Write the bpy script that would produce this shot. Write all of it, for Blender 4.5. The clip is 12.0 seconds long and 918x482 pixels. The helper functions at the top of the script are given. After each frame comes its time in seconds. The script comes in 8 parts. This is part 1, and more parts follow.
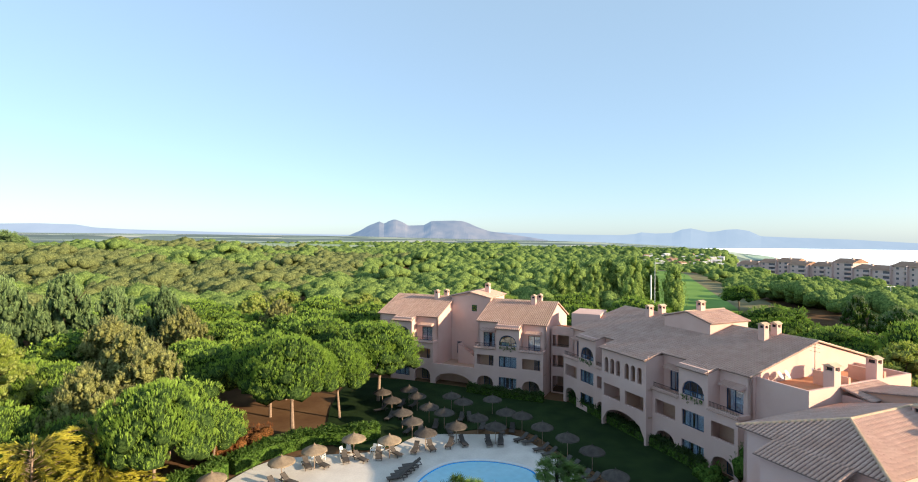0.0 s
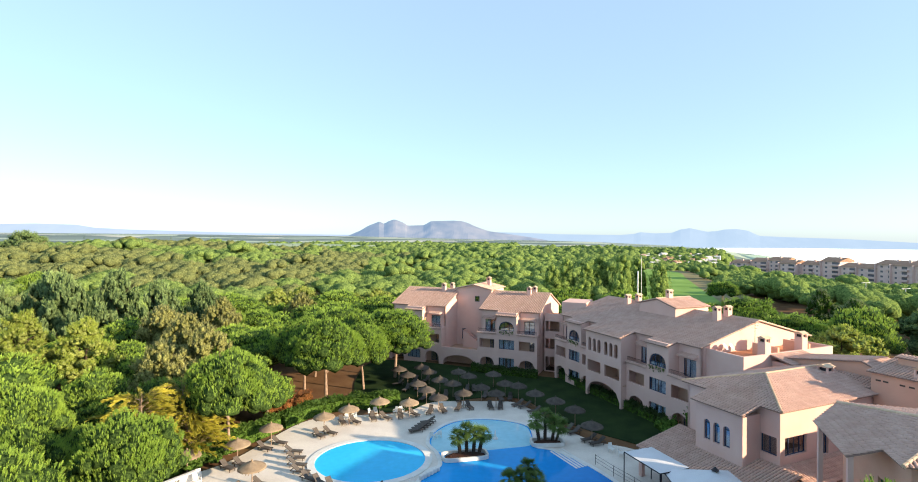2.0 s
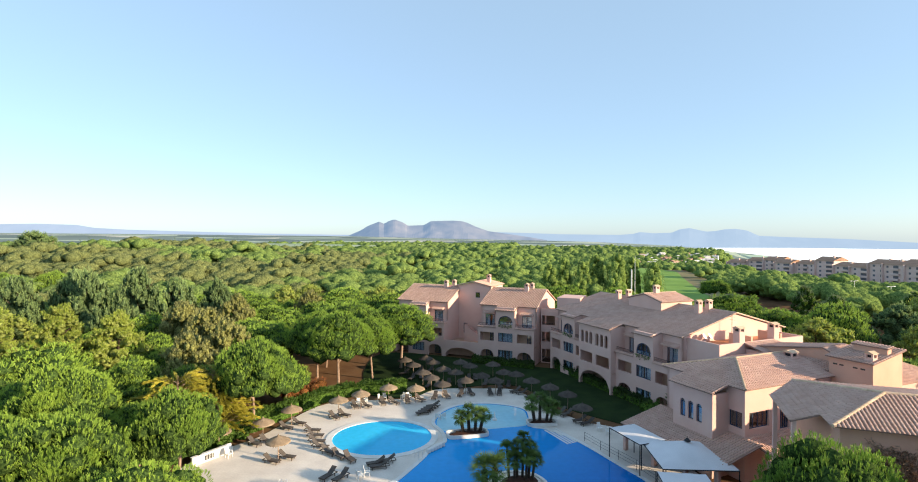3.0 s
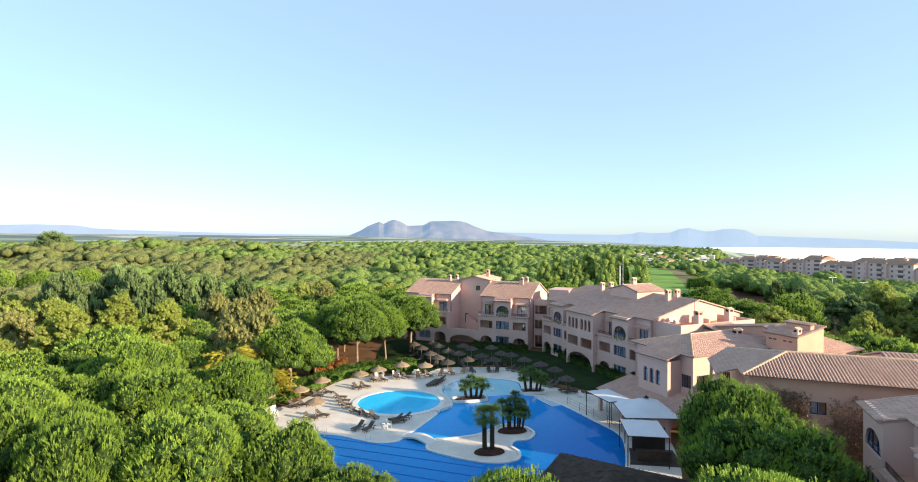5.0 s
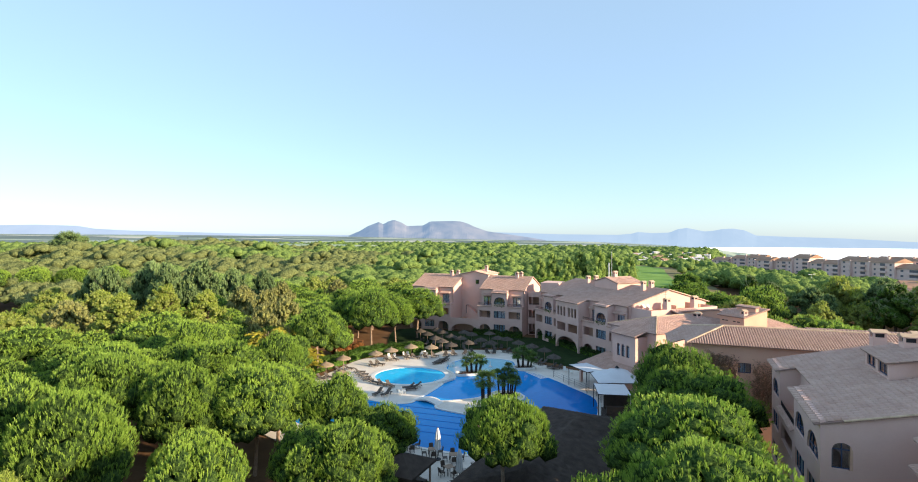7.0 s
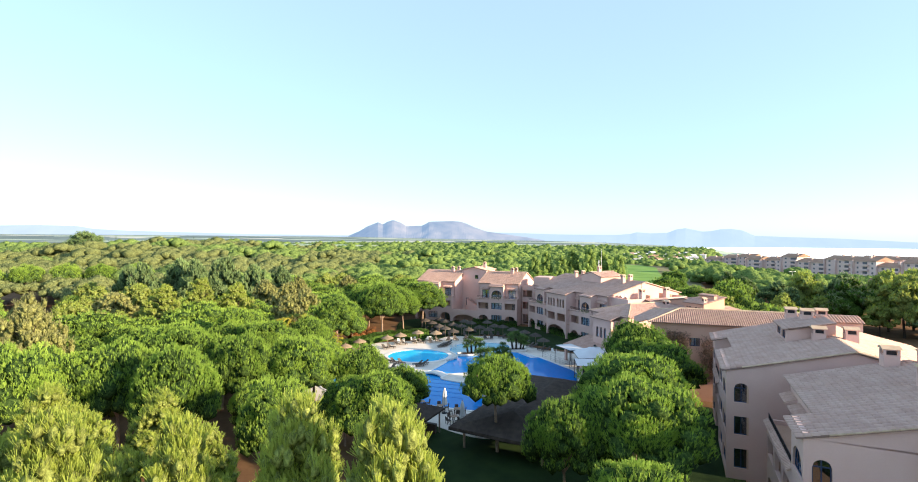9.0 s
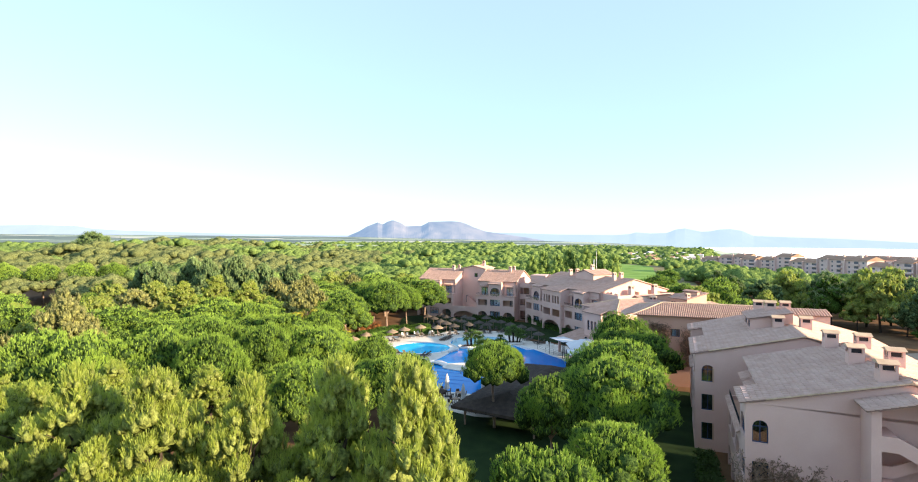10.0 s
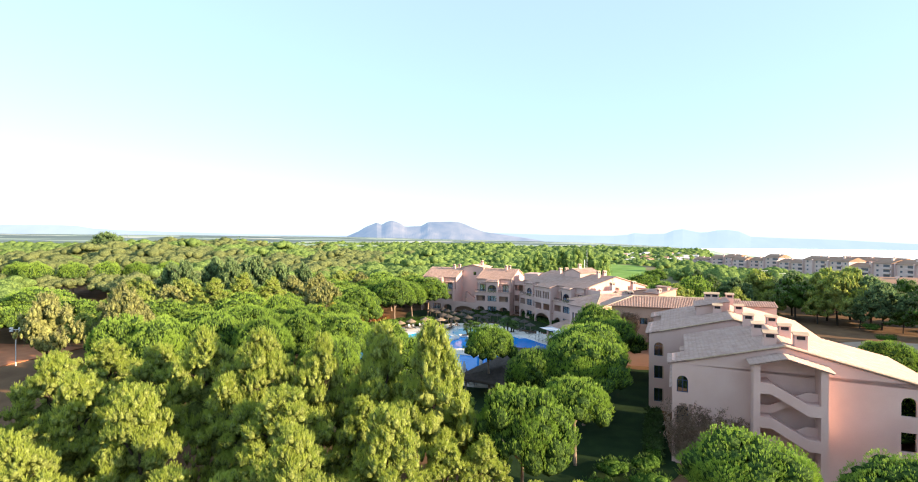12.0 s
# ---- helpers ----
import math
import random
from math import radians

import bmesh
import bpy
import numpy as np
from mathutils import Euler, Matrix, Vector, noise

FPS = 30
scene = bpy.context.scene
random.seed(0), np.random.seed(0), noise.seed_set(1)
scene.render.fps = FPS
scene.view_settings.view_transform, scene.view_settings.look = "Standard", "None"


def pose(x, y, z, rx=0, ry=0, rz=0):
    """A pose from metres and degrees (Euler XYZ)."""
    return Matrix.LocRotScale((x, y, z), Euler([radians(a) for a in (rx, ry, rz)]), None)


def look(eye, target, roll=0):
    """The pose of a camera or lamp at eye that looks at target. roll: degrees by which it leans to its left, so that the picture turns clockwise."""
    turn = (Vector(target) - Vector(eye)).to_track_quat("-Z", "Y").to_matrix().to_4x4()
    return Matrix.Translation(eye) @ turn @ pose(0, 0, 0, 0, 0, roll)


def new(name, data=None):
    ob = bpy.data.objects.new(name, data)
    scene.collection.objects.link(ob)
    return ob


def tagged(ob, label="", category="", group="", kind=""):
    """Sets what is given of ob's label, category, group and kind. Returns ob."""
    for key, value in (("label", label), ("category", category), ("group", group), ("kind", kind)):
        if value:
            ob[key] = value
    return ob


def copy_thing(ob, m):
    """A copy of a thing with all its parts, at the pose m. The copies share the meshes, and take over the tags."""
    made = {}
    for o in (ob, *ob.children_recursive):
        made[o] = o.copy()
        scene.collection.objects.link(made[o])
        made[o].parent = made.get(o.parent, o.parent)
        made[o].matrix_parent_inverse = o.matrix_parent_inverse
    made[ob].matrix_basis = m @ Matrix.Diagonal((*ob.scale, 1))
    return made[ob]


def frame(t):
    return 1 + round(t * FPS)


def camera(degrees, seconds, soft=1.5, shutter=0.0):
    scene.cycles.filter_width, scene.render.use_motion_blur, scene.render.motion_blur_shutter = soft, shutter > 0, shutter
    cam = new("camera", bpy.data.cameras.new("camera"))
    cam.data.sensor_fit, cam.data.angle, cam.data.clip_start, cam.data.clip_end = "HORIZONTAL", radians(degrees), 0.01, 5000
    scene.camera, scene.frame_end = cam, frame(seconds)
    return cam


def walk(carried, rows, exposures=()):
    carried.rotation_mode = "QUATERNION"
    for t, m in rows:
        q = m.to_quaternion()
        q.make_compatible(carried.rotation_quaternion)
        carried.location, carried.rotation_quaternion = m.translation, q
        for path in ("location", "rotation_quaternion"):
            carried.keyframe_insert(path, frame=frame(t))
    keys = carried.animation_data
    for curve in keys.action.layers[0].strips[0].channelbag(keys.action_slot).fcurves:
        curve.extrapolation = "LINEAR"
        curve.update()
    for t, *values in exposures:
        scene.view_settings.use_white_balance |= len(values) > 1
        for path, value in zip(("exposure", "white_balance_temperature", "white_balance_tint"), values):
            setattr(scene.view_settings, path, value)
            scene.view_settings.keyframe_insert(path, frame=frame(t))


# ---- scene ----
cam = camera(84.0, 12.0, 1.0)
# seconds, eye x, y, z, yaw, pitch, roll
PATH = [
    (0.0, 0.033, -0.180, 23.593, -0.011, -0.332, 0.210),
    (0.5, -0.250, -3.175, 23.539, -0.023, -0.333, 0.201),
    (1.0, -0.506, -6.150, 23.496, -0.034, -0.334, 0.191),
    (1.5, -0.739, -9.111, 23.458, -0.046, -0.334, 0.178),
    (2.0, -0.951, -12.068, 23.420, -0.057, -0.334, 0.165),
    (2.5, -1.145, -15.025, 23.379, -0.069, -0.333, 0.150),
    (3.0, -1.323, -17.989, 23.332, -0.081, -0.331, 0.135),
    (3.5, -1.488, -20.965, 23.276, -0.093, -0.329, 0.120),
    (4.0, -1.641, -23.956, 23.211, -0.105, -0.327, 0.105),
    (4.5, -1.784, -26.966, 23.136, -0.119, -0.324, 0.090),
    (5.0, -1.920, -29.998, 23.051, -0.132, -0.321, 0.077),
    (5.5, -2.049, -33.054, 22.958, -0.147, -0.317, 0.064),
    (6.0, -2.174, -36.137, 22.858, -0.163, -0.313, 0.053),
    (6.5, -2.297, -39.248, 22.754, -0.180, -0.308, 0.043),
    (7.0, -2.417, -42.389, 22.649, -0.198, -0.303, 0.036),
    (7.5, -2.538, -45.562, 22.546, -0.217, -0.298, 0.032),
    (8.0, -2.658, -48.768, 22.450, -0.238, -0.292, 0.030),
    (8.5, -2.781, -52.008, 22.366, -0.261, -0.286, 0.031),
    (9.0, -2.905, -55.285, 22.299, -0.285, -0.280, 0.036),
    (9.5, -3.033, -58.600, 22.254, -0.311, -0.273, 0.045),
    (10.0, -3.164, -61.956, 22.238, -0.339, -0.266, 0.058),
    (10.5, -3.298, -65.354, 22.258, -0.369, -0.259, 0.075),
    (11.0, -3.437, -68.799, 22.319, -0.401, -0.251, 0.098),
    (11.5, -3.580, -72.293, 22.430, -0.436, -0.243, 0.125),
    (12.0, -3.728, -75.841, 22.599, -0.473, -0.235, 0.159),
]
EXPOSURES = [(0.0, 1.12, 6980, 12), (1.0, 1.33, 7000, 12), (1.5, 1.38, 7000, 12), (2.5, 1.24, 6930, 12), (3.0, 1.12, 6930, 12), (5.0, 1.28, 6900, 12), (6.0, 1.2, 6830, 12), (7.2, 1.22, 6830, 12), (9.0, 1.5, 6830, 13), (9.6, 1.62, 6980, 14), (10.1, 1.58, 6980, 14), (11.0, 1.44, 6880, 14), (12.0, 1.62, 7030, 14)]
walk(cam, [(t, pose(x, y, z, 0, 0, yaw) @ pose(0, 0, 0, 90 + pitch, 0, 0) @ pose(0, 0, 0, 0, 0, roll)) for t, x, y, z, yaw, pitch, roll in PATH], EXPOSURES)

# ---------------------------------------------------------------- light
SUN_TURN, SUN_HEIGHT = 113.6, 14.6
world = bpy.data.worlds.new("world")
scene.world = world
world.use_nodes = True
wn = world.node_tree.nodes
sky = wn.new("ShaderNodeTexSky")
sky.sky_type = "NISHITA"
sky.sun_disc = False
sky.sun_elevation = radians(SUN_HEIGHT)
sky.sun_rotation = radians(SUN_TURN)
sky.air_density, sky.dust_density, sky.ozone_density = 0.9, 0.6, 3.2
wn["Background"].inputs["Strength"].default_value = 0.1175
veil = wn.new("ShaderNodeMix")
veil.data_type = "RGBA"
veil.inputs["Factor"].default_value = 0.45
veil.inputs["B"].default_value = (2.58, 3.78, 4.85, 1)
world.node_tree.links.new(sky.outputs[0], veil.inputs["A"])
world.node_tree.links.new(veil.outputs["Result"], wn["Background"].inputs[0])
sun = new("sun", bpy.data.lights.new("sun", "SUN"))
sun.data.energy, sun.data.angle, sun.data.color = 4.35, radians(0.6), (1.0, 0.82, 0.58)
sun_way = Vector((math.sin(radians(SUN_TURN)) * math.cos(radians(SUN_HEIGHT)), math.cos(radians(SUN_TURN)) * math.cos(radians(SUN_HEIGHT)), math.sin(radians(SUN_HEIGHT))))
sun.matrix_world = look(sun_way * 200, (0, 0, 0))

# ---------------------------------------------------------------- materials
def material(name, colour, colour2=None, scale=1.0, rough=0.85, metal=0.0, bump=0.0, bump_scale=20.0, spread=0.0, grain=0.14, coords="Object"):
    """Two-scale mottled surface: colour and colour2 by a broad noise, grain by a fine one, spread by the piece's own random number."""
    m = bpy.data.materials.new(name)
    m.use_nodes = True
    nt = m.node_tree
    n, l = nt.nodes, nt.links
    b = n["Principled BSDF"]
    b.inputs["Roughness"].default_value = rough
    b.inputs["Metallic"].default_value = metal
    b.inputs["Specular IOR Level"].default_value = 0.5 if rough < 0.75 else 0.12
    tc = n.new("ShaderNodeTexCoord")
    big = n.new("ShaderNodeTexNoise")
    big.inputs["Scale"].default_value = scale
    big.inputs["Detail"].default_value = 5
    l.new(tc.outputs[coords], big.inputs["Vector"])
    ramp = n.new("ShaderNodeValToRGB")
    ramp.color_ramp.elements[0].position, ramp.color_ramp.elements[1].position = 0.32, 0.68
    ramp.color_ramp.elements[0].color = (*colour, 1)
    ramp.color_ramp.elements[1].color = (*(colour2 or colour), 1)
    l.new(big.outputs["Fac"], ramp.inputs["Fac"])
    out = ramp.outputs["Color"]
    fine = n.new("ShaderNodeTexNoise")
    fine.inputs["Scale"].default_value = bump_scale
    fine.inputs["Detail"].default_value = 4
    l.new(tc.outputs[coords], fine.inputs["Vector"])
    hsv = n.new("ShaderNodeHueSaturation")
    l.new(out, hsv.inputs["Color"])
    mr = n.new("ShaderNodeMapRange")
    mr.inputs["To Min"].default_value, mr.inputs["To Max"].default_value = 1 - grain, 1 + grain
    l.new(fine.outputs["Fac"], mr.inputs["Value"])
    val = mr.outputs["Result"]
    if spread:
        info = n.new("ShaderNodeObjectInfo")
        geo = n.new("ShaderNodeNewGeometry")
        add = n.new("ShaderNodeMath")
        add.operation = "ADD"
        l.new(info.outputs["Random"], add.inputs[0])
        l.new(geo.outputs["Random Per Island"], add.inputs[1])
        sm = n.new("ShaderNodeMapRange")
        sm.inputs["From Max"].default_value = 2.0
        sm.inputs["To Min"].default_value, sm.inputs["To Max"].default_value = 1 - spread, 1 + spread
        l.new(add.outputs[0], sm.inputs["Value"])
        mul = n.new("ShaderNodeMath")
        mul.operation = "MULTIPLY"
        l.new(val, mul.inputs[0])
        l.new(sm.outputs["Result"], mul.inputs[1])
        val = mul.outputs[0]
    l.new(val, hsv.inputs["Value"])
    l.new(hsv.outputs["Color"], b.inputs["Base Color"])
    if bump:
        bp = n.new("ShaderNodeBump")
        bp.inputs["Strength"].default_value = bump
        bp.inputs["Distance"].default_value = 0.05
        l.new(fine.outputs["Fac"], bp.inputs["Height"])
        l.new(bp.outputs["Normal"], b.inputs["Normal"])
    return m


def leaf_material(name, dark, light, thin=0.22, patch=0.9):
    """Foliage: colour by clump and by tree, part of the light passes through."""
    m = bpy.data.materials.new(name)
    m.use_nodes = True
    nt = m.node_tree
    n, l = nt.nodes, nt.links
    b = n["Principled BSDF"]
    b.inputs["Roughness"].default_value = 0.6
    b.inputs["Specular IOR Level"].default_value = 0.25
    geo = n.new("ShaderNodeNewGeometry")
    info = n.new("ShaderNodeObjectInfo")
    tc = n.new("ShaderNodeTexCoord")
    big = n.new("ShaderNodeTexNoise")
    big.inputs["Scale"].default_value = patch
    l.new(tc.outputs["Object"], big.inputs["Vector"])
    total = None
    for socket, weight in ((geo.outputs["Random Per Island"], 0.45), (big.outputs["Fac"], 1.1), (info.outputs["Random"], 0.45)):
        a = n.new("ShaderNodeMath")
        a.operation = "MULTIPLY_ADD"
        a.inputs[1].default_value = weight
        l.new(socket, a.inputs[0])
        if total is None:
            a.inputs[2].default_value = -0.5
        else:
            l.new(total, a.inputs[2])
        total = a.outputs[0]
    mr = n.new("ShaderNodeMapRange")
    l.new(total, mr.inputs["Value"])
    mix = n.new("ShaderNodeMix")
    mix.data_type = "RGBA"
    mix.inputs["A"].default_value = (*dark, 1)
    mix.inputs["B"].default_value = (*light, 1)
    l.new(mr.outputs["Result"], mix.inputs["Factor"])
    l.new(mix.outputs["Result"], b.inputs["Base Color"])
    tr = n.new("ShaderNodeBsdfTranslucent")
    l.new(mix.outputs["Result"], tr.inputs["Color"])
    ms = n.new("ShaderNodeMixShader")
    ms.inputs["Fac"].default_value = thin
    l.new(b.outputs[0], ms.inputs[1])
    l.new(tr.outputs[0], ms.inputs[2])
    l.new(ms.outputs[0], n["Material Output"].inputs["Surface"])
    return m


def shaded_mass(name, dark, light, scale, tree_spread=0.5):
    """The closed body of a crown: fine mottled greens, darker in the hollows as painted shade, with strong relief,
    varied from tree to tree.
    """
    m = bpy.data.materials.new(name)
    m.use_nodes = True
    nt = m.node_tree
    n, l = nt.nodes, nt.links
    b = n["Principled BSDF"]
    b.inputs["Roughness"].default_value = 1.0
    b.inputs["Specular IOR Level"].default_value = 0.0
    tc = n.new("ShaderNodeTexCoord")
    fine = n.new("ShaderNodeTexNoise")
    fine.inputs["Scale"].default_value = scale
    fine.inputs["Detail"].default_value = 4
    fine.inputs["Roughness"].default_value = 0.65
    l.new(tc.outputs["Object"], fine.inputs["Vector"])
    mr = n.new("ShaderNodeMapRange")
    mr.inputs["From Min"].default_value, mr.inputs["From Max"].default_value = 0.38, 0.66
    l.new(fine.outputs["Fac"], mr.inputs["Value"])
    mix = n.new("ShaderNodeMix")
    mix.data_type = "RGBA"
    mix.inputs["A"].default_value = (*dark, 1)
    mix.inputs["B"].default_value = (*light, 1)
    l.new(mr.outputs["Result"], mix.inputs["Factor"])
    info = n.new("ShaderNodeObjectInfo")
    geo = n.new("ShaderNodeNewGeometry")
    add = n.new("ShaderNodeMath")
    add.operation = "ADD"
    l.new(info.outputs["Random"], add.inputs[0])
    l.new(geo.outputs["Random Per Island"], add.inputs[1])
    vary = n.new("ShaderNodeMapRange")
    vary.inputs["From Max"].default_value = 2.0
    vary.inputs["To Min"].default_value, vary.inputs["To Max"].default_value = 1 - tree_spread * 0.6, 1 + tree_spread * 0.6
    l.new(add.outputs[0], vary.inputs["Value"])
    hsv = n.new("ShaderNodeHueSaturation")
    l.new(mix.outputs["Result"], hsv.inputs["Color"])
    l.new(vary.outputs["Result"], hsv.inputs["Value"])
    l.new(hsv.outputs["Color"], b.inputs["Base Color"])
    bp = n.new("ShaderNodeBump")
    bp.inputs["Strength"].default_value = 1.0
    bp.inputs["Distance"].default_value = 0.9 / scale
    l.new(fine.outputs["Fac"], bp.inputs["Height"])
    l.new(bp.outputs["Normal"], b.inputs["Normal"])
    return m


PLASTER = material("peach_plaster", (0.65, 0.42, 0.36), (0.705, 0.482, 0.42), 0.35, 0.9, bump=0.06, bump_scale=9, grain=0.04)
# Darker copy of the wall plaster: the shade of recesses is in its colour.
PLASTER_IN = material("recess_shade_plaster", (0.55, 0.34, 0.24), (0.60, 0.38, 0.28), 0.5, 0.9, bump=0.2, bump_scale=9)
ORANGE = material("orange_plaster", (0.60, 0.345, 0.255), (0.65, 0.395, 0.295), 0.4, 0.9, bump=0.06, bump_scale=9, grain=0.04)
TILE = material("clay_roof_tile", (0.51, 0.328, 0.266), (0.585, 0.398, 0.332), 0.9, 0.9, bump=0.3, bump_scale=6, spread=0.09)
# Same clay as the cover tiles, darkened: channel shade is painted in.
TILE_BED = material("shaded_tile_bed", (0.26, 0.17, 0.14), (0.32, 0.21, 0.175), 0.8, 0.95)
TERRACE = material("terrace_clay_floor", (0.50, 0.22, 0.12), (0.56, 0.27, 0.15), 0.8, 0.8)
MORTAR = material("pale_ridge_mortar", (0.50, 0.36, 0.25), (0.60, 0.45, 0.32), 1.5, 0.9, spread=0.2)
BLUE = material("blue_paint", (0.022, 0.04, 0.09), (0.03, 0.055, 0.12), 3, 0.5)
CURTAIN = material("pale_curtain", (0.66, 0.70, 0.76), (0.76, 0.79, 0.82), 3, 0.9)
DARKWOOD = material("dark_wood", (0.05, 0.035, 0.028), (0.08, 0.055, 0.04), 4, 0.7, bump=0.2)
IRON = material("dark_iron", (0.03, 0.03, 0.035), None, 4, 0.5, 0.6)
WHITE = material("white_paint", (0.78, 0.78, 0.76), (0.7, 0.7, 0.68), 1, 0.6)
CANVAS = material("white_canvas", (0.66, 0.67, 0.70), (0.60, 0.61, 0.64), 0.6, 0.8)
DECK = material("pale_paving", (0.62, 0.56, 0.50), (0.72, 0.66, 0.59), 0.5, 0.85, bump=0.15, bump_scale=5)
COPING = material("white_coping", (0.72, 0.71, 0.68), (0.62, 0.61, 0.58), 1.2, 0.7)
SOIL = material("pine_litter", (0.14, 0.075, 0.04), (0.20, 0.115, 0.06), 0.25, 0.95, bump=0.5, bump_scale=3)
BED_SOIL = material("dark_bed_soil", (0.05, 0.024, 0.018), (0.085, 0.042, 0.03), 3, 0.95, bump=0.6, bump_scale=14)
LANE = material("lane_tiles", (0.0, 0.12, 0.42), (0.0, 0.14, 0.46), 2, 0.8)
LANE.node_tree.nodes["Principled BSDF"].inputs["Specular IOR Level"].default_value = 0.1
# Far below a grass green: the deep shade there is put into the colour.
LAWN = material("shade_toned_lawn", (0.012, 0.028, 0.009), (0.023, 0.046, 0.013), 0.4, 0.95, bump=0.6, bump_scale=14)
FAIRWAY = material("mown_grass", (0.12, 0.24, 0.045), (0.22, 0.36, 0.085), 0.06, 0.95, bump=0.3, bump_scale=2)
FIELD = material("far_fields", (0.24, 0.34, 0.20), (0.44, 0.46, 0.34), 0.004, 0.95)
BARK = material("pine_bark", (0.25, 0.175, 0.13), (0.36, 0.265, 0.20), 3, 0.95, bump=0.6, bump_scale=12)
PALM_BARK = material("palm_bark", (0.045, 0.035, 0.028), (0.075, 0.055, 0.04), 5, 0.95, bump=0.6, bump_scale=12)
THATCH = material("dry_thatch", (0.21, 0.155, 0.105), (0.30, 0.23, 0.16), 2, 0.95, bump=0.8, bump_scale=16, spread=0.25)
# For the lawn parasols: the hotel's shade is put into this darker thatch.
THATCH_SHADED = material("shaded_thatch", (0.06, 0.05, 0.045), (0.10, 0.085, 0.072), 2, 0.95, bump=0.8, bump_scale=16, spread=0.25)
THATCH_DARK = material("old_dark_thatch", (0.055, 0.042, 0.036), (0.085, 0.066, 0.055), 1.5, 0.95, bump=0.8, bump_scale=16, spread=0.25)
GRAVEL = material("pale_dirt", (0.34, 0.25, 0.18), (0.46, 0.36, 0.28), 0.15, 0.95, bump=0.3, bump_scale=4)
LOUNGER = material("grey_brown_sling", (0.085, 0.075, 0.07), (0.12, 0.105, 0.095), 3, 0.8)
NEEDLE = leaf_material("stone_pine_needles", (0.13, 0.235, 0.035), (0.345, 0.50, 0.078))
NEEDLE_PALE = leaf_material("aleppo_pine_needles", (0.28, 0.35, 0.065), (0.43, 0.505, 0.098), 0.48)
NEEDLE_OLIVE = leaf_material("olive_pine_needles", (0.11, 0.15, 0.08), (0.29, 0.35, 0.165), 0.35)
NEEDLE_DRAB = leaf_material("drab_pine_needles", (0.15, 0.16, 0.065), (0.335, 0.34, 0.135), 0.3)
WOOD_LEAF = leaf_material("pine_wood_needles", (0.13, 0.21, 0.065), (0.34, 0.475, 0.14), 0.28, 0.11)
POPLAR = leaf_material("poplar_leaves", (0.11, 0.19, 0.05), (0.36, 0.49, 0.14))
GREY_POPLAR = leaf_material("grey_poplar_leaves", (0.13, 0.21, 0.08), (0.31, 0.43, 0.16), 0.35)
SHRUB_LEAF = leaf_material("dark_shrub_leaves", (0.022, 0.046, 0.013), (0.075, 0.125, 0.03))
HEDGE_LEAF = leaf_material("hedge_leaves", (0.03, 0.075, 0.012), (0.12, 0.22, 0.035))
# Darker than the needles over them: shade inside the crown is in the colour.
MASS = shaded_mass("dense_needles", (0.016, 0.036, 0.012), (0.085, 0.14, 0.036), 5.0)
MASS_PALE = shaded_mass("dense_pale_needles", (0.10, 0.125, 0.035), (0.28, 0.33, 0.09), 4.5)
MASS_DRAB = shaded_mass("dense_drab_needles", (0.08, 0.088, 0.028), (0.30, 0.31, 0.11), 4.2)
MASS_FAR = shaded_mass("dense_wood_needles", (0.065, 0.11, 0.035), (0.21, 0.30, 0.085), 1.9, 0.12)
MASS_DULL = shaded_mass("dense_dull_needles", (0.07, 0.085, 0.035), (0.20, 0.235, 0.09), 1.9, 0.2)
MASS_POPLAR = shaded_mass("dense_poplar_leaves", (0.05, 0.09, 0.025), (0.25, 0.35, 0.09), 3.0)
MASS_GREY = shaded_mass("dense_grey_leaves", (0.03, 0.055, 0.025), (0.14, 0.20, 0.085), 3.0)
MASS_LEAF = shaded_mass("dense_leaves", (0.016, 0.04, 0.008), (0.10, 0.18, 0.035), 5.0)
MASS_RUST = shaded_mass("dense_rusty_leaves", (0.05, 0.025, 0.01), (0.26, 0.11, 0.04), 5.0)
RUST_LEAF = leaf_material("rusty_leaves", (0.16, 0.05, 0.02), (0.36, 0.16, 0.06))
YELLOW_LEAF = leaf_material("yellow_cypress", (0.24, 0.23, 0.03), (0.48, 0.43, 0.055))
PALM_LEAF = leaf_material("palm_fronds", (0.045, 0.095, 0.025), (0.17, 0.275, 0.065))
WOOD_PALE = leaf_material("pale_wood_needles", (0.12, 0.185, 0.055), (0.36, 0.47, 0.14), 0.25, 0.11)
WOOD_DRAB = leaf_material("drab_wood_needles", (0.15, 0.185, 0.08), (0.32, 0.365, 0.17), 0.28, 0.11)
# Bluer and duller than the nearer wood: haze mixed into the leaf colour.
FAR_LEAF = leaf_material("hazed_wood_leaves", (0.06, 0.11, 0.06), (0.19, 0.28, 0.13), 0.2, 0.03)

GLASS = bpy.data.materials.new("window_glass")
GLASS.use_nodes = True
gn, gl = GLASS.node_tree.nodes, GLASS.node_tree.links
g_gloss = gn.new("ShaderNodeBsdfGlossy")
g_gloss.inputs["Roughness"].default_value = 0.03
g_clear = gn.new("ShaderNodeBsdfTransparent")
g_clear.inputs["Color"].default_value = (0.86, 0.92, 0.97, 1)
g_mix = gn.new("ShaderNodeMixShader")
g_mix.inputs["Fac"].default_value = 0.22
gl.new(g_clear.outputs[0], g_mix.inputs[1])
gl.new(g_gloss.outputs[0], g_mix.inputs[2])
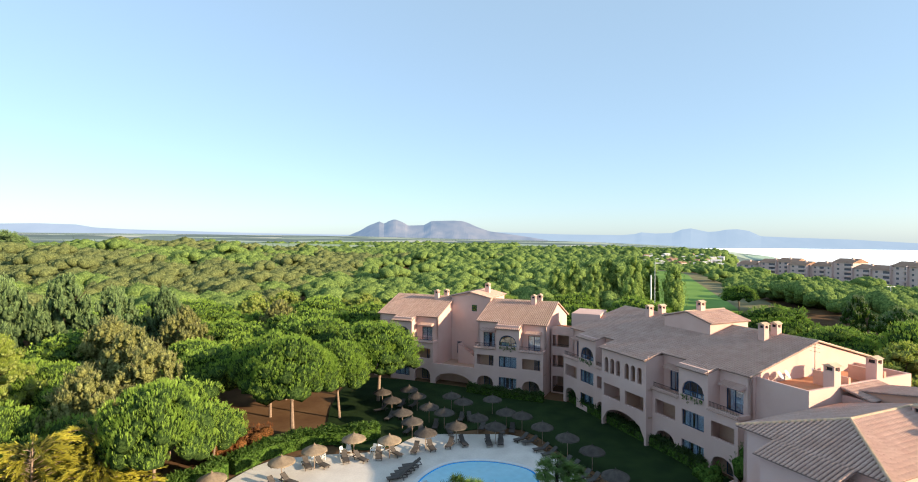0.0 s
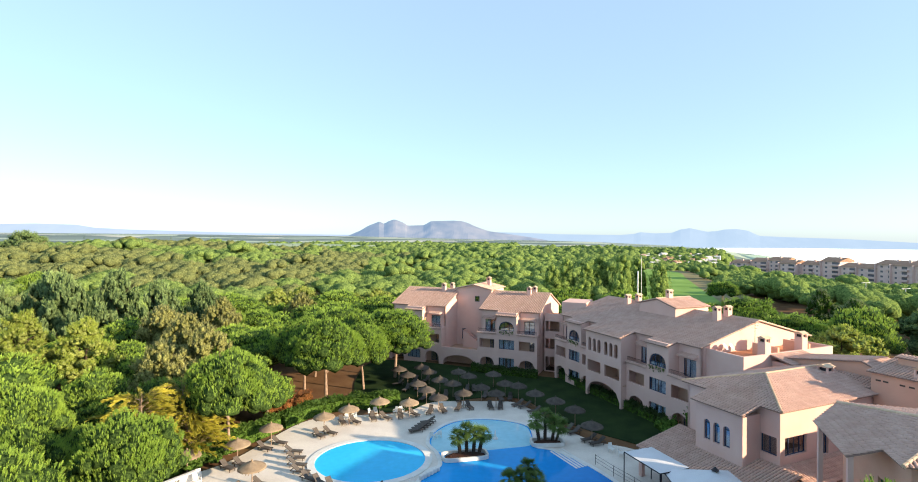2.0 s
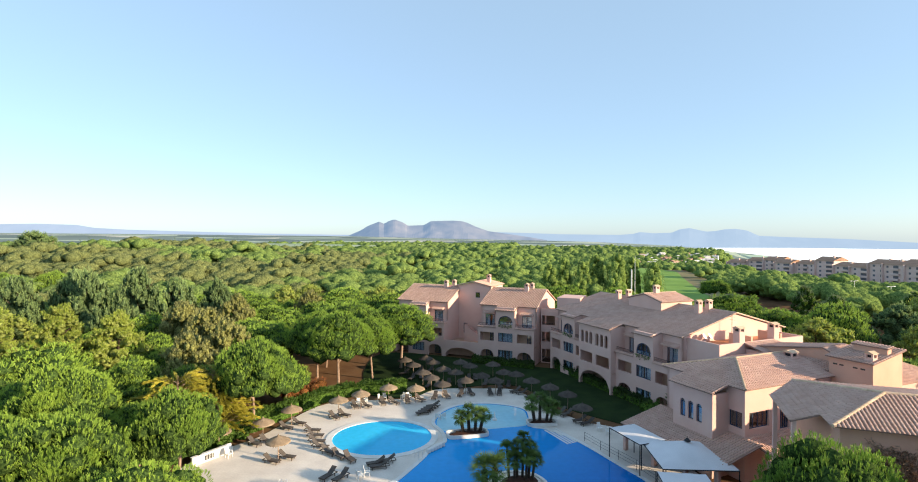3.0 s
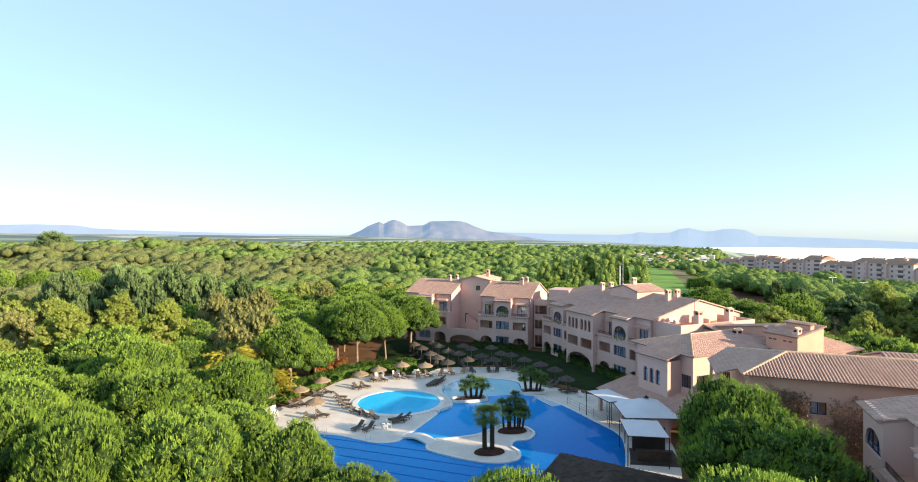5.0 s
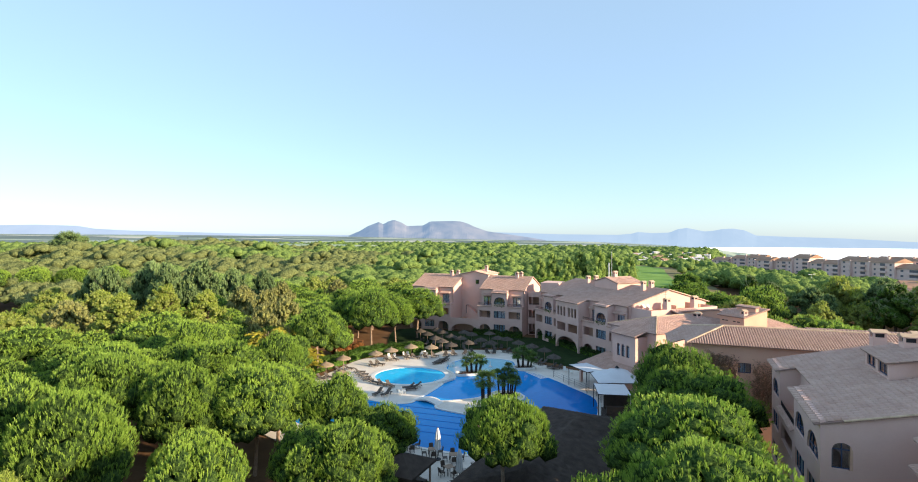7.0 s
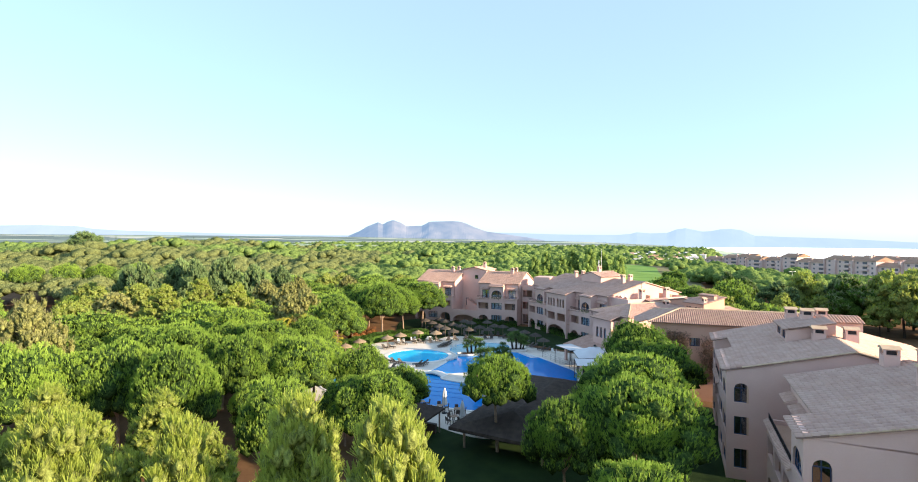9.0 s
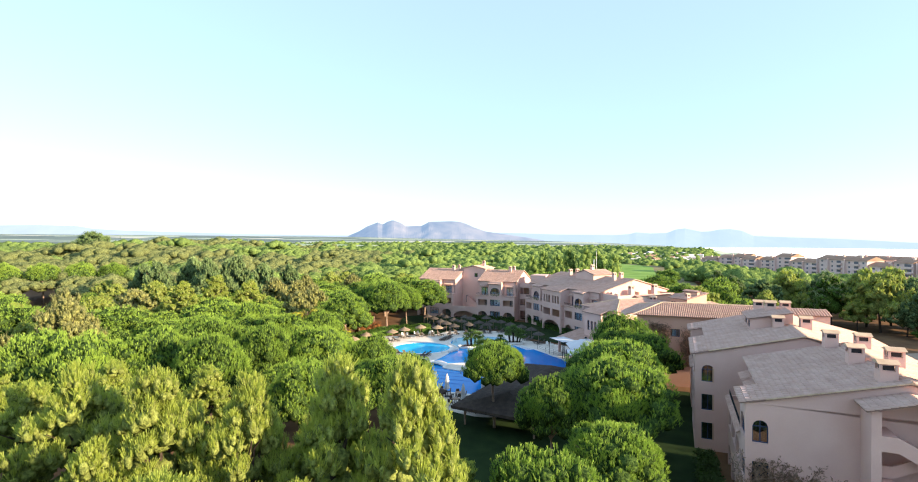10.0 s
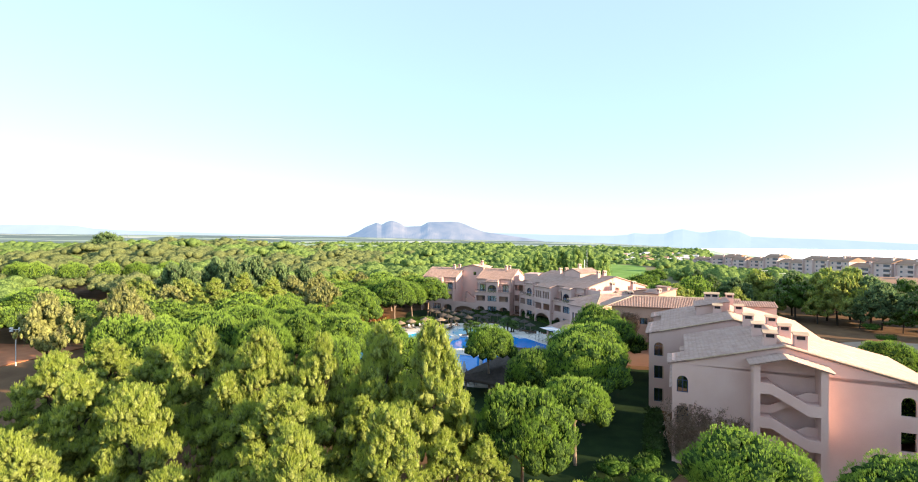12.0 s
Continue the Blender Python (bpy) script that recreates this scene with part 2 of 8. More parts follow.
gl.new(g_mix.outputs[0], gn["Material Output"].inputs["Surface"])


def pool_water(name, colour, colour2):
    m = material(name, colour, colour2, 0.12, 0.06, bump=0.05, bump_scale=1.6)
    m.node_tree.nodes["Principled BSDF"].inputs["IOR"].default_value = 1.33
    m.node_tree.nodes["Principled BSDF"].inputs["Specular IOR Level"].default_value = 0.08
    return m


WATER = pool_water("pool_water", (0.0, 0.25, 0.62), (0.0, 0.31, 0.70))


def deepen(m, shallow, deep):
    """The water's blue deepens with position, towards the far corner and the lanes."""
    n, l = m.node_tree.nodes, m.node_tree.links
    tc, sep = n.new("ShaderNodeTexCoord"), n.new("ShaderNodeSeparateXYZ")
    l.new(tc.outputs["Object"], sep.inputs[0])
    across, along, total = n.new("ShaderNodeMapRange"), n.new("ShaderNodeMapRange"), n.new("ShaderNodeMath")
    for node, axis, a, b, top in ((across, "X", -4.0, 16.0, 0.75), (along, "Y", 44.0, 14.0, 0.75)):
        node.inputs["From Min"].default_value, node.inputs["From Max"].default_value = a, b
        node.inputs["To Max"].default_value = top
        l.new(sep.outputs[axis], node.inputs["Value"])
    l.new(across.outputs["Result"], total.inputs[0])
    l.new(along.outputs["Result"], total.inputs[1])
    mix = n.new("ShaderNodeMix")
    mix.data_type = "RGBA"
    mix.clamp_factor = True
    mix.inputs["A"].default_value, mix.inputs["B"].default_value = (*shallow, 1), (*deep, 1)
    l.new(total.outputs[0], mix.inputs["Factor"])
    l.new(mix.outputs["Result"], n["Hue/Saturation/Value"].inputs["Color"])


deepen(WATER, (0.01, 0.37, 0.80), (0.0, 0.15, 0.48))
WATER_PALE = pool_water("shallow_pool_water", (0.36, 0.62, 0.70), (0.26, 0.57, 0.70))
WATER_ROUND = pool_water("round_pool_water", (0.02, 0.48, 0.82), (0.03, 0.53, 0.86))


# ---------------------------------------------------------------- mesh helpers
class Mesh:
    """Collects vertices and faces, in the coordinates of the thing."""

    def __init__(self):
        self.v, self.f, self.n = [], [], 0

    def add(self, verts, faces):
        self.v.extend(tuple(p) for p in verts)
        self.f.extend(tuple(i + self.n for i in q) for q in faces)
        self.n += len(verts)

    def box(self, x0, x1, y0, y1, z0, z1, m=None):
        c = [(x, y, z) for z in (z0, z1) for y in (y0, y1) for x in (x0, x1)]
        if m is not None:
            c = [m @ Vector(p) for p in c]
        self.add(c, [(0, 2, 3, 1), (4, 5, 7, 6), (0, 1, 5, 4), (2, 6, 7, 3), (0, 4, 6, 2), (1, 3, 7, 5)])

    def prism(self, ring, offset, m=None):
        """A flat ring of points swept by an offset, capped."""
        k = len(ring)
        a = [Vector(p) for p in ring]
        b = [p + Vector(offset) for p in a]
        c = a + b
        if m is not None:
            c = [m @ p for p in c]
        self.add(c, [tuple(reversed(range(k))), tuple(range(k, 2 * k))] + [(i, (i + 1) % k, k + (i + 1) % k, k + i) for i in range(k)])

    def tube(self, pts, radii, sides=6, cap=True):
        """A round tapered tube through points."""
        pts = [Vector(p) for p in pts]
        rings = []
        for i, p in enumerate(pts):
            d = (pts[min(i + 1, len(pts) - 1)] - pts[max(i - 1, 0)]).normalized()
            a = d.orthogonal().normalized()
            b = d.cross(a)
            r = radii[i] if isinstance(radii, (list, tuple)) else radii
            rings.append([p + r * (math.cos(t) * a + math.sin(t) * b) for t in (2 * math.pi * j / sides for j in range(sides))])
        faces = [(i * sides + j, i * sides + (j + 1) % sides, (i + 1) * sides + (j + 1) % sides, (i + 1) * sides + j) for i in range(len(pts) - 1) for j in range(sides)]
        if cap:
            faces += [tuple(reversed(range(sides))), tuple(range((len(pts) - 1) * sides, len(pts) * sides))]
        self.add([q for r in rings for q in r], faces)

    def lathe(self, profile, sides=14, centre=(0, 0, 0), squash=1.0):
        """Profile of (radius, z) turned round the z axis."""
        vs = [(centre[0] + r * math.cos(2 * math.pi * j / sides), centre[1] + squash * r * math.sin(2 * math.pi * j / sides), centre[2] + z) for r, z in profile for j in range(sides)]
        fs = [(i * sides + j, i * sides + (j + 1) % sides, (i + 1) * sides + (j + 1) % sides, (i + 1) * sides + j) for i in range(len(profile) - 1) for j in range(sides)]
        self.add(vs, fs)

    def data(self, name, mat):
        me = bpy.data.meshes.new(name)
        me.from_pydata(self.v, [], self.f)
        me.materials.append(mat)
        me.update()
        return me


def mesh_from_arrays(name, verts, faces, mat, smooth=False):
    """Fast mesh from numpy arrays; faces all of one length."""
    me = bpy.data.meshes.new(name)
    k = faces.shape[1]
    me.vertices.add(len(verts))
    me.vertices.foreach_set("co", verts.astype(np.float32).ravel())
    me.loops.add(faces.size)
    me.loops.foreach_set("vertex_index", faces.astype(np.int32).ravel())
    me.polygons.add(len(faces))
    me.polygons.foreach_set("loop_start", np.arange(0, faces.size, k, dtype=np.int32))
    me.polygons.foreach_set("loop_total", np.full(len(faces), k, dtype=np.int32))
    if smooth:
        me.polygons.foreach_set("use_smooth", np.ones(len(faces), dtype=bool))
    me.materials.append(mat)
    me.update(calc_edges=True)
    return me


def part(name, mesh, mat, parent, label=""):
    """One mesh object under a thing or under a part."""
    ob = new(name, mesh.data(name, mat) if isinstance(mesh, Mesh) else mesh)
    if parent is not None:
        ob.parent = parent
    return tagged(ob, label)


def pieces(name, mesh, mat, parent, label=""):
    """Every closed shape of a Mesh as a part of its own."""
    up = list(range(mesh.n))

    def root(i):
        while up[i] != i:
            up[i] = up[up[i]]
            i = up[i]
        return i

    for q in mesh.f:
        for i in q[1:]:
            up[root(i)] = root(q[0])
    sets = {}
    for q in mesh.f:
        sets.setdefault(root(q[0]), []).append(q)
    for faces in sets.values():
        ids = sorted({i for q in faces for i in q})
        at = {i: k for k, i in enumerate(ids)}
        one = Mesh()
        one.add([mesh.v[i] for i in ids], [tuple(at[i] for i in q) for q in faces])
        part(name, one, mat, parent, label)


def thing(name, m, label, category, group="", kind=""):
    """An empty at the base of a thing, that parents its parts."""
    ob = new(name)
    ob.empty_display_size = 0.3
    ob.matrix_world = m
    return tagged(ob, label, category, group, kind)


def solid(name, mesh, mat, label, category="", group="", kind="", m=None):
    """A thing that is one mesh."""
    ob = new(name, mesh.data(name, mat) if isinstance(mesh, Mesh) else mesh)
    if m is not None:
        ob.matrix_world = m
    return tagged(ob, label, category, group, kind)


def smooth_ring(pts, per=8):
    """A closed smooth curve through the points (Catmull-Rom)."""
    out, k = [], len(pts)
    for i in range(k):
        p0, p1, p2, p3 = (np.array(pts[(i + j - 1) % k], float) for j in range(4))
        for s in range(per):
            t = s / per
            out.append(tuple(0.5 * (2 * p1 + (p2 - p0) * t + (2 * p0 - 5 * p1 + 4 * p2 - p3) * t * t + (3 * p1 - p0 - 3 * p2 + p3) * t ** 3)))
    return out


def sheet(name, ring, z, thick, mat, label, category="", kind="structure", parent=None):
    """A flat slab over a ring of (x, y), its top at z."""
    bm = bmesh.new()
    face = bm.faces.new([bm.verts.new((x, y, z)) for x, y in ring])
    if face.normal.z < 0 or face.calc_center_median() is None:
        face.normal_flip()
    bm.normal_update()
    if face.normal.z < 0:
        face.normal_flip()
    ext = bmesh.ops.extrude_face_region(bm, geom=[face])
    bmesh.ops.translate(bm, verts=[g for g in ext["geom"] if isinstance(g, bmesh.types.BMVert)], vec=(0, 0, -thick))
    bmesh.ops.recalc_face_normals(bm, faces=bm.faces)
    bmesh.ops.triangulate(bm, faces=bm.faces)
    me = bpy.data.meshes.new(name)
    bm.to_mesh(me)
    bm.free()
    me.materials.append(mat)
    ob = new(name, me)
    if parent is not None:
        ob.parent = parent
        return tagged(ob, label)
    return tagged(ob, label, category, "", kind)


def kerb(ring, width, z0, z1):
    """A band of that width along the outside of a closed ring."""
    k = len(ring)
    area = sum(ring[i][0] * ring[(i + 1) % k][1] - ring[(i + 1) % k][0] * ring[i][1] for i in range(k))
    side = 1 if area > 0 else -1
    outer = []
    for i in range(k):
        a, b = Vector(ring[i - 1]), Vector(ring[(i + 1) % k])
        d = (b - a).normalized()
        outer.append((ring[i][0] + side * d.y * width, ring[i][1] - side * d.x * width))
    mb = Mesh()
    vs = [(x, y, z1) for x, y in ring] + [(x, y, z1) for x, y in outer] + [(x, y, z0) for x, y in ring] + [(x, y, z0) for x, y in outer]
    fs = []
    for i in range(k):
        j = (i + 1) % k
        fs += [(i, j, k + j, k + i), (2 * k + j, 2 * k + i, 3 * k + i, 3 * k + j), (j, i, 2 * k + i, 2 * k + j), (k + i, k + j, 3 * k + j, 3 * k + i)]
    mb.add(vs, fs)
    return mb


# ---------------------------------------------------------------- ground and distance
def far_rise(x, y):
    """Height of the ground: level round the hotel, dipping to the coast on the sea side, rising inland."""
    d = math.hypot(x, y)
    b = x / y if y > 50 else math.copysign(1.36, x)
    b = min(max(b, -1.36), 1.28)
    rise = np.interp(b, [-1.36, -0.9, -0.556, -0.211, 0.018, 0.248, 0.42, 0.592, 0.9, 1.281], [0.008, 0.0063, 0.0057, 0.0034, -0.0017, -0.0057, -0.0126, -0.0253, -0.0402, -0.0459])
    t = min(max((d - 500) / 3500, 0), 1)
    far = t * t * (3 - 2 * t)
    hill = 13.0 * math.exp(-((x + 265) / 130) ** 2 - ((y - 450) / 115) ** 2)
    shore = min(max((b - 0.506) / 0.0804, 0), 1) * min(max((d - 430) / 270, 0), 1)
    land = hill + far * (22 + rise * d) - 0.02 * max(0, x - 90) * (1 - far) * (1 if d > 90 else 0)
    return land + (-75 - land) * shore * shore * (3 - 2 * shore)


def build_ground():
    rad = [0, 30, 60, 90, 120, 160, 220, 300, 400, 520, 700, 950, 1300, 1800, 2500, 3300, 4200, 4750]
    sides = 96
    mb = Mesh()
    vs = [(0, 0, -0.12)]
    for r in rad[1:]:
        for j in range(sides):
            a = 2 * math.pi * j / sides
            x, y = r * math.cos(a), r * math.sin(a)
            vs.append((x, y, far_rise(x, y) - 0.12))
    fs = [(0, 1 + j, 1 + (j + 1) % sides) for j in range(sides)]
    for i in range(len(rad) - 2):
        for j in range(sides):
            a, b = 1 + i * sides + j, 1 + i * sides + (j + 1) % sides
            fs.append((a, a + sides, b + sides, b))
    mb.add(vs, fs)
    ob = solid("ground", mb, SOIL, "brown pine litter and bare soil under the trees", "ground", kind="structure")
    ob.data.materials.append(PLAIN)
    for p in ob.data.polygons:
        if p.center.length > 800:
            p.material_index = 1
    return ob


PLAIN = material("hazed_plain", (0.07, 0.12, 0.07), (0.26, 0.30, 0.20), 0.003, 0.95)
pn_, pl_ = PLAIN.node_tree.nodes, PLAIN.node_tree.links
p_tc, p_vo, p_ra = pn_.new("ShaderNodeTexCoord"), pn_.new("ShaderNodeTexVoronoi"), pn_.new("ShaderNodeValToRGB")
p_vo.inputs["Scale"].default_value = 0.0045
p_ra.color_ramp.interpolation = "CONSTANT"
# Field tones pulled towards grey-blue: the haze of distance is in them.
for at_, col_ in ((0.0, (0.13, 0.175, 0.165)), (0.4, (0.36, 0.43, 0.33)), (0.62, (0.17, 0.22, 0.20)), (0.78, (0.50, 0.50, 0.42))):
    el_ = p_ra.color_ramp.elements[0] if at_ == 0.0 else p_ra.color_ramp.elements.new(at_)
    el_.position, el_.color = at_, (*col_, 1)
p_ra.color_ramp.elements.remove(p_ra.color_ramp.elements[-1])
pl_.new(p_tc.outputs["Object"], p_vo.inputs["Vector"])
pl_.new(p_vo.outputs["Color"], p_ra.inputs["Fac"])
pl_.new(p_ra.outputs["Color"], pn_["Principled BSDF"].inputs["Base Color"])
build_ground()


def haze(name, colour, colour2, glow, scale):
    """Far backdrop seen through much air: the haze is put into the material as a pale glow."""
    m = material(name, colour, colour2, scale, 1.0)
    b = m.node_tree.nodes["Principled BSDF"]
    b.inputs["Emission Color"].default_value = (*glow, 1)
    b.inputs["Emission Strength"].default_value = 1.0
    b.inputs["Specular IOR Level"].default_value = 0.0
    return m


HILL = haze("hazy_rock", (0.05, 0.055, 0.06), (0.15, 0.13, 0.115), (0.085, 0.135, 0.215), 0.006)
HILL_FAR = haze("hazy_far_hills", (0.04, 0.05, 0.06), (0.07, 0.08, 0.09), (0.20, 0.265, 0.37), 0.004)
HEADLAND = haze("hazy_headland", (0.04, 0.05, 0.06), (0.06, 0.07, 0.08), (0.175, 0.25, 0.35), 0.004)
# Sea brightness is emission as well, in place of reflected sky.
SEA_HAZE = haze("glowing_sea", (0.20, 0.24, 0.27), (0.25, 0.29, 0.31), (0.62, 0.68, 0.70), 0.001)


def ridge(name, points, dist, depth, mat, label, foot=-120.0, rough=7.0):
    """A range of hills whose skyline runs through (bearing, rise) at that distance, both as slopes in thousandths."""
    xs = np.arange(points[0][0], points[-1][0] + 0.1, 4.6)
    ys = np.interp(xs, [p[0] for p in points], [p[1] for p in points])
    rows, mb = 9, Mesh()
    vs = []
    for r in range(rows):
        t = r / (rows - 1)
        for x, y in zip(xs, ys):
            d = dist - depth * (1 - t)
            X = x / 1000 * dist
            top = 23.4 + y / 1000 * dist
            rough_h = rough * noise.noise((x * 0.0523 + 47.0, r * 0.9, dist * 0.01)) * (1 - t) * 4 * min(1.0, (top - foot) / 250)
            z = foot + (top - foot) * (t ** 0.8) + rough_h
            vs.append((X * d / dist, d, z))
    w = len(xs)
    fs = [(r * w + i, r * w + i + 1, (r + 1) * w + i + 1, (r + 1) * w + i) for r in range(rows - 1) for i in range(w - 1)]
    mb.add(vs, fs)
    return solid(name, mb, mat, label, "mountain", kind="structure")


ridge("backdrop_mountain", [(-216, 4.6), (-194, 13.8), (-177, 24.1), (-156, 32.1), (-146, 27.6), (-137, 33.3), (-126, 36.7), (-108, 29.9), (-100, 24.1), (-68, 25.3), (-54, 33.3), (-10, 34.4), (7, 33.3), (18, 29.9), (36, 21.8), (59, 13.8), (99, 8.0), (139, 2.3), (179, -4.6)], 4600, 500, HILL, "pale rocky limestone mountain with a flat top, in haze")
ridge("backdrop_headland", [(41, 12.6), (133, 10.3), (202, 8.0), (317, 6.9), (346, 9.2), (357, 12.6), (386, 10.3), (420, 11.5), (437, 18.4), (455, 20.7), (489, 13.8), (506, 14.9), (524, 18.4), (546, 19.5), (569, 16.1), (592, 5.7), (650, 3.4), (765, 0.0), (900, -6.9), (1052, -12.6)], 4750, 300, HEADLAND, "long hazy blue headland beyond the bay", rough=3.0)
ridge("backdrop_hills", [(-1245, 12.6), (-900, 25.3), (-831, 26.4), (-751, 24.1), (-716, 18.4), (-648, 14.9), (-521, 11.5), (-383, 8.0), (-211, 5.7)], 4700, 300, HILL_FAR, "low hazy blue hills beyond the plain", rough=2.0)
sheet("water_sea", [(700, 800), (4100, 900), (4400, 3000), (2850, 4400), (2100, 4380), (1651, 2990), (1450, 2372), (1000, 1400)], -56, 1.0, SEA_HAZE, "hazy sea, its morning brightness put in as glow", "sea")
sheet("ground_field", [(-900, 900), (-500, 760), (-150, 900), (-60, 1300), (-300, 1500), (-800, 1350)], 8, 1, FIELD, "pale green far fields", "field")


# ---------------------------------------------------------------- roofs
def tiles_on(poly, origin, ea, eb, pitch=0.29, length=0.42):
    """Rows of half-round cover tiles over a convex polygon of (a along the eave, b up the slope); arrays of vertices and quads."""
    ea, eb = np.array(ea, float), np.array(eb, float)
    up = np.cross(ea, eb)
    up /= np.linalg.norm(up)
    if up[2] < 0:
        up = -up
    P, r = np.array(poly, float), pitch * 0.3
    V, F, n = [], [], 0
    prof = [(-r, 0.0), (-r * 0.6, r * 1.05), (r * 0.6, r * 1.05), (r, 0.0)]
    for a in np.arange(P[:, 0].min() + pitch / 2, P[:, 0].max(), pitch):
        cuts = []
        for i in range(len(P)):
            (a0, b0), (a1, b1) = P[i], P[(i + 1) % len(P)]
            if (a0 - a) * (a1 - a) < 0:
                cuts.append(b0 + (b1 - b0) * (a - a0) / (a1 - a0))
        if len(cuts) < 2:
            continue
        lo, hi = min(cuts), max(cuts)
        if hi - lo < 0.1:
            continue
        k = max(1, int(round((hi - lo) / length)))
        step = (hi - lo) / k
        off = a + random.uniform(-0.012, 0.012)
        for i in range(k):
            b0, b1 = lo + i * step - 0.04, lo + (i + 1) * step
            s = random.uniform(-0.012, 0.012)
            for b, lift, w in ((b0, 0.05, 1.10), (b1, 0.004, 0.92)):
                for x, h in prof:
                    V.append(np.array(origin) + ea * (off + s + x * w) + eb * b + up * (h + lift))
            F += [(n, n + 1, n + 5, n + 4), (n + 1, n + 2, n + 6, n + 5), (n + 2, n + 3, n + 7, n + 6), (n, n + 3, n + 2, n + 1)]
            n += 8
    return (np.array(V), np.array(F)) if V else (np.zeros((0, 3)), np.zeros((0, 4), int))


def roof_face(bed, tiles, poly, origin, ea, eb, thick=0.08, pitch=0.29):
    """A pitched roof surface: the slab into the mesh bed, its tiles onto the list."""
    ea, eb = Vector(ea).normalized(), Vector(eb).normalized()
    up = ea.cross(eb)
    if up.z < 0:
        up = -up
    ring = [Vector(origin) + ea * a + eb * b for a, b in poly]
    bed.prism(ring, -up * thick)
    tiles.append(tiles_on(poly, origin, ea, eb, pitch))


def put_tiles(parent, tiles, mat=None, near=None):
    """The tiles of a roof in one mesh; with near, those past that x stand as single tiles, 300 at most."""
    V, F, n = [], [], 0
    for v, f in tiles:
        if len(v):
            V.append(v)
            F.append(f + n)
            n += len(v)
    V, F = np.concatenate(V), np.concatenate(F)
    if near is not None:
        mid = V.reshape(-1, 8, 3).mean(1)
        pick = np.argsort(np.where(mid[:, 1] < near, -mid[:, 0], 1e6))[:300]
        for i in pick:
            part("roof_tile", mesh_from_arrays("roof_tile", V[8 * i:8 * i + 8], F[4 * i:4 * i + 4] - 8 * i, mat or TILE), None, parent)
        keep = np.ones(len(mid), bool)
        keep[pick] = False
        F = F[np.repeat(keep, 4)]
    ob = part("roof_tiles", mesh_from_arrays("roof_tiles", V, F, mat or TILE), None, parent)
    return tagged(ob, kind="stuff")


def ridge_cap(mb, a, b, r=0.12):
    a, b = Vector(a), Vector(b)
    k = max(2, int((b - a).length / 0.42))
    d = (b - a) / k
    for i in range(k):
        mb.tube([a + d * i, a + d * (i + 1.06)], [r * 1.08, r * 0.92], 8)


# ---------------------------------------------------------------- walls with openings
def opening_panel(mb, m, a0, a1, z0, z1, holes, thick=0.3):
    """A wall from a0 to a1 and z0 to z1, outer face at depth 0 of the frame m (a, depth, z), pierced by holes
    (left, right, bottom, top, rise of the arch)."""
    at = a0
    for l, r, b, t, rise in sorted(holes):
        if l > at:
            mb.box(at, l, 0, thick, z0, z1, m)
        if b > z0:
            mb.box(l, r, 0, thick, z0, b, m)
        if rise <= 0:
            if t < z1:
                mb.box(l, r, 0, thick, t, z1, m)
        else:
            k = 10
            arc = [(l + (r - l) * i / k, t - rise + rise * math.sqrt(max(0.0, 1 - (2 * i / k - 1) ** 2))) for i in range(k + 1)]
            for (x0, h0), (x1, h1) in zip(arc, arc[1:]):
                mb.prism([(x0, 0, h0), (x1, 0, h1), (x1, 0, z1), (x0, 0, z1)], (0, thick, 0), m)
        at = r
    if at < a1:
        mb.box(at, a1, 0, thick, z0, z1, m)


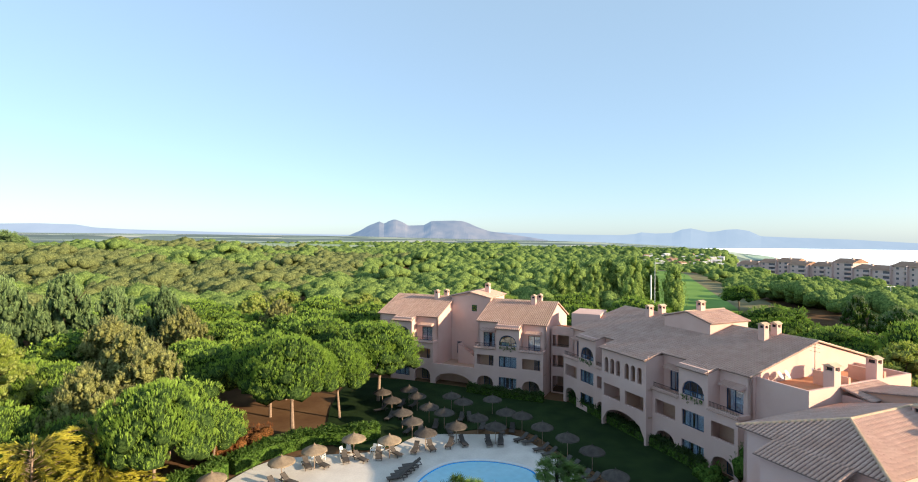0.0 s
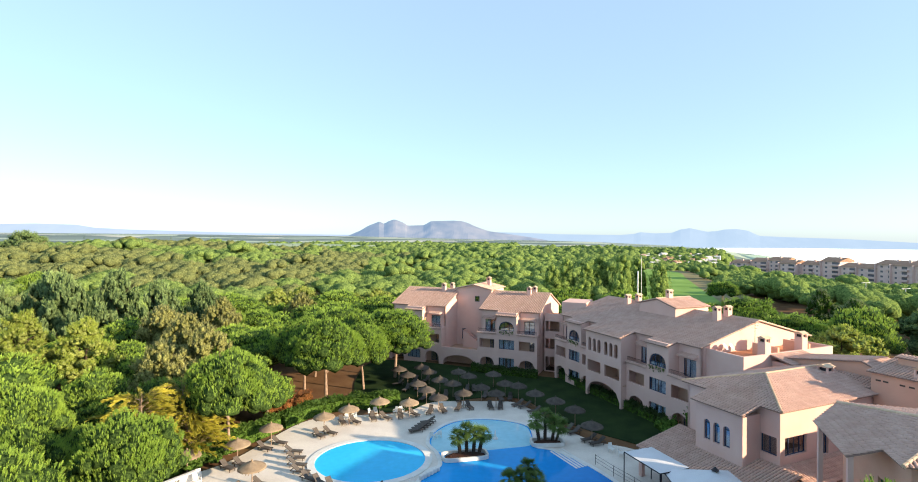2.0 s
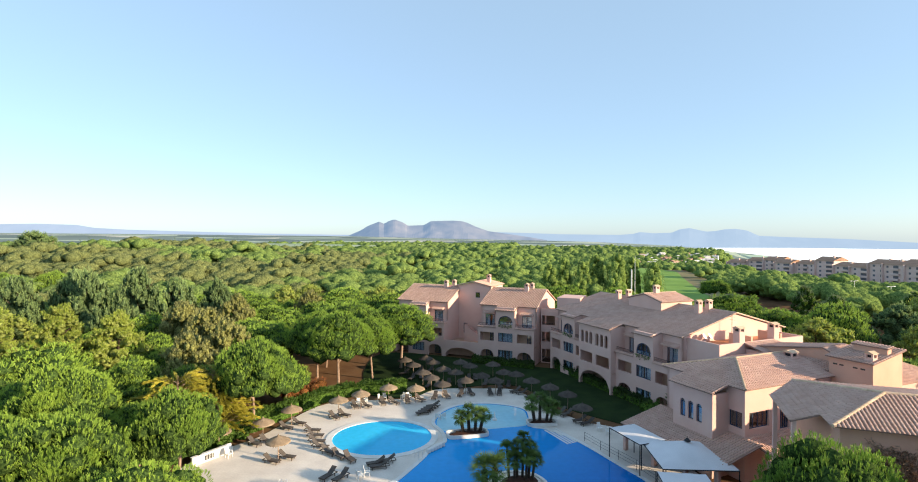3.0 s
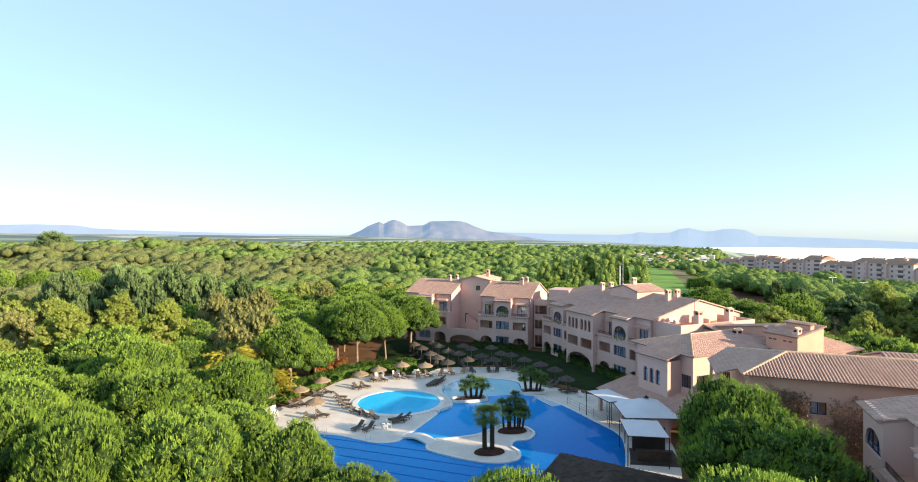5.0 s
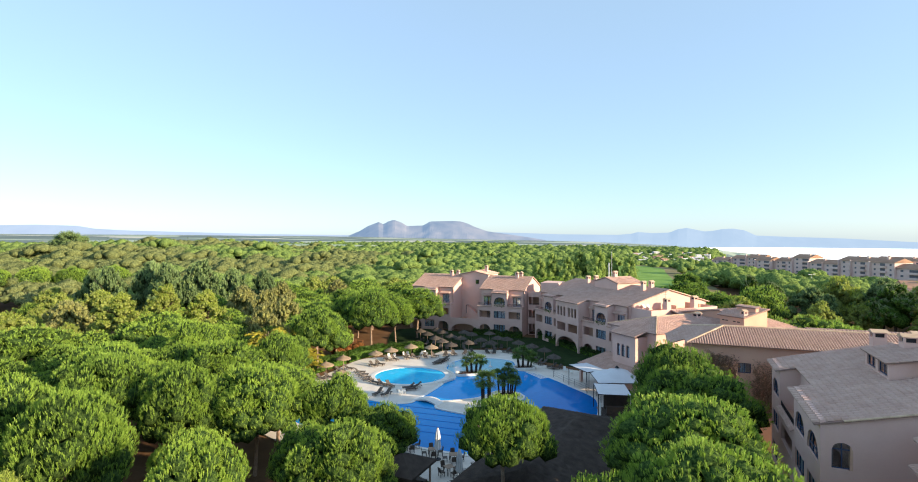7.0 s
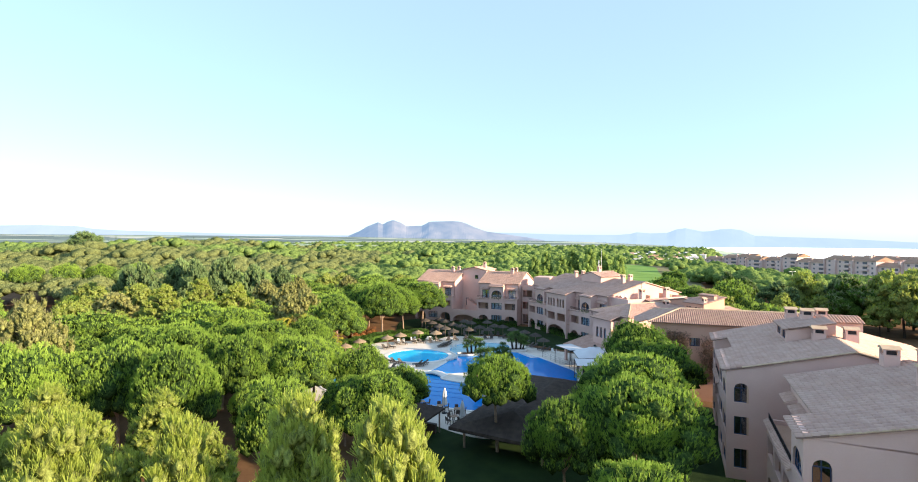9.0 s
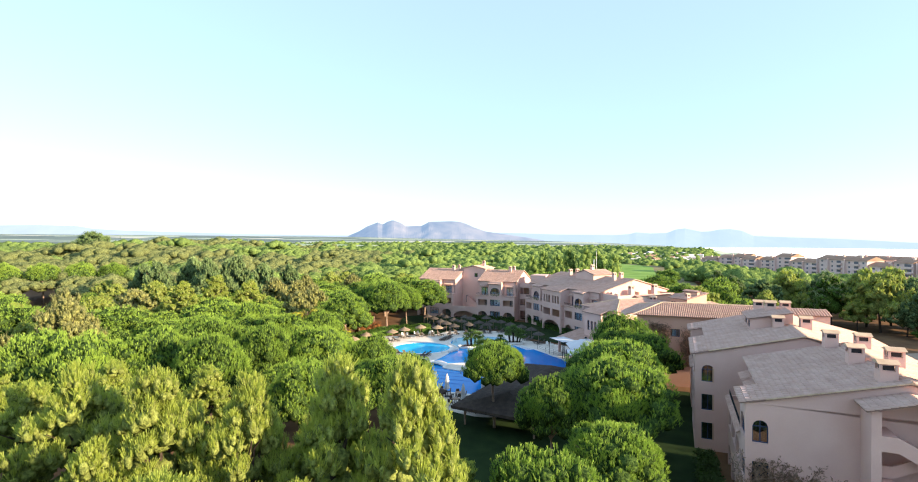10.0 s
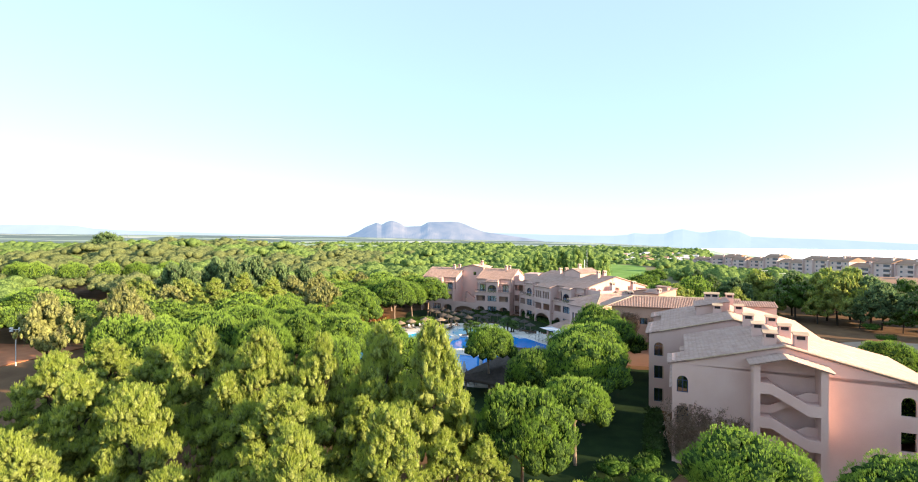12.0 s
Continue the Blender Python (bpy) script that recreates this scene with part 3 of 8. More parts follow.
def window(parent, m, l, r, b, t, rise=0.0, depth=0.14, label="blue-framed window with pale curtains", bars=2):
    """A window in an opening: frame, panes and curtains."""
    fr = Mesh()
    w = 0.075
    top = t - rise
    fr.box(l, l + w, depth, depth + 0.07, b, top, m)
    fr.box(r - w, r, depth, depth + 0.07, b, top, m)
    fr.box(l + w, r - w, depth, depth + 0.07, b, b + w, m)
    if rise:
        k = 10
        for i in range(k):
            q = []
            for j, s in ((i, 1), (i + 1, 1), (i + 1, 0.86), (i, 0.86)):
                a = math.pi * (1 - j / k)
                q.append(((l + r) / 2 + s * (r - l) / 2 * math.cos(a), depth, top + s * rise * math.sin(a)))
            fr.prism(q, (0, 0.07, 0), m)
        fr.box(l + w, r - w, depth, depth + 0.07, top - w / 2, top + w / 2, m)
    else:
        fr.box(l + w, r - w, depth, depth + 0.07, t - w, t, m)
    for i in range(1, bars + 1):
        x = l + (r - l) * i / (bars + 1)
        fr.box(x - 0.035, x + 0.035, depth - 0.01, depth + 0.06, b + w, (t - w) if not rise else t - 0.1, m)
    wob = part("window", fr, BLUE, parent, label)
    ring = [(l + w, b + w), (r - w, b + w), (r - w, top)]
    if rise:
        ring += [((l + r) / 2 + 0.86 * (r - l) / 2 * math.cos(math.pi * i / 10), top + 0.86 * rise * math.sin(math.pi * i / 10)) for i in range(1, 10)]
        ring.append((l + w, top))
    else:
        ring = [(l + w, b + w), (r - w, b + w), (r - w, t - w), (l + w, t - w)]
    pn = Mesh()
    pn.prism([(x, depth + 0.03, z) for x, z in ring], (0, 0.01, 0), m)
    p = part("pane", pn, GLASS, wob)
    p.visible_shadow = False
    cu = Mesh()
    if "dark" in label:
        # A dark board added behind the glass stands for the unlit room.
        cu.box(l - 0.05, r + 0.05, depth + 0.35, depth + 0.4, b - 0.05, t + 0.05, m)
        part("blind", cu, DARKWOOD, wob, "added dark board in place of the unlit room")
        return wob
    x = l + 0.08
    while x < r - 0.12:
        wd = random.uniform(0.10, 0.26)
        if random.random() < 0.78:
            cu = Mesh()
            cu.box(x, min(x + wd, r - 0.08), depth + 0.16, depth + 0.18, b + 0.05, top - 0.02, m)
            part("curtain", cu, CURTAIN, wob)
        x += wd + 0.03
    return wob


def railing(parent, m, a0, a1, z, depth, h=0.55):
    mb = Mesh()
    mb.box(a0, a1, depth - 0.02, depth + 0.02, z + h - 0.04, z + h, m)
    mb.box(a0, a1, depth - 0.02, depth + 0.02, z + 0.05, z + 0.08, m)
    k = max(2, int((a1 - a0) / 0.16))
    for i in range(k + 1):
        x = a0 + (a1 - a0) * i / k
        mb.box(x - 0.012, x + 0.012, depth - 0.012, depth + 0.012, z, z + h - 0.04, m)
    return part("railing", mb, IRON, parent, "thin dark iron balcony railing")


def chimney(parent, x, y, z0, z1, w=0.75, turn=0.0):
    """A plastered chimney with a smoke opening and a tiled gabled cap."""
    m = pose(x, y, 0, 0, 0, turn)
    h, gap = w / 2, 0.4 + 0.22 * w
    mb = Mesh()
    mb.box(-h, h, -h, h, z0, z1 - gap, m)
    for sx in (-1, 1):
        for sy in (-1, 1):
            mb.box(sx * h - (0.16 if sx > 0 else 0), sx * h + (0 if sx > 0 else 0.16), sy * h - (0.16 if sy > 0 else 0), sy * h + (0 if sy > 0 else 0.16), z1 - gap, z1 - 0.22, m)
    mb.box(-h, h, -h, h, z1 - 0.22, z1 - 0.12, m)
    mb.box(-h + 0.1, h - 0.1, -h + 0.1, h - 0.1, z1 - gap, z1 - gap + 0.05, m)
    ob = part("chimney", mb, PLASTER, parent, "plastered chimney with a small tiled cap")
    cap = Mesh()
    e = h + 0.12
    cap.prism([(-e, -e, z1 - 0.12), (e, -e, z1 - 0.12), (0, -e, z1 + 0.12)], (0, 2 * e, 0), m)
    part("cap", cap, MORTAR, ob, "pale clay chimney cap")
    core = Mesh()
    core.box(-h + 0.17, h - 0.17, -h + 0.17, h - 0.17, z1 - gap + 0.05, z1 - 0.23, m)
    part("flue", core, IRON, ob, "dark block filling the smoke opening")
    return ob


def awning(parent, m, a0, a1, z, depth_in, out=0.85):
    """A small tiled roof over a door: slab, brackets and tiles."""
    mb = Mesh()
    mb.prism([(a0, depth_in, z), (a0, depth_in - out, z - 0.3), (a0, depth_in - out, z - 0.42), (a0, depth_in, z - 0.30)], (a1 - a0, 0, 0), m)
    ob = part("awning", mb, PLASTER, parent, "small plastered awning with clay tiles on top")
    t = Mesh()
    k = int((a1 - a0) / 0.24)
    for i in range(k + 1):
        x = a0 + 0.1 + (a1 - a0 - 0.2) * i / k
        t.tube([m @ Vector((x, depth_in - out - 0.05, z - 0.29)), m @ Vector((x, depth_in, z + 0.02))], 0.075, 6)
    part("awning_tiles", t, TILE, ob)
    return ob


def ledge(parent, m, a0, a1, z, y0, drop=0.3):
    """A tiled sill along the front of a terrace."""
    t = Mesh()
    k = int((a1 - a0) / 0.24)
    for i in range(k + 1):
        x = a0 + 0.08 + (a1 - a0 - 0.16) * i / k
        t.tube([m @ Vector((x, y0 - 0.28, z - drop)), m @ Vector((x, y0 + 0.22, z))], 0.08, 6)
    return part("sill_tiles", t, TILE, parent, "row of clay tiles on the terrace edge")


def planter(parent, m, l, r, z, y):
    """Trailing plants under an arched window, a box of soil with one hanging tuft beside the other."""
    for k in range(5):
        c = l + (r - l) * (k + 0.5) / 5
        V, F = leaf_cloud([(c + random.uniform(-0.22, 0.22), y - 0.12 - 0.1 * random.random(), z - random.random() ** 1.5 * (0.45 + 0.3 * (k % 2))) for i in range(14)], 0.16, 4)
        V = np.array([m @ Vector(p) for p in V])
        part("trailing_plant", mesh_from_arrays("trailing_plant", V, F, HEDGE_LEAF), None, parent, "green trailing plant under the window")


def leaf_cloud(points, size, blades, up=0.5):
    """Tufts of narrow leaves at points: arrays of vertices and triangles."""
    P = np.array(points, float)
    n = len(P)
    rs = np.random.RandomState(n * 7 + blades)
    d = rs.normal(size=(n, blades, 3))
    d[..., 2] += up
    d /= np.linalg.norm(d, axis=2, keepdims=True)
    L = size * rs.uniform(0.6, 1.3, size=(n, blades, 1))
    s = np.cross(d, rs.normal(size=(n, blades, 3)))
    s /= np.linalg.norm(s, axis=2, keepdims=True) + 1e-9
    base = P[:, None, :]
    w = size * 0.34
    A = base - s * w * 0.5
    B = base + s * w * 0.5
    C = base + d * L + s * w * 0.25
    D = base + d * L - s * w * 0.25
    V = np.stack([A, B, C, D], 2).reshape(-1, 3)
    F = np.arange(len(V)).reshape(-1, 4)
    return V, F


# ---------------------------------------------------------------- hotel wings
Z1, Z2, Z3 = 3.2, 6.35, 10.3
SET = 1.7


def section_t(b, wall, rec, a0, a1, y, awn=True):
    """A third of a block: two floors with an arch and a loggia, the top floor set back behind a terrace."""
    m = pose(0, y, 0)
    w = a1 - a0
    c = (a0 + a1) / 2
    opening_panel(wall, m, a0, a1, -0.3, Z1, [(c - w * 0.37, c + w * 0.37, -0.3, 2.2, min(1.0, w * 0.34))])
    opening_panel(wall, m, a0, a1, Z1, Z2, [(c - w * 0.38, c + w * 0.38, 3.85, 5.45, 0)])
    wall.box(a0, a1, y + 0.002, y + 0.2, Z2, Z2 + 0.35)
    ledge(b, m, a0, a1, Z2 + 0.42, 0)
    railing(b, m, a0 + 0.1, a1 - 0.1, Z2 + 0.35, 0.12)
    mi = pose(0, SET, 0)
    opening_panel(wall, mi, a0, a1, Z2, Z3 + 0.1, [(c - 0.95, c + 0.95, Z2 + 0.1, 8.65, 0)])
    window(b, mi, c - 0.95, c + 0.95, Z2 + 0.1, 8.65, 0, 0.1, "blue-framed terrace door with pale curtains", 1)
    if awn:
        awning(b, mi, c - 1.25, c + 1.25, 9.35, 0)
    rec.box(a0, a1, SET, SET + 0.2, -0.3, Z2)
    window(b, pose(0, SET - 0.25, 0), c + 0.1, c + w * 0.36, Z1 + 0.1, 5.4, 0, 0.05, "dark blue loggia door", 1)
    window(b, pose(0, SET - 0.25, 0), c - w * 0.2, c + w * 0.3, 0.1, 2.1, 0, 0.05, "dark blue garden door", 1)


def section_b(b, wall, rec, a0, a1, y, plants=True):
    """A bay: three full storeys at the front, an arched window at the top."""
    m = pose(0, y, 0)
    w = a1 - a0
    c = (a0 + a1) / 2
    h = w * 0.385
    opening_panel(wall, m, a0, a1, -0.3, Z1, [(c - h, c + h, 0.65, 2.3, 0)])
    opening_panel(wall, m, a0, a1, Z1, Z2, [(c - h, c + h, 3.85, 5.5, 0)])
    opening_panel(wall, m, a0, a1, Z2, Z3, [(c - h, c + h, 7.1, 8.75, 1.15)])
    window(b, m, c - h, c + h, 0.65, 2.3)
    window(b, m, c - h, c + h, 3.85, 5.5)
    window(b, m, c - h, c + h, 7.1, 8.75, 1.15, label="arched blue-framed window with curtains")
    if plants:
        planter(b, m, c - h, c + h, 7.05, 0)
    for x in (a0, a1):
        if x < 0:
            wall.box(x - 0.15 if x == a1 else x, x if x == a1 else x + 0.15, y + 0.3, SET + 0.2, -0.3, Z3)
    rec.box(a0, a1, SET, SET + 0.2, -0.3, Z3)


def section_m(b, wall, rec, a0, a1, y):
    """The middle block: a wide arch, two loggias and two groups of three narrow arches."""
    m = pose(0, y, 0)
    w = a1 - a0
    opening_panel(wall, m, a0, a1, -0.3, Z1, [(a0 + 0.3, a1 - 0.3, -0.3, 2.6, 1.9)])
    opening_panel(wall, m, a0, a1, Z1, Z2, [(a0 + 0.4, a0 + w * 0.44, 3.7, 5.35, 0), (a0 + w * 0.55, a1 - 0.4, 3.7, 5.35, 0)])
    holes = []
    for g in (a0 + 0.55, a0 + w * 0.54):
        for i in range(3):
            x = g + i * (w * 0.136)
            holes.append((x, x + w * 0.095, 6.75, 8.65, w * 0.047))
    opening_panel(wall, m, a0, a1, Z2, Z3 - 0.4, holes)
    for x in (a0, a1):
        wall.box(x - 0.2 if x == a1 else x, x if x == a1 else x + 0.2, y + 0.3, SET + 0.2, -0.3, Z3 - 0.2)
    rec.box(a0, a1, SET, SET + 0.2, -0.3, Z3)
    rec.box(a0 + w * 0.49, a0 + w * 0.51, y + 0.3, SET, Z1, Z3 - 0.4)


def wing(name, origin, angle, sections, depth, ridge_y, slope, label, end_walls=(True, True), lift=0.0, end_holes=None, pitch=0.3):
    """A hotel wing. Local x runs along the front, y goes in, z up. sections: (kind, x0, x1, y of the front)."""
    b = thing(name, pose(origin[0], origin[1], lift, 0, 0, angle), label, "building", "hotel wings")
    wall, rec, bed, tiles = Mesh(), Mesh(), Mesh(), []
    x0, x1 = min(s[1] for s in sections), max(s[2] for s in sections)
    ze = lambda y: Z3 + 0.12 + slope * (y - (SET - 0.4))
    for kind, a, c, y in sections:
        if kind == "B":
            section_b(b, wall, rec, a, c, y, not end_holes)
        else:
            {"T": section_t, "M": section_m}[kind](b, wall, rec, a, c, y)
        for z in (Z1, Z2):
            rec.box(a, c, y + 0.3, SET, z - 0.2, z)
        if kind != "T":
            e = y - 0.4
            run = math.hypot(SET - 0.4 - e, ze(SET - 0.4) - ze(e))
            roof_face(bed, tiles, [(0, 0), (c - a + 0.3, 0), (c - a + 0.3, run), (0, run)], (a - 0.15, e, ze(e)), (1, 0, 0), (0, SET - 0.4 - e, ze(SET - 0.4) - ze(e)), pitch=pitch)
    e = SET - 0.4
    run = math.hypot(ridge_y - e, ze(ridge_y) - ze(e))
    roof_face(bed, tiles, [(0, 0), (x1 - x0 + 0.5, 0), (x1 - x0 + 0.5, run), (0, run)], (x0 - 0.25, e, ze(e)), (1, 0, 0), (0, 1, slope), pitch=pitch)
    back = depth + 0.4
    run2 = math.hypot(back - ridge_y, slope * (back - ridge_y))
    roof_face(bed, tiles, [(0, 0), (x1 - x0 + 0.5, 0), (x1 - x0 + 0.5, run2), (0, run2)], (x0 - 0.25, back, ze(ridge_y) - slope * (back - ridge_y)), (1, 0, 0), (0, -1, slope), pitch=pitch)
    cap = Mesh()
    ridge_cap(cap, (x0 - 0.25, ridge_y, ze(ridge_y) + 0.03), (x1 + 0.25, ridge_y, ze(ridge_y) + 0.03))
    for x in (x0 - 0.2, x1 + 0.2):
        ridge_cap(cap, (x, e, ze(e) + 0.02), (x, ridge_y, ze(ridge_y) + 0.02), 0.075)
        ridge_cap(cap, (x, back, ze(ridge_y) - slope * (back - ridge_y) + 0.02), (x, ridge_y, ze(ridge_y) + 0.02), 0.075)
    zb = ze(ridge_y) - slope * (depth - ridge_y)
    gaps = [h for h in end_holes or [] if h[0] > 10]
    if gaps:
        opening_panel(wall, pose(0, depth - 0.3, 0), x0, x1 - 0.3, -0.3, 6.1, [(x1 - 3.4, x1 - 0.9, 3.6, 5.9, 0)])
        opening_panel(wall, pose(0, depth - 0.3, 0), x0, x1 - 0.3, 6.1, zb - 0.16, [(x1 - 3.4, x1 - 0.9, 6.8, 9.0, 0)])
    else:
        wall.box(x0, x1, depth - 0.3, depth, -0.3, zb - 0.16)
    for x, sign, on in ((x0, 1, end_walls[0]), (x1, -1, end_walls[1])):
        if on and end_holes and x == x1:
            me_ = pose(x1 + 0.004, 0, 0, 0, 0, 90)
            levels = [-0.3, Z1, Z2, Z3 - 0.3]
            for i in range(3):
                opening_panel(wall, me_, 0.3, depth, levels[i], levels[i + 1], [h[:5] for h in end_holes if h[5] == i])
            wall.prism([(x + 0.004, 0.3, ze(0.3) - 0.16), (x + 0.004, ridge_y, ze(ridge_y) - 0.17), (x + 0.004, depth, zb - 0.16), (x + 0.004, depth, Z3 - 0.3), (x + 0.004, 0.3, Z3 - 0.3)], (-0.3, 0, 0))
            for h in end_holes:
                if h[0] < 10:
                    window(b, me_, *h[:5], 0.18, "dark window in the end wall", 1)
            rec.box(x - 1.6, x - 1.4, 0.4, depth - (3.6 if gaps else 0.4), -0.3, Z3 - 0.3)
        elif on:
            wall.prism([(x, SET, -0.3), (x, depth, -0.3), (x, depth, zb - 0.16), (x, ridge_y, ze(ridge_y) - 0.17), (x, SET, ze(SET) - 0.16)], (sign * 0.3, 0, 0))
            yf = [s[3] for s in sections if x in (s[1], s[2])][0]
            wall.box(min(x, x + sign * 0.3), max(x, x + sign * 0.3), yf + 0.3, SET, -0.3, Z2 + 0.35)
    part("wall", wall, PLASTER, b)
    pieces("inner_wall", rec, PLASTER_IN, b, "plaster inside the loggias, shade put into its darker colour")
    r = part("roof", bed, TILE_BED, b, "pitched clay tile roof")
    put_tiles(r, tiles, None, 9.0 if end_holes and len(end_holes) == 5 else None)
    part("ridge_tiles", cap, MORTAR, r)
    return b, ze


W_AT, W_TURN = (25.2, 51.1), -67
w_wing, w_z = wing("hotel_wing", W_AT, W_TURN, [("T", -25.1, -21.5, 0), ("B", -21.5, -17.8, 0), ("T", -17.8, -15.4, 0), ("M", -15.4, -7.6, -0.9), ("T", -7.6, -3.75, 0), ("B", -3.75, -0.05, 0), ("T", -0.05, 3.4, 0)],
                   21.0, 11.4, 0.265, "peach plastered three-storey hotel wing with arches and clay tile roof")
for x, y, z in ((-0.9, 9.3, 14.4), (-0.8, 11.2, 14.4), (-18.2, 9.6, 14.2), (-17.5, 11.2, 14.3)):
    chimney(w_wing, x, y, 12.2, z)


def lantern(b, x0, x1, y0, y1, z0, z1, rise):
    """A raised roof room whose ridge runs inward, with its gable over the front slope."""
    xm = (x0 + x1) / 2
    ob = None
    for m in ((y0, y0 + 0.25), (y1 - 0.25, y1)):
        mb = Mesh()
        mb.prism([(x0, m[0], z0), (x1, m[0], z0), (x1, m[0], z1), (xm, m[0], z1 + rise), (x0, m[0], z1)], (0, m[1] - m[0], 0))
        w_ = part("lantern" if ob is None else "gable_wall", mb, PLASTER, b if ob is None else ob, "raised plastered roof room with a tiled gable" if ob is None else "")
        ob = ob or w_
    for x in (x0, x1 - 0.25):
        mb = Mesh()
        mb.box(x, x + 0.25, y0 + 0.25, y1 - 0.25, z0, z1)
        part("side_wall", mb, PLASTER, ob)
    k = rise / (xm - x0)
    run = math.hypot(xm - x0 + 0.3, k * (xm - x0 + 0.3))
    for x, d in ((x0 - 0.3, 1), (x1 + 0.3, -1)):
        bed, tl = Mesh(), []
        roof_face(bed, tl, [(0, 0), (y1 - y0 + 0.4, 0), (y1 - y0 + 0.4, run), (0, run)], (x, y0 - 0.2, z1 - 0.3 * k + 0.12), (0, 1, 0), (d, 0, k))
        part("roof", bed, TILE_BED, ob)
        part("roof_tiles", mesh_from_arrays("roof_tiles", tl[0][0], tl[0][1], TILE), None, ob)
    cap = Mesh()
    ridge_cap(cap, (xm, y0 - 0.2, z1 + rise + 0.14), (xm, y1 + 0.2, z1 + rise + 0.14))
    part("ridge", cap, MORTAR, ob)
    return ob


lantern(w_wing, -13.6, -6.5, 7.8, 14.2, 11.0, 13.5, 0.92)
chimney(w_wing, -10.0, 10.2, 14.2, 15.75)

F_AT, F_TURN = (12.54, 75.1), -25
f_wing, f_z = wing("hotel_wing", F_AT, F_TURN, [("T", -11.1, -7.4, 0), ("B", -7.4, -3.7, 0), ("T", -3.7, 0, 0)], 15.2, 8.2, 0.40, "peach plastered three-storey hotel block with tiled gable roof")
chimney(f_wing, -3.6, 7.2, 12.0, 14.3)
chimney(f_wing, -3.0, 8.8, 12.0, 14.3)
g_wing, g_z = wing("hotel_wing", F_AT, F_TURN, [("T", -29.8, -26.0, 0), ("B", -26.0, -22.4, 0), ("T", -22.4, -18.4, 0)], 15.2, 8.2, 0.40, "peach plastered hotel block behind a stone pine")
chimney(g_wing, -21.4, 7.2, 12.0, 14.3)
chimney(g_wing, -20.3, 8.8, 12.0, 14.3)


def stair_court():
    """The recessed middle between the two far blocks: tower, stair and a low front arch."""
    b = thing("stair_tower", pose(F_AT[0], F_AT[1], 0, 0, 0, F_TURN), "pink plastered stair tower with a small tiled gable and outside stair", "building", "hotel wings")
    wall, bed, tl = Mesh(), Mesh(), []
    m = pose(0, 7.0, 0)
    opening_panel(wall, m, -18.4, -11.1, -0.3, 13.4, [(-17.3, -16.4, 3.5, 5.6, 0), (-14.6, -13.6, 11.0, 12.1, 0)])
    wall.prism([(-18.4, 7.0, 13.4), (-11.1, 7.0, 13.4), (-14.75, 7.0, 14.2)], (0, 0.3, 0))
    part("wall", wall, PLASTER, b)
    for q in ((-18.4, -18.1, 7.3, 13.5), (-11.4, -11.1, 7.3, 13.5), (-18.4, -11.1, 13.5, 13.8)):
        sw = Mesh()
        sw.box(*q, 9, 13.4)
        part("side_wall", sw, PLASTER, b)
    for l, r, z0, z1 in ((-17.3, -16.4, 3.5, 5.6), (-14.6, -13.6, 11.0, 12.1)):
        window(b, m, l, r, z0, z1, 0, 0.1, "dark wooden door or shutter", 0)
    for (o, d) in (((-18.7, 6.6, 13.45), 1), ((-10.8, 6.6, 13.45), -1)):
        run = math.hypot(3.95, 0.87)
        roof_face(bed, tl, [(0, 0), (7.5, 0), (7.5, run), (0, run)], o, (0, 1, 0), (d * 3.95, 0, 0.87))
    r = part("roof", bed, TILE_BED, b)
    put_tiles(r, tl)
    front = Mesh()
    arc = [(-14.75 + 3.25 * math.cos(math.pi * k / 14), 0, 0.4 + 1.5 * math.sin(math.pi * k / 14)) for k in range(15)]
    front.prism([(-11.1, 0, -0.3), (-11.1, 0, 3.2), (-18.4, 0, 3.2), (-18.4, 0, -0.3), (-18.0, 0, -0.3)] + arc[::-1] + [(-11.5, 0, -0.3)], (0, 0.3, 0))
    part("front_arch", front, PLASTER, b, "low front wall with a wide flat arch")
    back = Mesh()
    back.box(-18.4, -11.1, 2.5, 2.7, -0.3, 2.2)
    back.box(-18.4, -11.1, 0.3, 7.0, 2.2, 2.4)
    part("landing", back, PLASTER_IN, b)
    st = Mesh()
    for i in range(14):
        st.box(-16.2 + i * 0.3, -15.9 + i * 0.3, 5.0, 6.4, 2.4, 5.6 - i * 0.2)
    pieces("step", st, PLASTER, b)
    chimney(b, -13.0, 10.5, 13.3, 15.6)
    bal = Mesh()
    bal.box(-12.6, -11.1, 6.0, 7.0, 6.4, 6.6)
    part("balcony", bal, PLASTER, b)
    railing(b, pose(0, 6.0, 0), -12.6, -11.1, 6.6, 0.05, 0.9)
    window(b, pose(0, 6.85, 0), -12.3, -11.5, 6.6, 8.7, 0, 0.05, "dark balcony door", 0)
    return b


stair_court()

N1_AT, N_TURN = (18.5, -24.0), -113.5
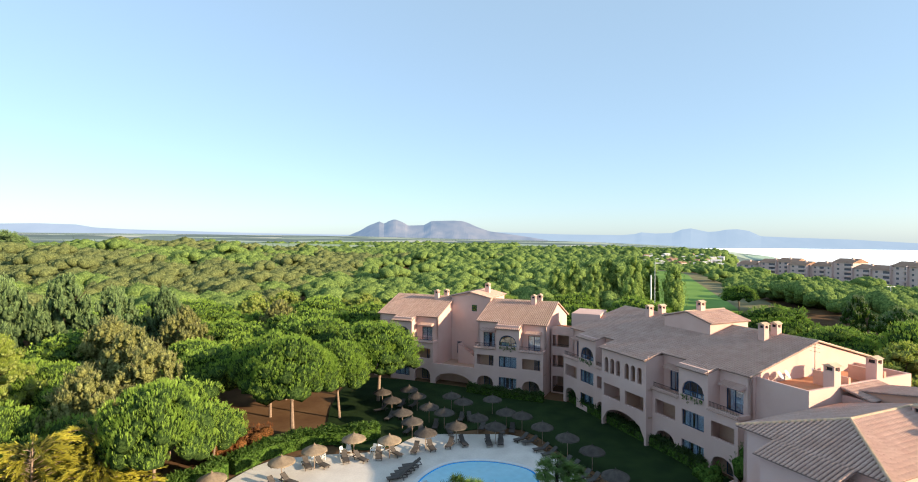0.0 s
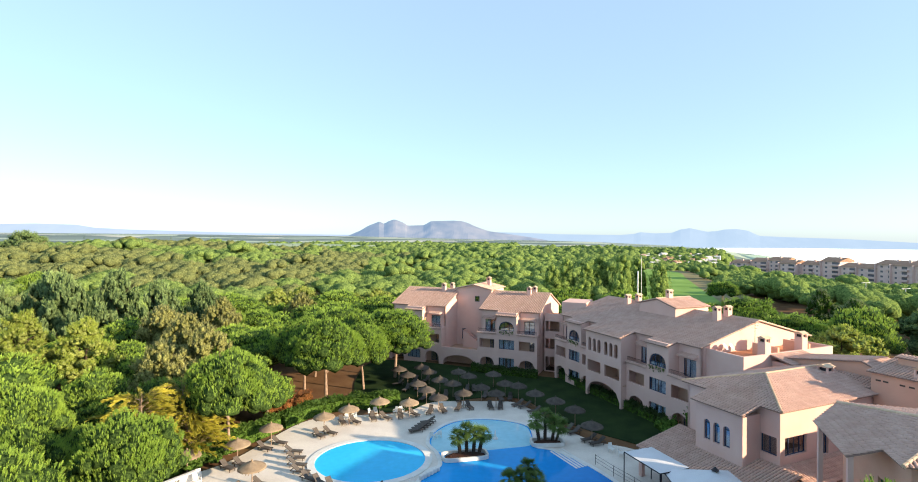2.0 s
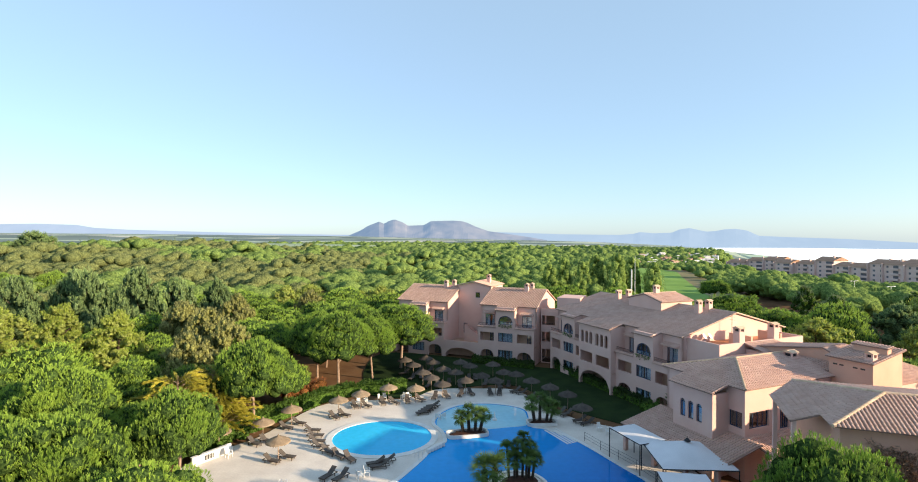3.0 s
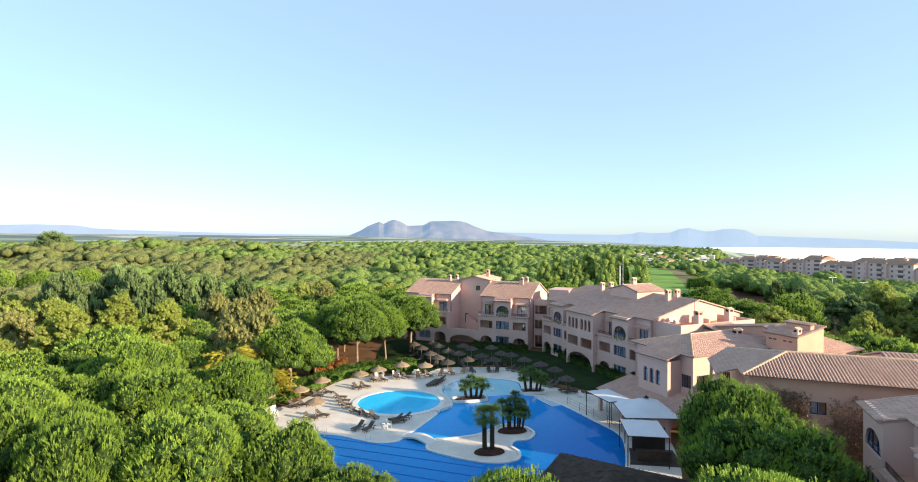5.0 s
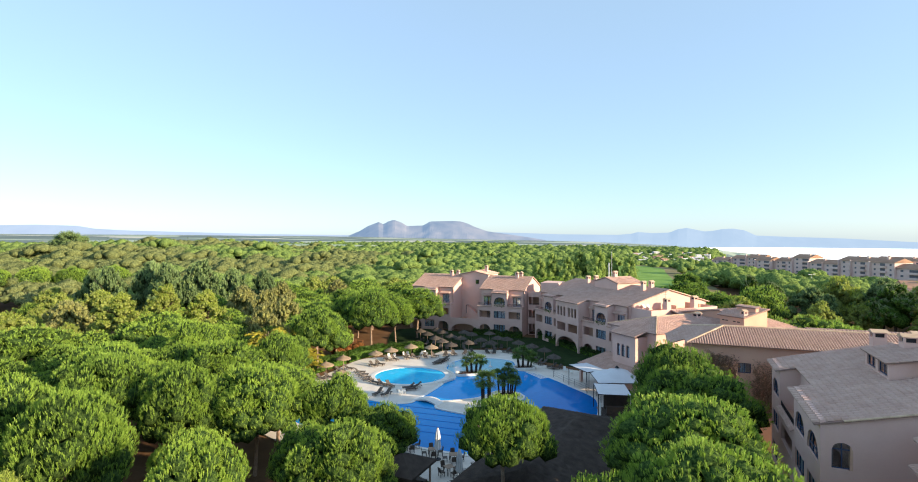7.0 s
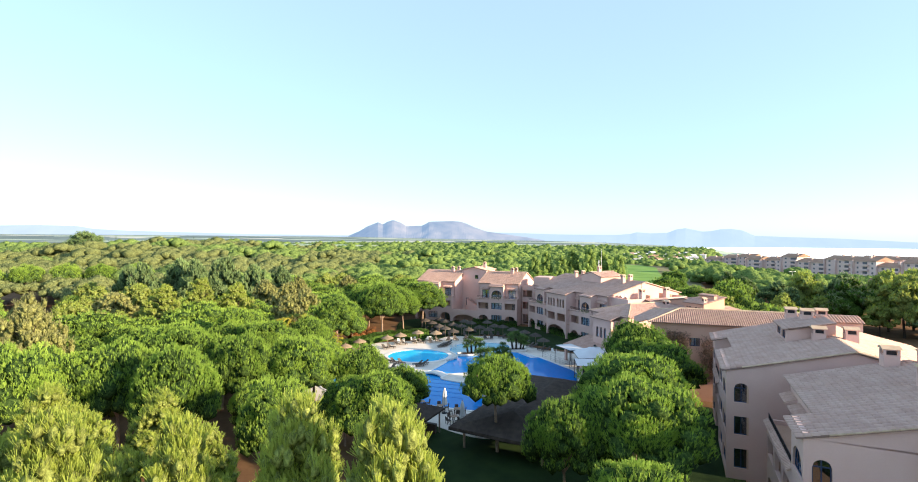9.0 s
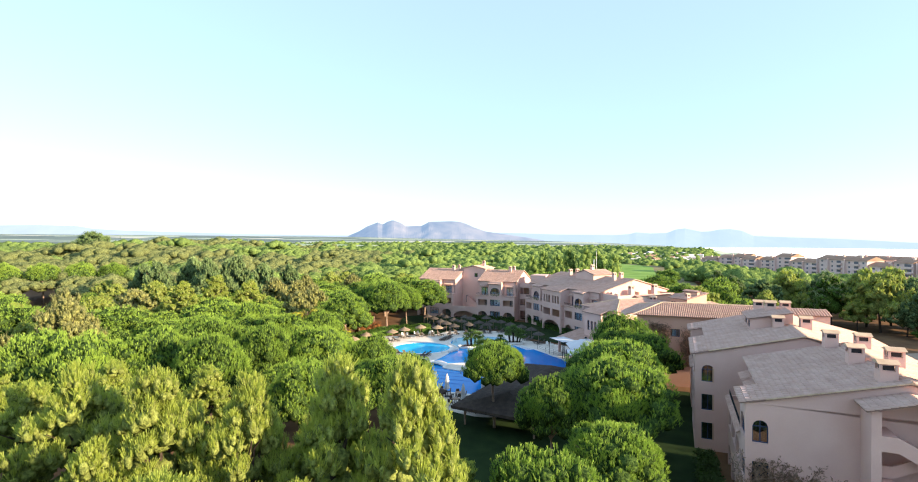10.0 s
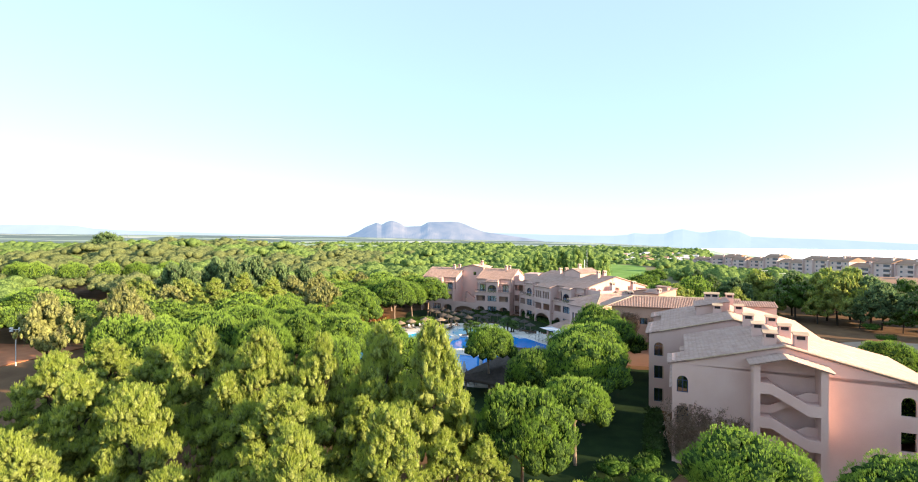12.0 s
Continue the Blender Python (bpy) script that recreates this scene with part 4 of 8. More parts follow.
n1, n1_z = wing("hotel_wing", N1_AT, N_TURN, [("T", -13.9, -10.4, 0), ("T", -10.4, -7.0, 0), ("T", -7.0, -3.6, 0), ("B", -3.6, 0, 0)], 21.4, 9.8, 0.25, "plastered hotel wing with an outside stair on its end wall",
               end_holes=[(0.45, 1.5, 7.1, 8.8, 0.5, 2), (0.45, 1.5, 3.9, 5.7, 0, 1), (0.45, 1.5, 0.8, 2.5, 0, 0), (18.6, 19.7, 7.1, 8.8, 0.5, 2), (18.6, 19.7, 4.0, 5.7, 0, 1)], pitch=0.5)
nv = Vector((math.cos(radians(N_TURN + 90)), math.sin(radians(N_TURN + 90))))
nu = Vector((math.cos(radians(N_TURN)), math.sin(radians(N_TURN))))
N2_AT = (18.5 - 17.8 * nu.x - 2.95 * nv.x, -24.0 - 17.8 * nu.y - 2.95 * nv.y)
n2, n2_z = wing("hotel_wing", N2_AT, N_TURN, [("B", -18.1, -13.8, 0), ("T", -13.8, -7.2, 0), ("B", -7.2, -2.9, 0), ("B", -2.9, 1.4, 0)], 19.6, 9.9, 0.25, "plastered hotel wing with arched windows beside the pines",
               end_holes=[(0.65, 1.85, 7.1, 8.9, 0.5, 2), (0.65, 1.85, 4.1, 5.8, 0, 1), (0.65, 1.85, 1.0, 2.8, 0, 0)], pitch=0.5)
for x, y, z in ((-0.9, 8.7, 13.6), (-6.6, 8.4, 13.6), (-13.3, 8.3, 13.6), (-13.3, 10.7, 13.5), (-6.2, 10.8, 13.6), (-0.8, 11.2, 13.6)):
    chimney(n1, x, y, 10.5, z + 0.15, 1.05)
for x, y, z in ((-5.2, 8.6, 13.6), (-5.1, 11.2, 13.7), (-10.3, 8.6, 14.7), (-15.3, 8.0, 14.2), (-15.5, 11.0, 14.2)):
    chimney(n2, x, y, 10.5, z, 1.05)


def dormer(b, x0, x1, y0, y1, z0, z1, slope):
    """A low roof room with two windows to the pool side and a lean-to tiled roof."""
    front, bed, tl = Mesh(), Mesh(), []
    w = (x1 - x0)
    spans = ((x0 + 0.4, x0 + w * 0.45), (x0 + w * 0.55, x1 - 0.4))
    opening_panel(front, pose(0, y0, 0), x0, x1, z0, z1, [(l, r, z0 + 0.9, z1 - 0.15, 0) for l, r in spans])
    d = part("roof_room", front, PLASTER, b, "plastered roof room with two dark windows")
    for x, s in ((x0, 1), (x1, -1)):
        side = Mesh()
        side.prism([(x, y0 + 0.3, z0), (x, y1, z0), (x, y1, z1 + slope * (y1 - y0)), (x, y0 + 0.3, z1)], (s * 0.25, 0, 0))
        part("side_wall", side, PLASTER, d)
    for l, r in spans:
        window(d, pose(0, y0, 0), l, r, z0 + 0.9, z1 - 0.15, 0, 0.12, "dark window", 1).parent = b
    run = math.hypot(y1 - y0 + 0.3, slope * (y1 - y0 + 0.3))
    roof_face(bed, tl, [(0, 0), (w + 0.5, 0), (w + 0.5, run), (0, run)], (x0 - 0.25, y0 - 0.3, z1 + 0.12 - 0.3 * slope), (1, 0, 0), (0, 1, slope))
    part("roof_room_roof", bed, TILE_BED, d)
    part("roof_room_tiles", mesh_from_arrays("roof_room_tiles", tl[0][0], tl[0][1], TILE), None, d)


dormer(n2, -11.5, -6.0, 6.0, 10.2, 11.0, 13.0, 0.2)


def stair_bay(b, x0, x1, y0, y1):
    """The open stair on the end wall of the near wing."""
    mb, bed, tl = Mesh(), Mesh(), []
    mb.box(x0, x1, y0, y0 + 0.55, -0.3, 11.0)
    mb.box(x0, x1, y1 - 0.55, y1, -0.3, 11.0)
    part("stair_bay", mb, PLASTER, b, "open plastered stair bay with slanting parapets")
    for z in (0.1, 3.25, 6.4):
        ya, yb = y0 + 0.55, y1 - 0.55
        lo, hi = ya + 0.9, yb - 0.9
        p1, p2, fl = Mesh(), Mesh(), Mesh()
        p1.prism([(x1 - 0.2, ya, z + 3.0), (x1 - 0.2, lo, z + 3.0), (x1 - 0.2, hi, z + 1.35), (x1 - 0.2, yb, z + 1.35), (x1 - 0.2, yb, z + 0.35), (x1 - 0.2, hi, z + 0.35), (x1 - 0.2, lo, z + 2.0), (x1 - 0.2, ya, z + 2.0)], (0.2, 0, 0))
        part("parapet", p1, PLASTER, b, "slanting plastered stair parapet")
        p2.prism([(x0 + 0.9, ya, z + 0.7), (x0 + 0.9, lo, z + 0.7), (x0 + 0.9, hi, z + 2.2), (x0 + 0.9, yb, z + 2.2), (x0 + 0.9, yb, z + 1.4), (x0 + 0.9, hi, z + 1.4), (x0 + 0.9, lo, z - 0.1), (x0 + 0.9, ya, z - 0.1)], (0.15, 0, 0))
        part("parapet", p2, PLASTER, b, "slanting plastered stair parapet")
        for ra, rb, zz in ((hi, yb, z + 1.2), (ya, lo, z + 2.8)):
            q = Mesh()
            q.box(x0, x1 - 0.2, ra, rb, zz, zz + 0.2)
            part("landing", q, PLASTER, b)
        n = 9
        ring = [(x1 - 1.4, lo, z + 2.4)]
        for i in range(n):
            ring += [(x1 - 1.4, lo + (hi - lo) * i / n, z + 2.75 - 1.5 * i / n), (x1 - 1.4, lo + (hi - lo) * (i + 1) / n, z + 2.75 - 1.5 * i / n)]
        ring.append((x1 - 1.4, hi, z + 0.9))
        fl.prism(ring, (1.19, 0, 0))
        part("stair_flight", fl, PLASTER, b, "plastered flight of steps")
    ym = (y0 + y1) / 2 - 0.3
    k = 0.28
    run = math.hypot(ym - y0 + 0.35, k * (ym - y0 + 0.35))
    run2 = math.hypot(y1 - ym + 0.35, k * (y1 - ym + 0.35))
    zt = 11.1 + k * (ym - y0)
    roof_face(bed, tl, [(0, 0), (x1 - x0 + 0.6, 0), (x1 - x0 + 0.6, run), (0, run)], (x0 - 0.3, y0 - 0.35, zt - k * (ym - y0 + 0.35)), (1, 0, 0), (0, 1, k))
    roof_face(bed, tl, [(0, 0), (x1 - x0 + 0.6, 0), (x1 - x0 + 0.6, run2), (0, run2)], (x0 - 0.3, y1 + 0.35, zt - k * (y1 - ym + 0.35)), (1, 0, 0), (0, -1, k))
    part("stair_roof", bed, TILE_BED, b)
    part("stair_roof_tiles", mesh_from_arrays("stair_roof_tiles", np.concatenate([t[0] for t in tl]), np.concatenate([tl[0][1], tl[1][1] + len(tl[0][0])]), TILE), None, b)


stair_bay(n1, 0.004, 2.2, 7.0, 12.8)


def creeper(b, x, y0, y1, z0, z1, m=None, stems_=60, leaves=3):
    """A half-dry creeper on the end wall: thin branching stems with small leaves, thinning out upwards."""
    rs = random.Random(21)
    stems, pts = Mesh(), []
    for i in range(stems_):
        y = y0 + (y1 - y0) * rs.random()
        z = z0
        p = [(x + 0.03, y, z)]
        reach = z0 + (z1 - z0) * rs.uniform(0.35, 1.0) * (1 - 0.25 * (y - y0) / (y1 - y0))
        while z < reach:
            y += rs.uniform(-0.28, 0.28)
            z += rs.uniform(0.15, 0.35)
            p.append((x + 0.04, y, z))
            for _ in range(leaves):
                pts.append((x + rs.uniform(0.04, 0.12), y + rs.uniform(-0.3, 0.3), z + rs.uniform(-0.2, 0.2)))
        if len(p) > 1:
            stems.tube(p, 0.018, 4)
    V, F = leaf_cloud(pts, 0.2, 2)
    if m is not None:
        stems.v = [tuple(m @ Vector(p)) for p in stems.v]
        V = np.array([tuple(m @ Vector(p)) for p in V])
    ob = part("creeper", stems, BARK, b, "dry brown creeper on the wall")
    part("creeper_leaves", mesh_from_arrays("creeper_leaves", V, F, DRY_LEAF), None, ob)


DRY_LEAF = leaf_material("dry_creeper_leaves", (0.16, 0.09, 0.065), (0.40, 0.28, 0.20), 0.2)
creeper(n1, 0.0, 0.3, 6.9, 0.3, 6.3, None, 190, 3)

# ---------------------------------------------------------------- restaurant block (in the frame of the main wing)
WM = pose(W_AT[0], W_AT[1], 0, 0, 0, W_TURN)


def hip_roof(bed, tl, cap, x0, x1, y0, y1, z, slope, ends=(True, True), over=0.4):
    """A hipped roof over a rectangle, its ridge along y. ends: whether the y0 and y1 ends are hipped."""
    x0, x1, y0, y1 = x0 - over, x1 + over, y0 - over, y1 + over
    h = (x1 - x0) / 2
    ra, rb = y0 + (h if ends[0] else 0), y1 - (h if ends[1] else 0)
    k = math.sqrt(1 + slope * slope)
    roof_face(bed, tl, [(0, 0), (y1 - y0, 0), (rb - y0, h * k), (ra - y0, h * k)], (x0, y0, z), (0, 1, 0), (1, 0, slope))
    roof_face(bed, tl, [(0, 0), (y1 - y0, 0), (rb - y0, h * k), (ra - y0, h * k)], (x1, y0, z), (0, 1, 0), (-1, 0, slope))
    xm, zt = (x0 + x1) / 2, z + slope * h
    for e, y, r, s in ((ends[0], y0, ra, 1), (ends[1], y1, rb, -1)):
        if e:
            roof_face(bed, tl, [(0, 0), (x1 - x0, 0), (h, h * k)], (x0, y, z), (1, 0, 0), (0, s, slope))
            ridge_cap(cap, (x0, y, z + 0.08), (xm, r, zt + 0.08))
            ridge_cap(cap, (x1, y, z + 0.08), (xm, r, zt + 0.08))
    ridge_cap(cap, (xm, ra, zt + 0.06), (xm, rb, zt + 0.06))


def restaurant():
    b = thing("restaurant_building", WM, "two-storey plastered restaurant building with hipped clay roof", "building", "hotel wings")
    wall, rec, bed, tl, cap = Mesh(), Mesh(), Mesh(), [], Mesh()
    E = 8.8
    x0, x1, y0, y1 = 9.4, 19.1, -7.0, 6.0
    mf = pose(0, y0, 0)
    me_ = pose(x1, 0, 0, 0, 0, 90)
    holes = [(15.6, 16.9, 4.9, 6.5, 0), (17.3, 18.8, 4.9, 6.5, 0)]
    opening_panel(wall, mf, 15.2, x1, -0.3, E, holes)
    for h in holes:
        window(b, mf, *h, 0.18, "dark blue-framed window", 1)
    ends = [(-6.4, -3.6, 4.9, 6.5, 0), (-2.0, -0.6, 4.3, 6.5, 0)]
    opening_panel(wall, me_, y0 + 0.3, y1, -0.3, E, ends)
    for h in ends:
        window(b, me_, *h, 0.18, "dark blue-framed window with curtains", 3)
    wall.box(x0, x0 + 0.3, y0, y1, -0.3, E)
    wall.box(x0, x1, y1 - 0.3, y1, -0.3, E)
    wall.box(x0, 15.2, y0, y0 + 0.3, -0.3, E)
    rec.box(x0 + 0.6, x1 - 1.5, y0 + 1.5, y0 + 1.7, -0.3, E)
    rec.box(x1 - 1.7, x1 - 1.5, y0 + 1.5, y1 - 1, -0.3, E)
    hip_roof(bed, tl, cap, x0, x1, y0, y1, E + 0.1, 0.28, (True, False))
    gable = Mesh()
    gable.prism([(x0, y1 - 0.3, E), (x1, y1 - 0.3, E), ((x0 + x1) / 2, y1 - 0.3, E + (x1 - x0) * 0.14)], (0, 0.28, 0))
    # front bay with three arched windows
    mb2 = pose(0, -9.2, 0)
    arcs = [(13.3 + i * 1.03, 14.0 + i * 1.03, 4.9, 6.75, 0.35) for i in range(3)]
    opening_panel(wall, mb2, 12.4, 17.3, -0.3, 8.1, arcs)
    for h in arcs:
        window(b, mb2, *h, 0.18, "narrow arched blue-framed window", 0)
    wall.box(12.4, 12.7, -8.9, y0, -0.3, 8.1)
    wall.box(17.0, 17.3, -8.9, y0, -0.3, 8.1)
    rec.box(12.7, 17.0, -7.6, -7.4, -0.3, 7.4)
    run = math.hypot(2.2, 2.2 * 0.28)
    roof_face(bed, tl, [(0, 0), (5.5, 0), (5.5, run), (0, run)], (12.1, -9.6, 8.284), (1, 0, 0), (0, 1, 0.28))
    # low skirt roof over the ground floor terrace
    run = math.hypot(5.8, 1.3)
    roof_face(bed, tl, [(0, 0), (12.6, 0), (12.6, run), (0, run)], (8.4, -12.8, 2.9), (1, 0, 0), (0, 5.8, 1.3))
    run = math.hypot(2.6, 0.7)
    roof_face(bed, tl, [(0, 0), (10.5, 0), (10.5, run), (0, run)], (21.7, -7.0, 3.5), (0, 1, 0), (-2.6, 0, 0.7))
    for x, y in ((8.8, -12.4), (13.0, -12.4), (17.0, -12.4), (20.6, -12.4), (21.4, -6.6), (21.4, 3.0)):
        pl = Mesh()
        pl.box(x - 0.2, x + 0.2, y - 0.2, y + 0.2, -0.3, 2.85)
        part("pillar", pl, PLASTER, b)
    part("wall", wall, PLASTER, b)
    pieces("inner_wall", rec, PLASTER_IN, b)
    r = part("roof", bed, TILE_BED, b, "hipped clay tile roof with pale ridge tiles")
    put_tiles(r, tl)
    part("ridge_tiles", cap, MORTAR, r)
    part("gable_wall", gable, PLASTER, b)
    chimney(b, 15.3, 5.2, 9.0, 10.8, 1.05)
    return b


restaurant()


def terrace_block():
    b = thing("terrace_block", WM, "flat-roofed plastered block with a clay-floored roof terrace", "building", "hotel wings")
    wall, fl = Mesh(), Mesh()
    x0, x1, y0, y1 = 3.41, 8.4, 2.4, 18.0
    wall.box(x0, x1, y0, y1, -0.3, 9.5)
    wall.box(x0, x1, y0, y0 + 0.25, 9.5, 10.3)
    wall.box(x1 - 0.25, x1, y0 + 0.25, y1, 9.5, 10.3)
    wall.box(x0, x1 - 0.25, y1 - 0.25, y1, 9.5, 10.3)
    fl.box(x0 + 0.01, x1 - 0.26, y0 + 0.26, y1 - 0.26, 9.5, 9.55)
    part("wall", wall, PLASTER, b)
    part("terrace_floor", fl, TERRACE, b, "red clay terrace floor")
    chimney(b, 7.9, 6.4, 9.5, 12.2, 0.95)
    chimney(b, 7.9, 12.8, 9.5, 12.3, 0.95)
    bed, tl = Mesh(), []
    roof_face(bed, tl, [(0, 0), (5.9, 0), (5.9, 2.7), (0, 2.7)], (11.0, 6.7, 9.55), (0, 1, 0), (-2.6, 0, 0.62))
    lean = part("lean_to_roof", bed, TILE_BED, b, "small lean-to clay tile roof")
    part("roof_tiles", mesh_from_arrays("roof_tiles", tl[0][0], tl[0][1], TILE), None, lean)
    lb = Mesh()
    lb.box(8.41, 10.7, 7.0, 12.3, -0.3, 9.48)
    part("lean_to_wall", lb, PLASTER, b)
    for y in (8.0, 13.5):
        lw = Mesh()
        lw.box(5.2, 8.38, y, y + 0.3, 9.55, 10.9)
        part("screen_wall", lw, ORANGE, b, "low terrace dividing wall")
    for (x, y) in ((4.2, 4.6), (4.2, 5.6), (4.6, 9.0)):
        d = Mesh()
        d.lathe([(0.0, 0.0), (0.25, 0.04), (0.42, 0.14)], 14)
        d.tube([(0, 0, -0.02), (0, -0.25, -0.6)], 0.03)
        ob = part("satellite_dish", d, WHITE, b, "white satellite dish")
        ob.matrix_local = pose(x, y, 10.4, 55, 0, 110)
    an = Mesh()
    an.tube([(4.5, 9.4, 9.5), (4.5, 9.4, 13.2)], 0.03)
    for z in (12.4, 12.8, 13.1):
        an.tube([(4.0, 9.4, z), (5.0, 9.4, z)], 0.015)
    part("antenna", an, IRON, b, "thin television aerial")
    return b


terrace_block()


def orange_tower():
    """The service tower behind the restaurant with its lower annex."""
    b = thing("plant_tower", WM, "orange plastered service tower and annex with lean-to tiled roofs", "building", "hotel wings")
    wall = Mesh()
    x0, x1, y0, y1 = 18.9, 23.0, 6.0, 11.0
    wall.prism([(x0, y0, -0.3), (x0, y1, -0.3), (x0, y1, 11.75), (x0, y0, 10.85)], (x1 - x0, 0, 0))
    part("wall", wall, ORANGE, b)

    def shed(o, ea, eb, w, run):
        bed, tl = Mesh(), []
        roof_face(bed, tl, [(0, 0), (w, 0), (w, run), (0, run)], o, ea, eb)
        r = part("roof", bed, TILE_BED, b)
        part("roof_tiles", mesh_from_arrays("roof_tiles", tl[0][0], tl[0][1], TILE), None, r)

    shed((x0 - 0.25, y0 - 0.3, 10.95), (1, 0, 0), (0, 5.6, 1.0), x1 - x0 + 0.5, math.hypot(5.6, 1.0))
    top = Mesh()
    top.box(19.8, 22.9, 8.6, 9.3, 11.3, 12.2)
    part("roof_wall", top, ORANGE, b, "low wall on the roof with a tiled coping")
    shed((19.6, 8.4, 12.22), (1, 0, 0), (0, 1.1, 0.16), 3.5, 1.1)
    chimney(b, 22.5, 6.6, 10.6, 12.0, 0.75)
    for x in (19.3, 19.9, 21.2, 21.9):
        v = Mesh()
        v.box(x, x + 0.42, y0 - 0.03, y0 + 0.05, 10.15, 10.3)
        part("vent", v, DARKWOOD, b, "small dark vent")
    # annex: low wall with a door, a lean-to roof and a gabled upper room
    low = Mesh()
    opening_panel(low, pose(0, 6.35, 0), 14.6, 18.89, -0.3, 9.15, [(17.8, 18.6, 6.9, 9.0, 0)])
    part("annex_wall", low, ORANGE, b)
    window(b, pose(0, 6.35, 0), 17.8, 18.6, 6.9, 9.0, 0, 0.12, "dark door of the annex", 1)
    shed((14.5, 5.95, 9.3), (1, 0, 0), (0, 2.1, 0.55), 4.38, math.hypot(2.1, 0.55))
    up = Mesh()
    up.prism([(9.6, 8.0, 6.0), (18.89, 8.0, 6.0), (18.89, 8.0, 10.5), (17.1, 8.0, 11.2), (9.6, 8.0, 9.9)], (0, 4.0, 0))
    part("upper_room", up, ORANGE, b)
    shed((9.4, 7.8, 9.98), (0, 1, 0), (7.7, 0, 1.33), 4.4, math.hypot(7.7, 1.33))
    shed((18.88, 7.8, 10.58), (0, 1, 0), (-1.78, 0, 0.7), 4.4, math.hypot(1.78, 0.7))
    return b


orange_tower()


def long_hall():
    """The long hipped building between the restaurant and the near wings, with a porch at its end."""
    b = thing("long_hall", pose(24.2, 16.6, 0, 0, 0, -20), "long plastered hall with a hipped clay roof and a porch", "building", "hotel wings")
    wall, bed, tl, cap = Mesh(), Mesh(), [], Mesh()
    Ln, back, E, s = 22.0, 11.8, 10.5, 0.35
    rx, ry = 4.4, 4.2
    k, top = math.sqrt(1 + s * s), E + 0.35 * 4.4
    s2 = 1.4 / (back - ry)
    k2 = math.sqrt(1 + s2 * s2)
    roof_face(bed, tl, [(0, 0), (Ln, 0), (Ln, ry * k), (rx, ry * k)], (0, 0, E + 0.07), (1, 0, 0), (0, 1, s), pitch=0.27)
    roof_face(bed, tl, [(0.4, 0), (Ln, 0), (Ln, (back - ry) * k2), (rx, (back - ry) * k2)], (0, back, top - 1.4), (1, 0, 0), (0, -1, s2), pitch=0.4)
    roof_face(bed, tl, [(0, 0), (ry, rx * k), (back, 0.4 * k), (back - 0.5, 0)], (0, 0, E), (0, 1, 0), (1, 0, s), pitch=0.27)
    roof_face(bed, tl, [(2.6, -1.9 * k), (2.6, 0), (back - 0.5, 0), (9.0, -1.9 * k)], (0, 0, E), (0, 1, 0), (1, 0, s), pitch=0.27)
    ridge_cap(cap, (0, 0, E + 0.1), (rx, ry, top + 0.1))
    ridge_cap(cap, (0.4, back, top - 1.32), (rx, ry, top + 0.1))
    ridge_cap(cap, (rx, ry, top + 0.08), (Ln, ry, top + 0.08))
    m = pose(0, 0.6, 0)
    opening_panel(wall, m, 0.6, Ln - 0.5, -0.3, E, [(5.4, 6.7, 7.4, 8.53, 0)])
    window(b, m, 5.4, 6.7, 7.4, 8.53, 0, 0.15, "blue-framed window", 1)
    me_ = pose(0.6, back - 0.6, 0, 0, 0, -90)
    opening_panel(wall, me_, 0, back - 1.5, -0.3, E, [(6.2, 7.8, 6.2, 8.0, 0)])
    window(b, me_, 6.2, 7.8, 6.2, 8.0, 0, 0.15, "dark window under the porch", 1)
    wall.box(0.9, Ln - 0.5, back - 0.9, back - 0.6, -0.3, E)
    wall.box(Ln - 0.8, Ln - 0.5, 0.9, back - 0.9, -0.3, E + 0.4)
    part("wall", wall, ORANGE, b)
    r = part("roof", bed, TILE_BED, b, "hipped clay tile roof")
    put_tiles(r, tl)
    part("ridge_tiles", cap, MORTAR, r)
    for y in (2.9, 8.6):
        post = Mesh()
        post.box(-1.75, -1.45, y - 0.15, y + 0.15, -0.3, 9.86)
        part("porch_post", post, PLASTER, b)
    # Backing panels added behind the two windows, in the shade-darkened plaster.
    rec = Mesh()
    rec.box(4.9, 7.4, 2.0, 2.2, 7.0, 9)
    rec.box(1.9, 2.1, 2.6, 5.8, 5.8, 8.4)
    pieces("inner_wall", rec, PLASTER_IN, b)
    creeper(b, 0.0, 7.3, 11.5, 3.0, 9.6, pose(0, 0.58, 0, 0, 0, -90))
    creeper(b, 0.0, 2.6, 4.8, 6.0, 9.9, pose(0, 0.58, 0, 0, 0, -90))
    return b


long_hall()


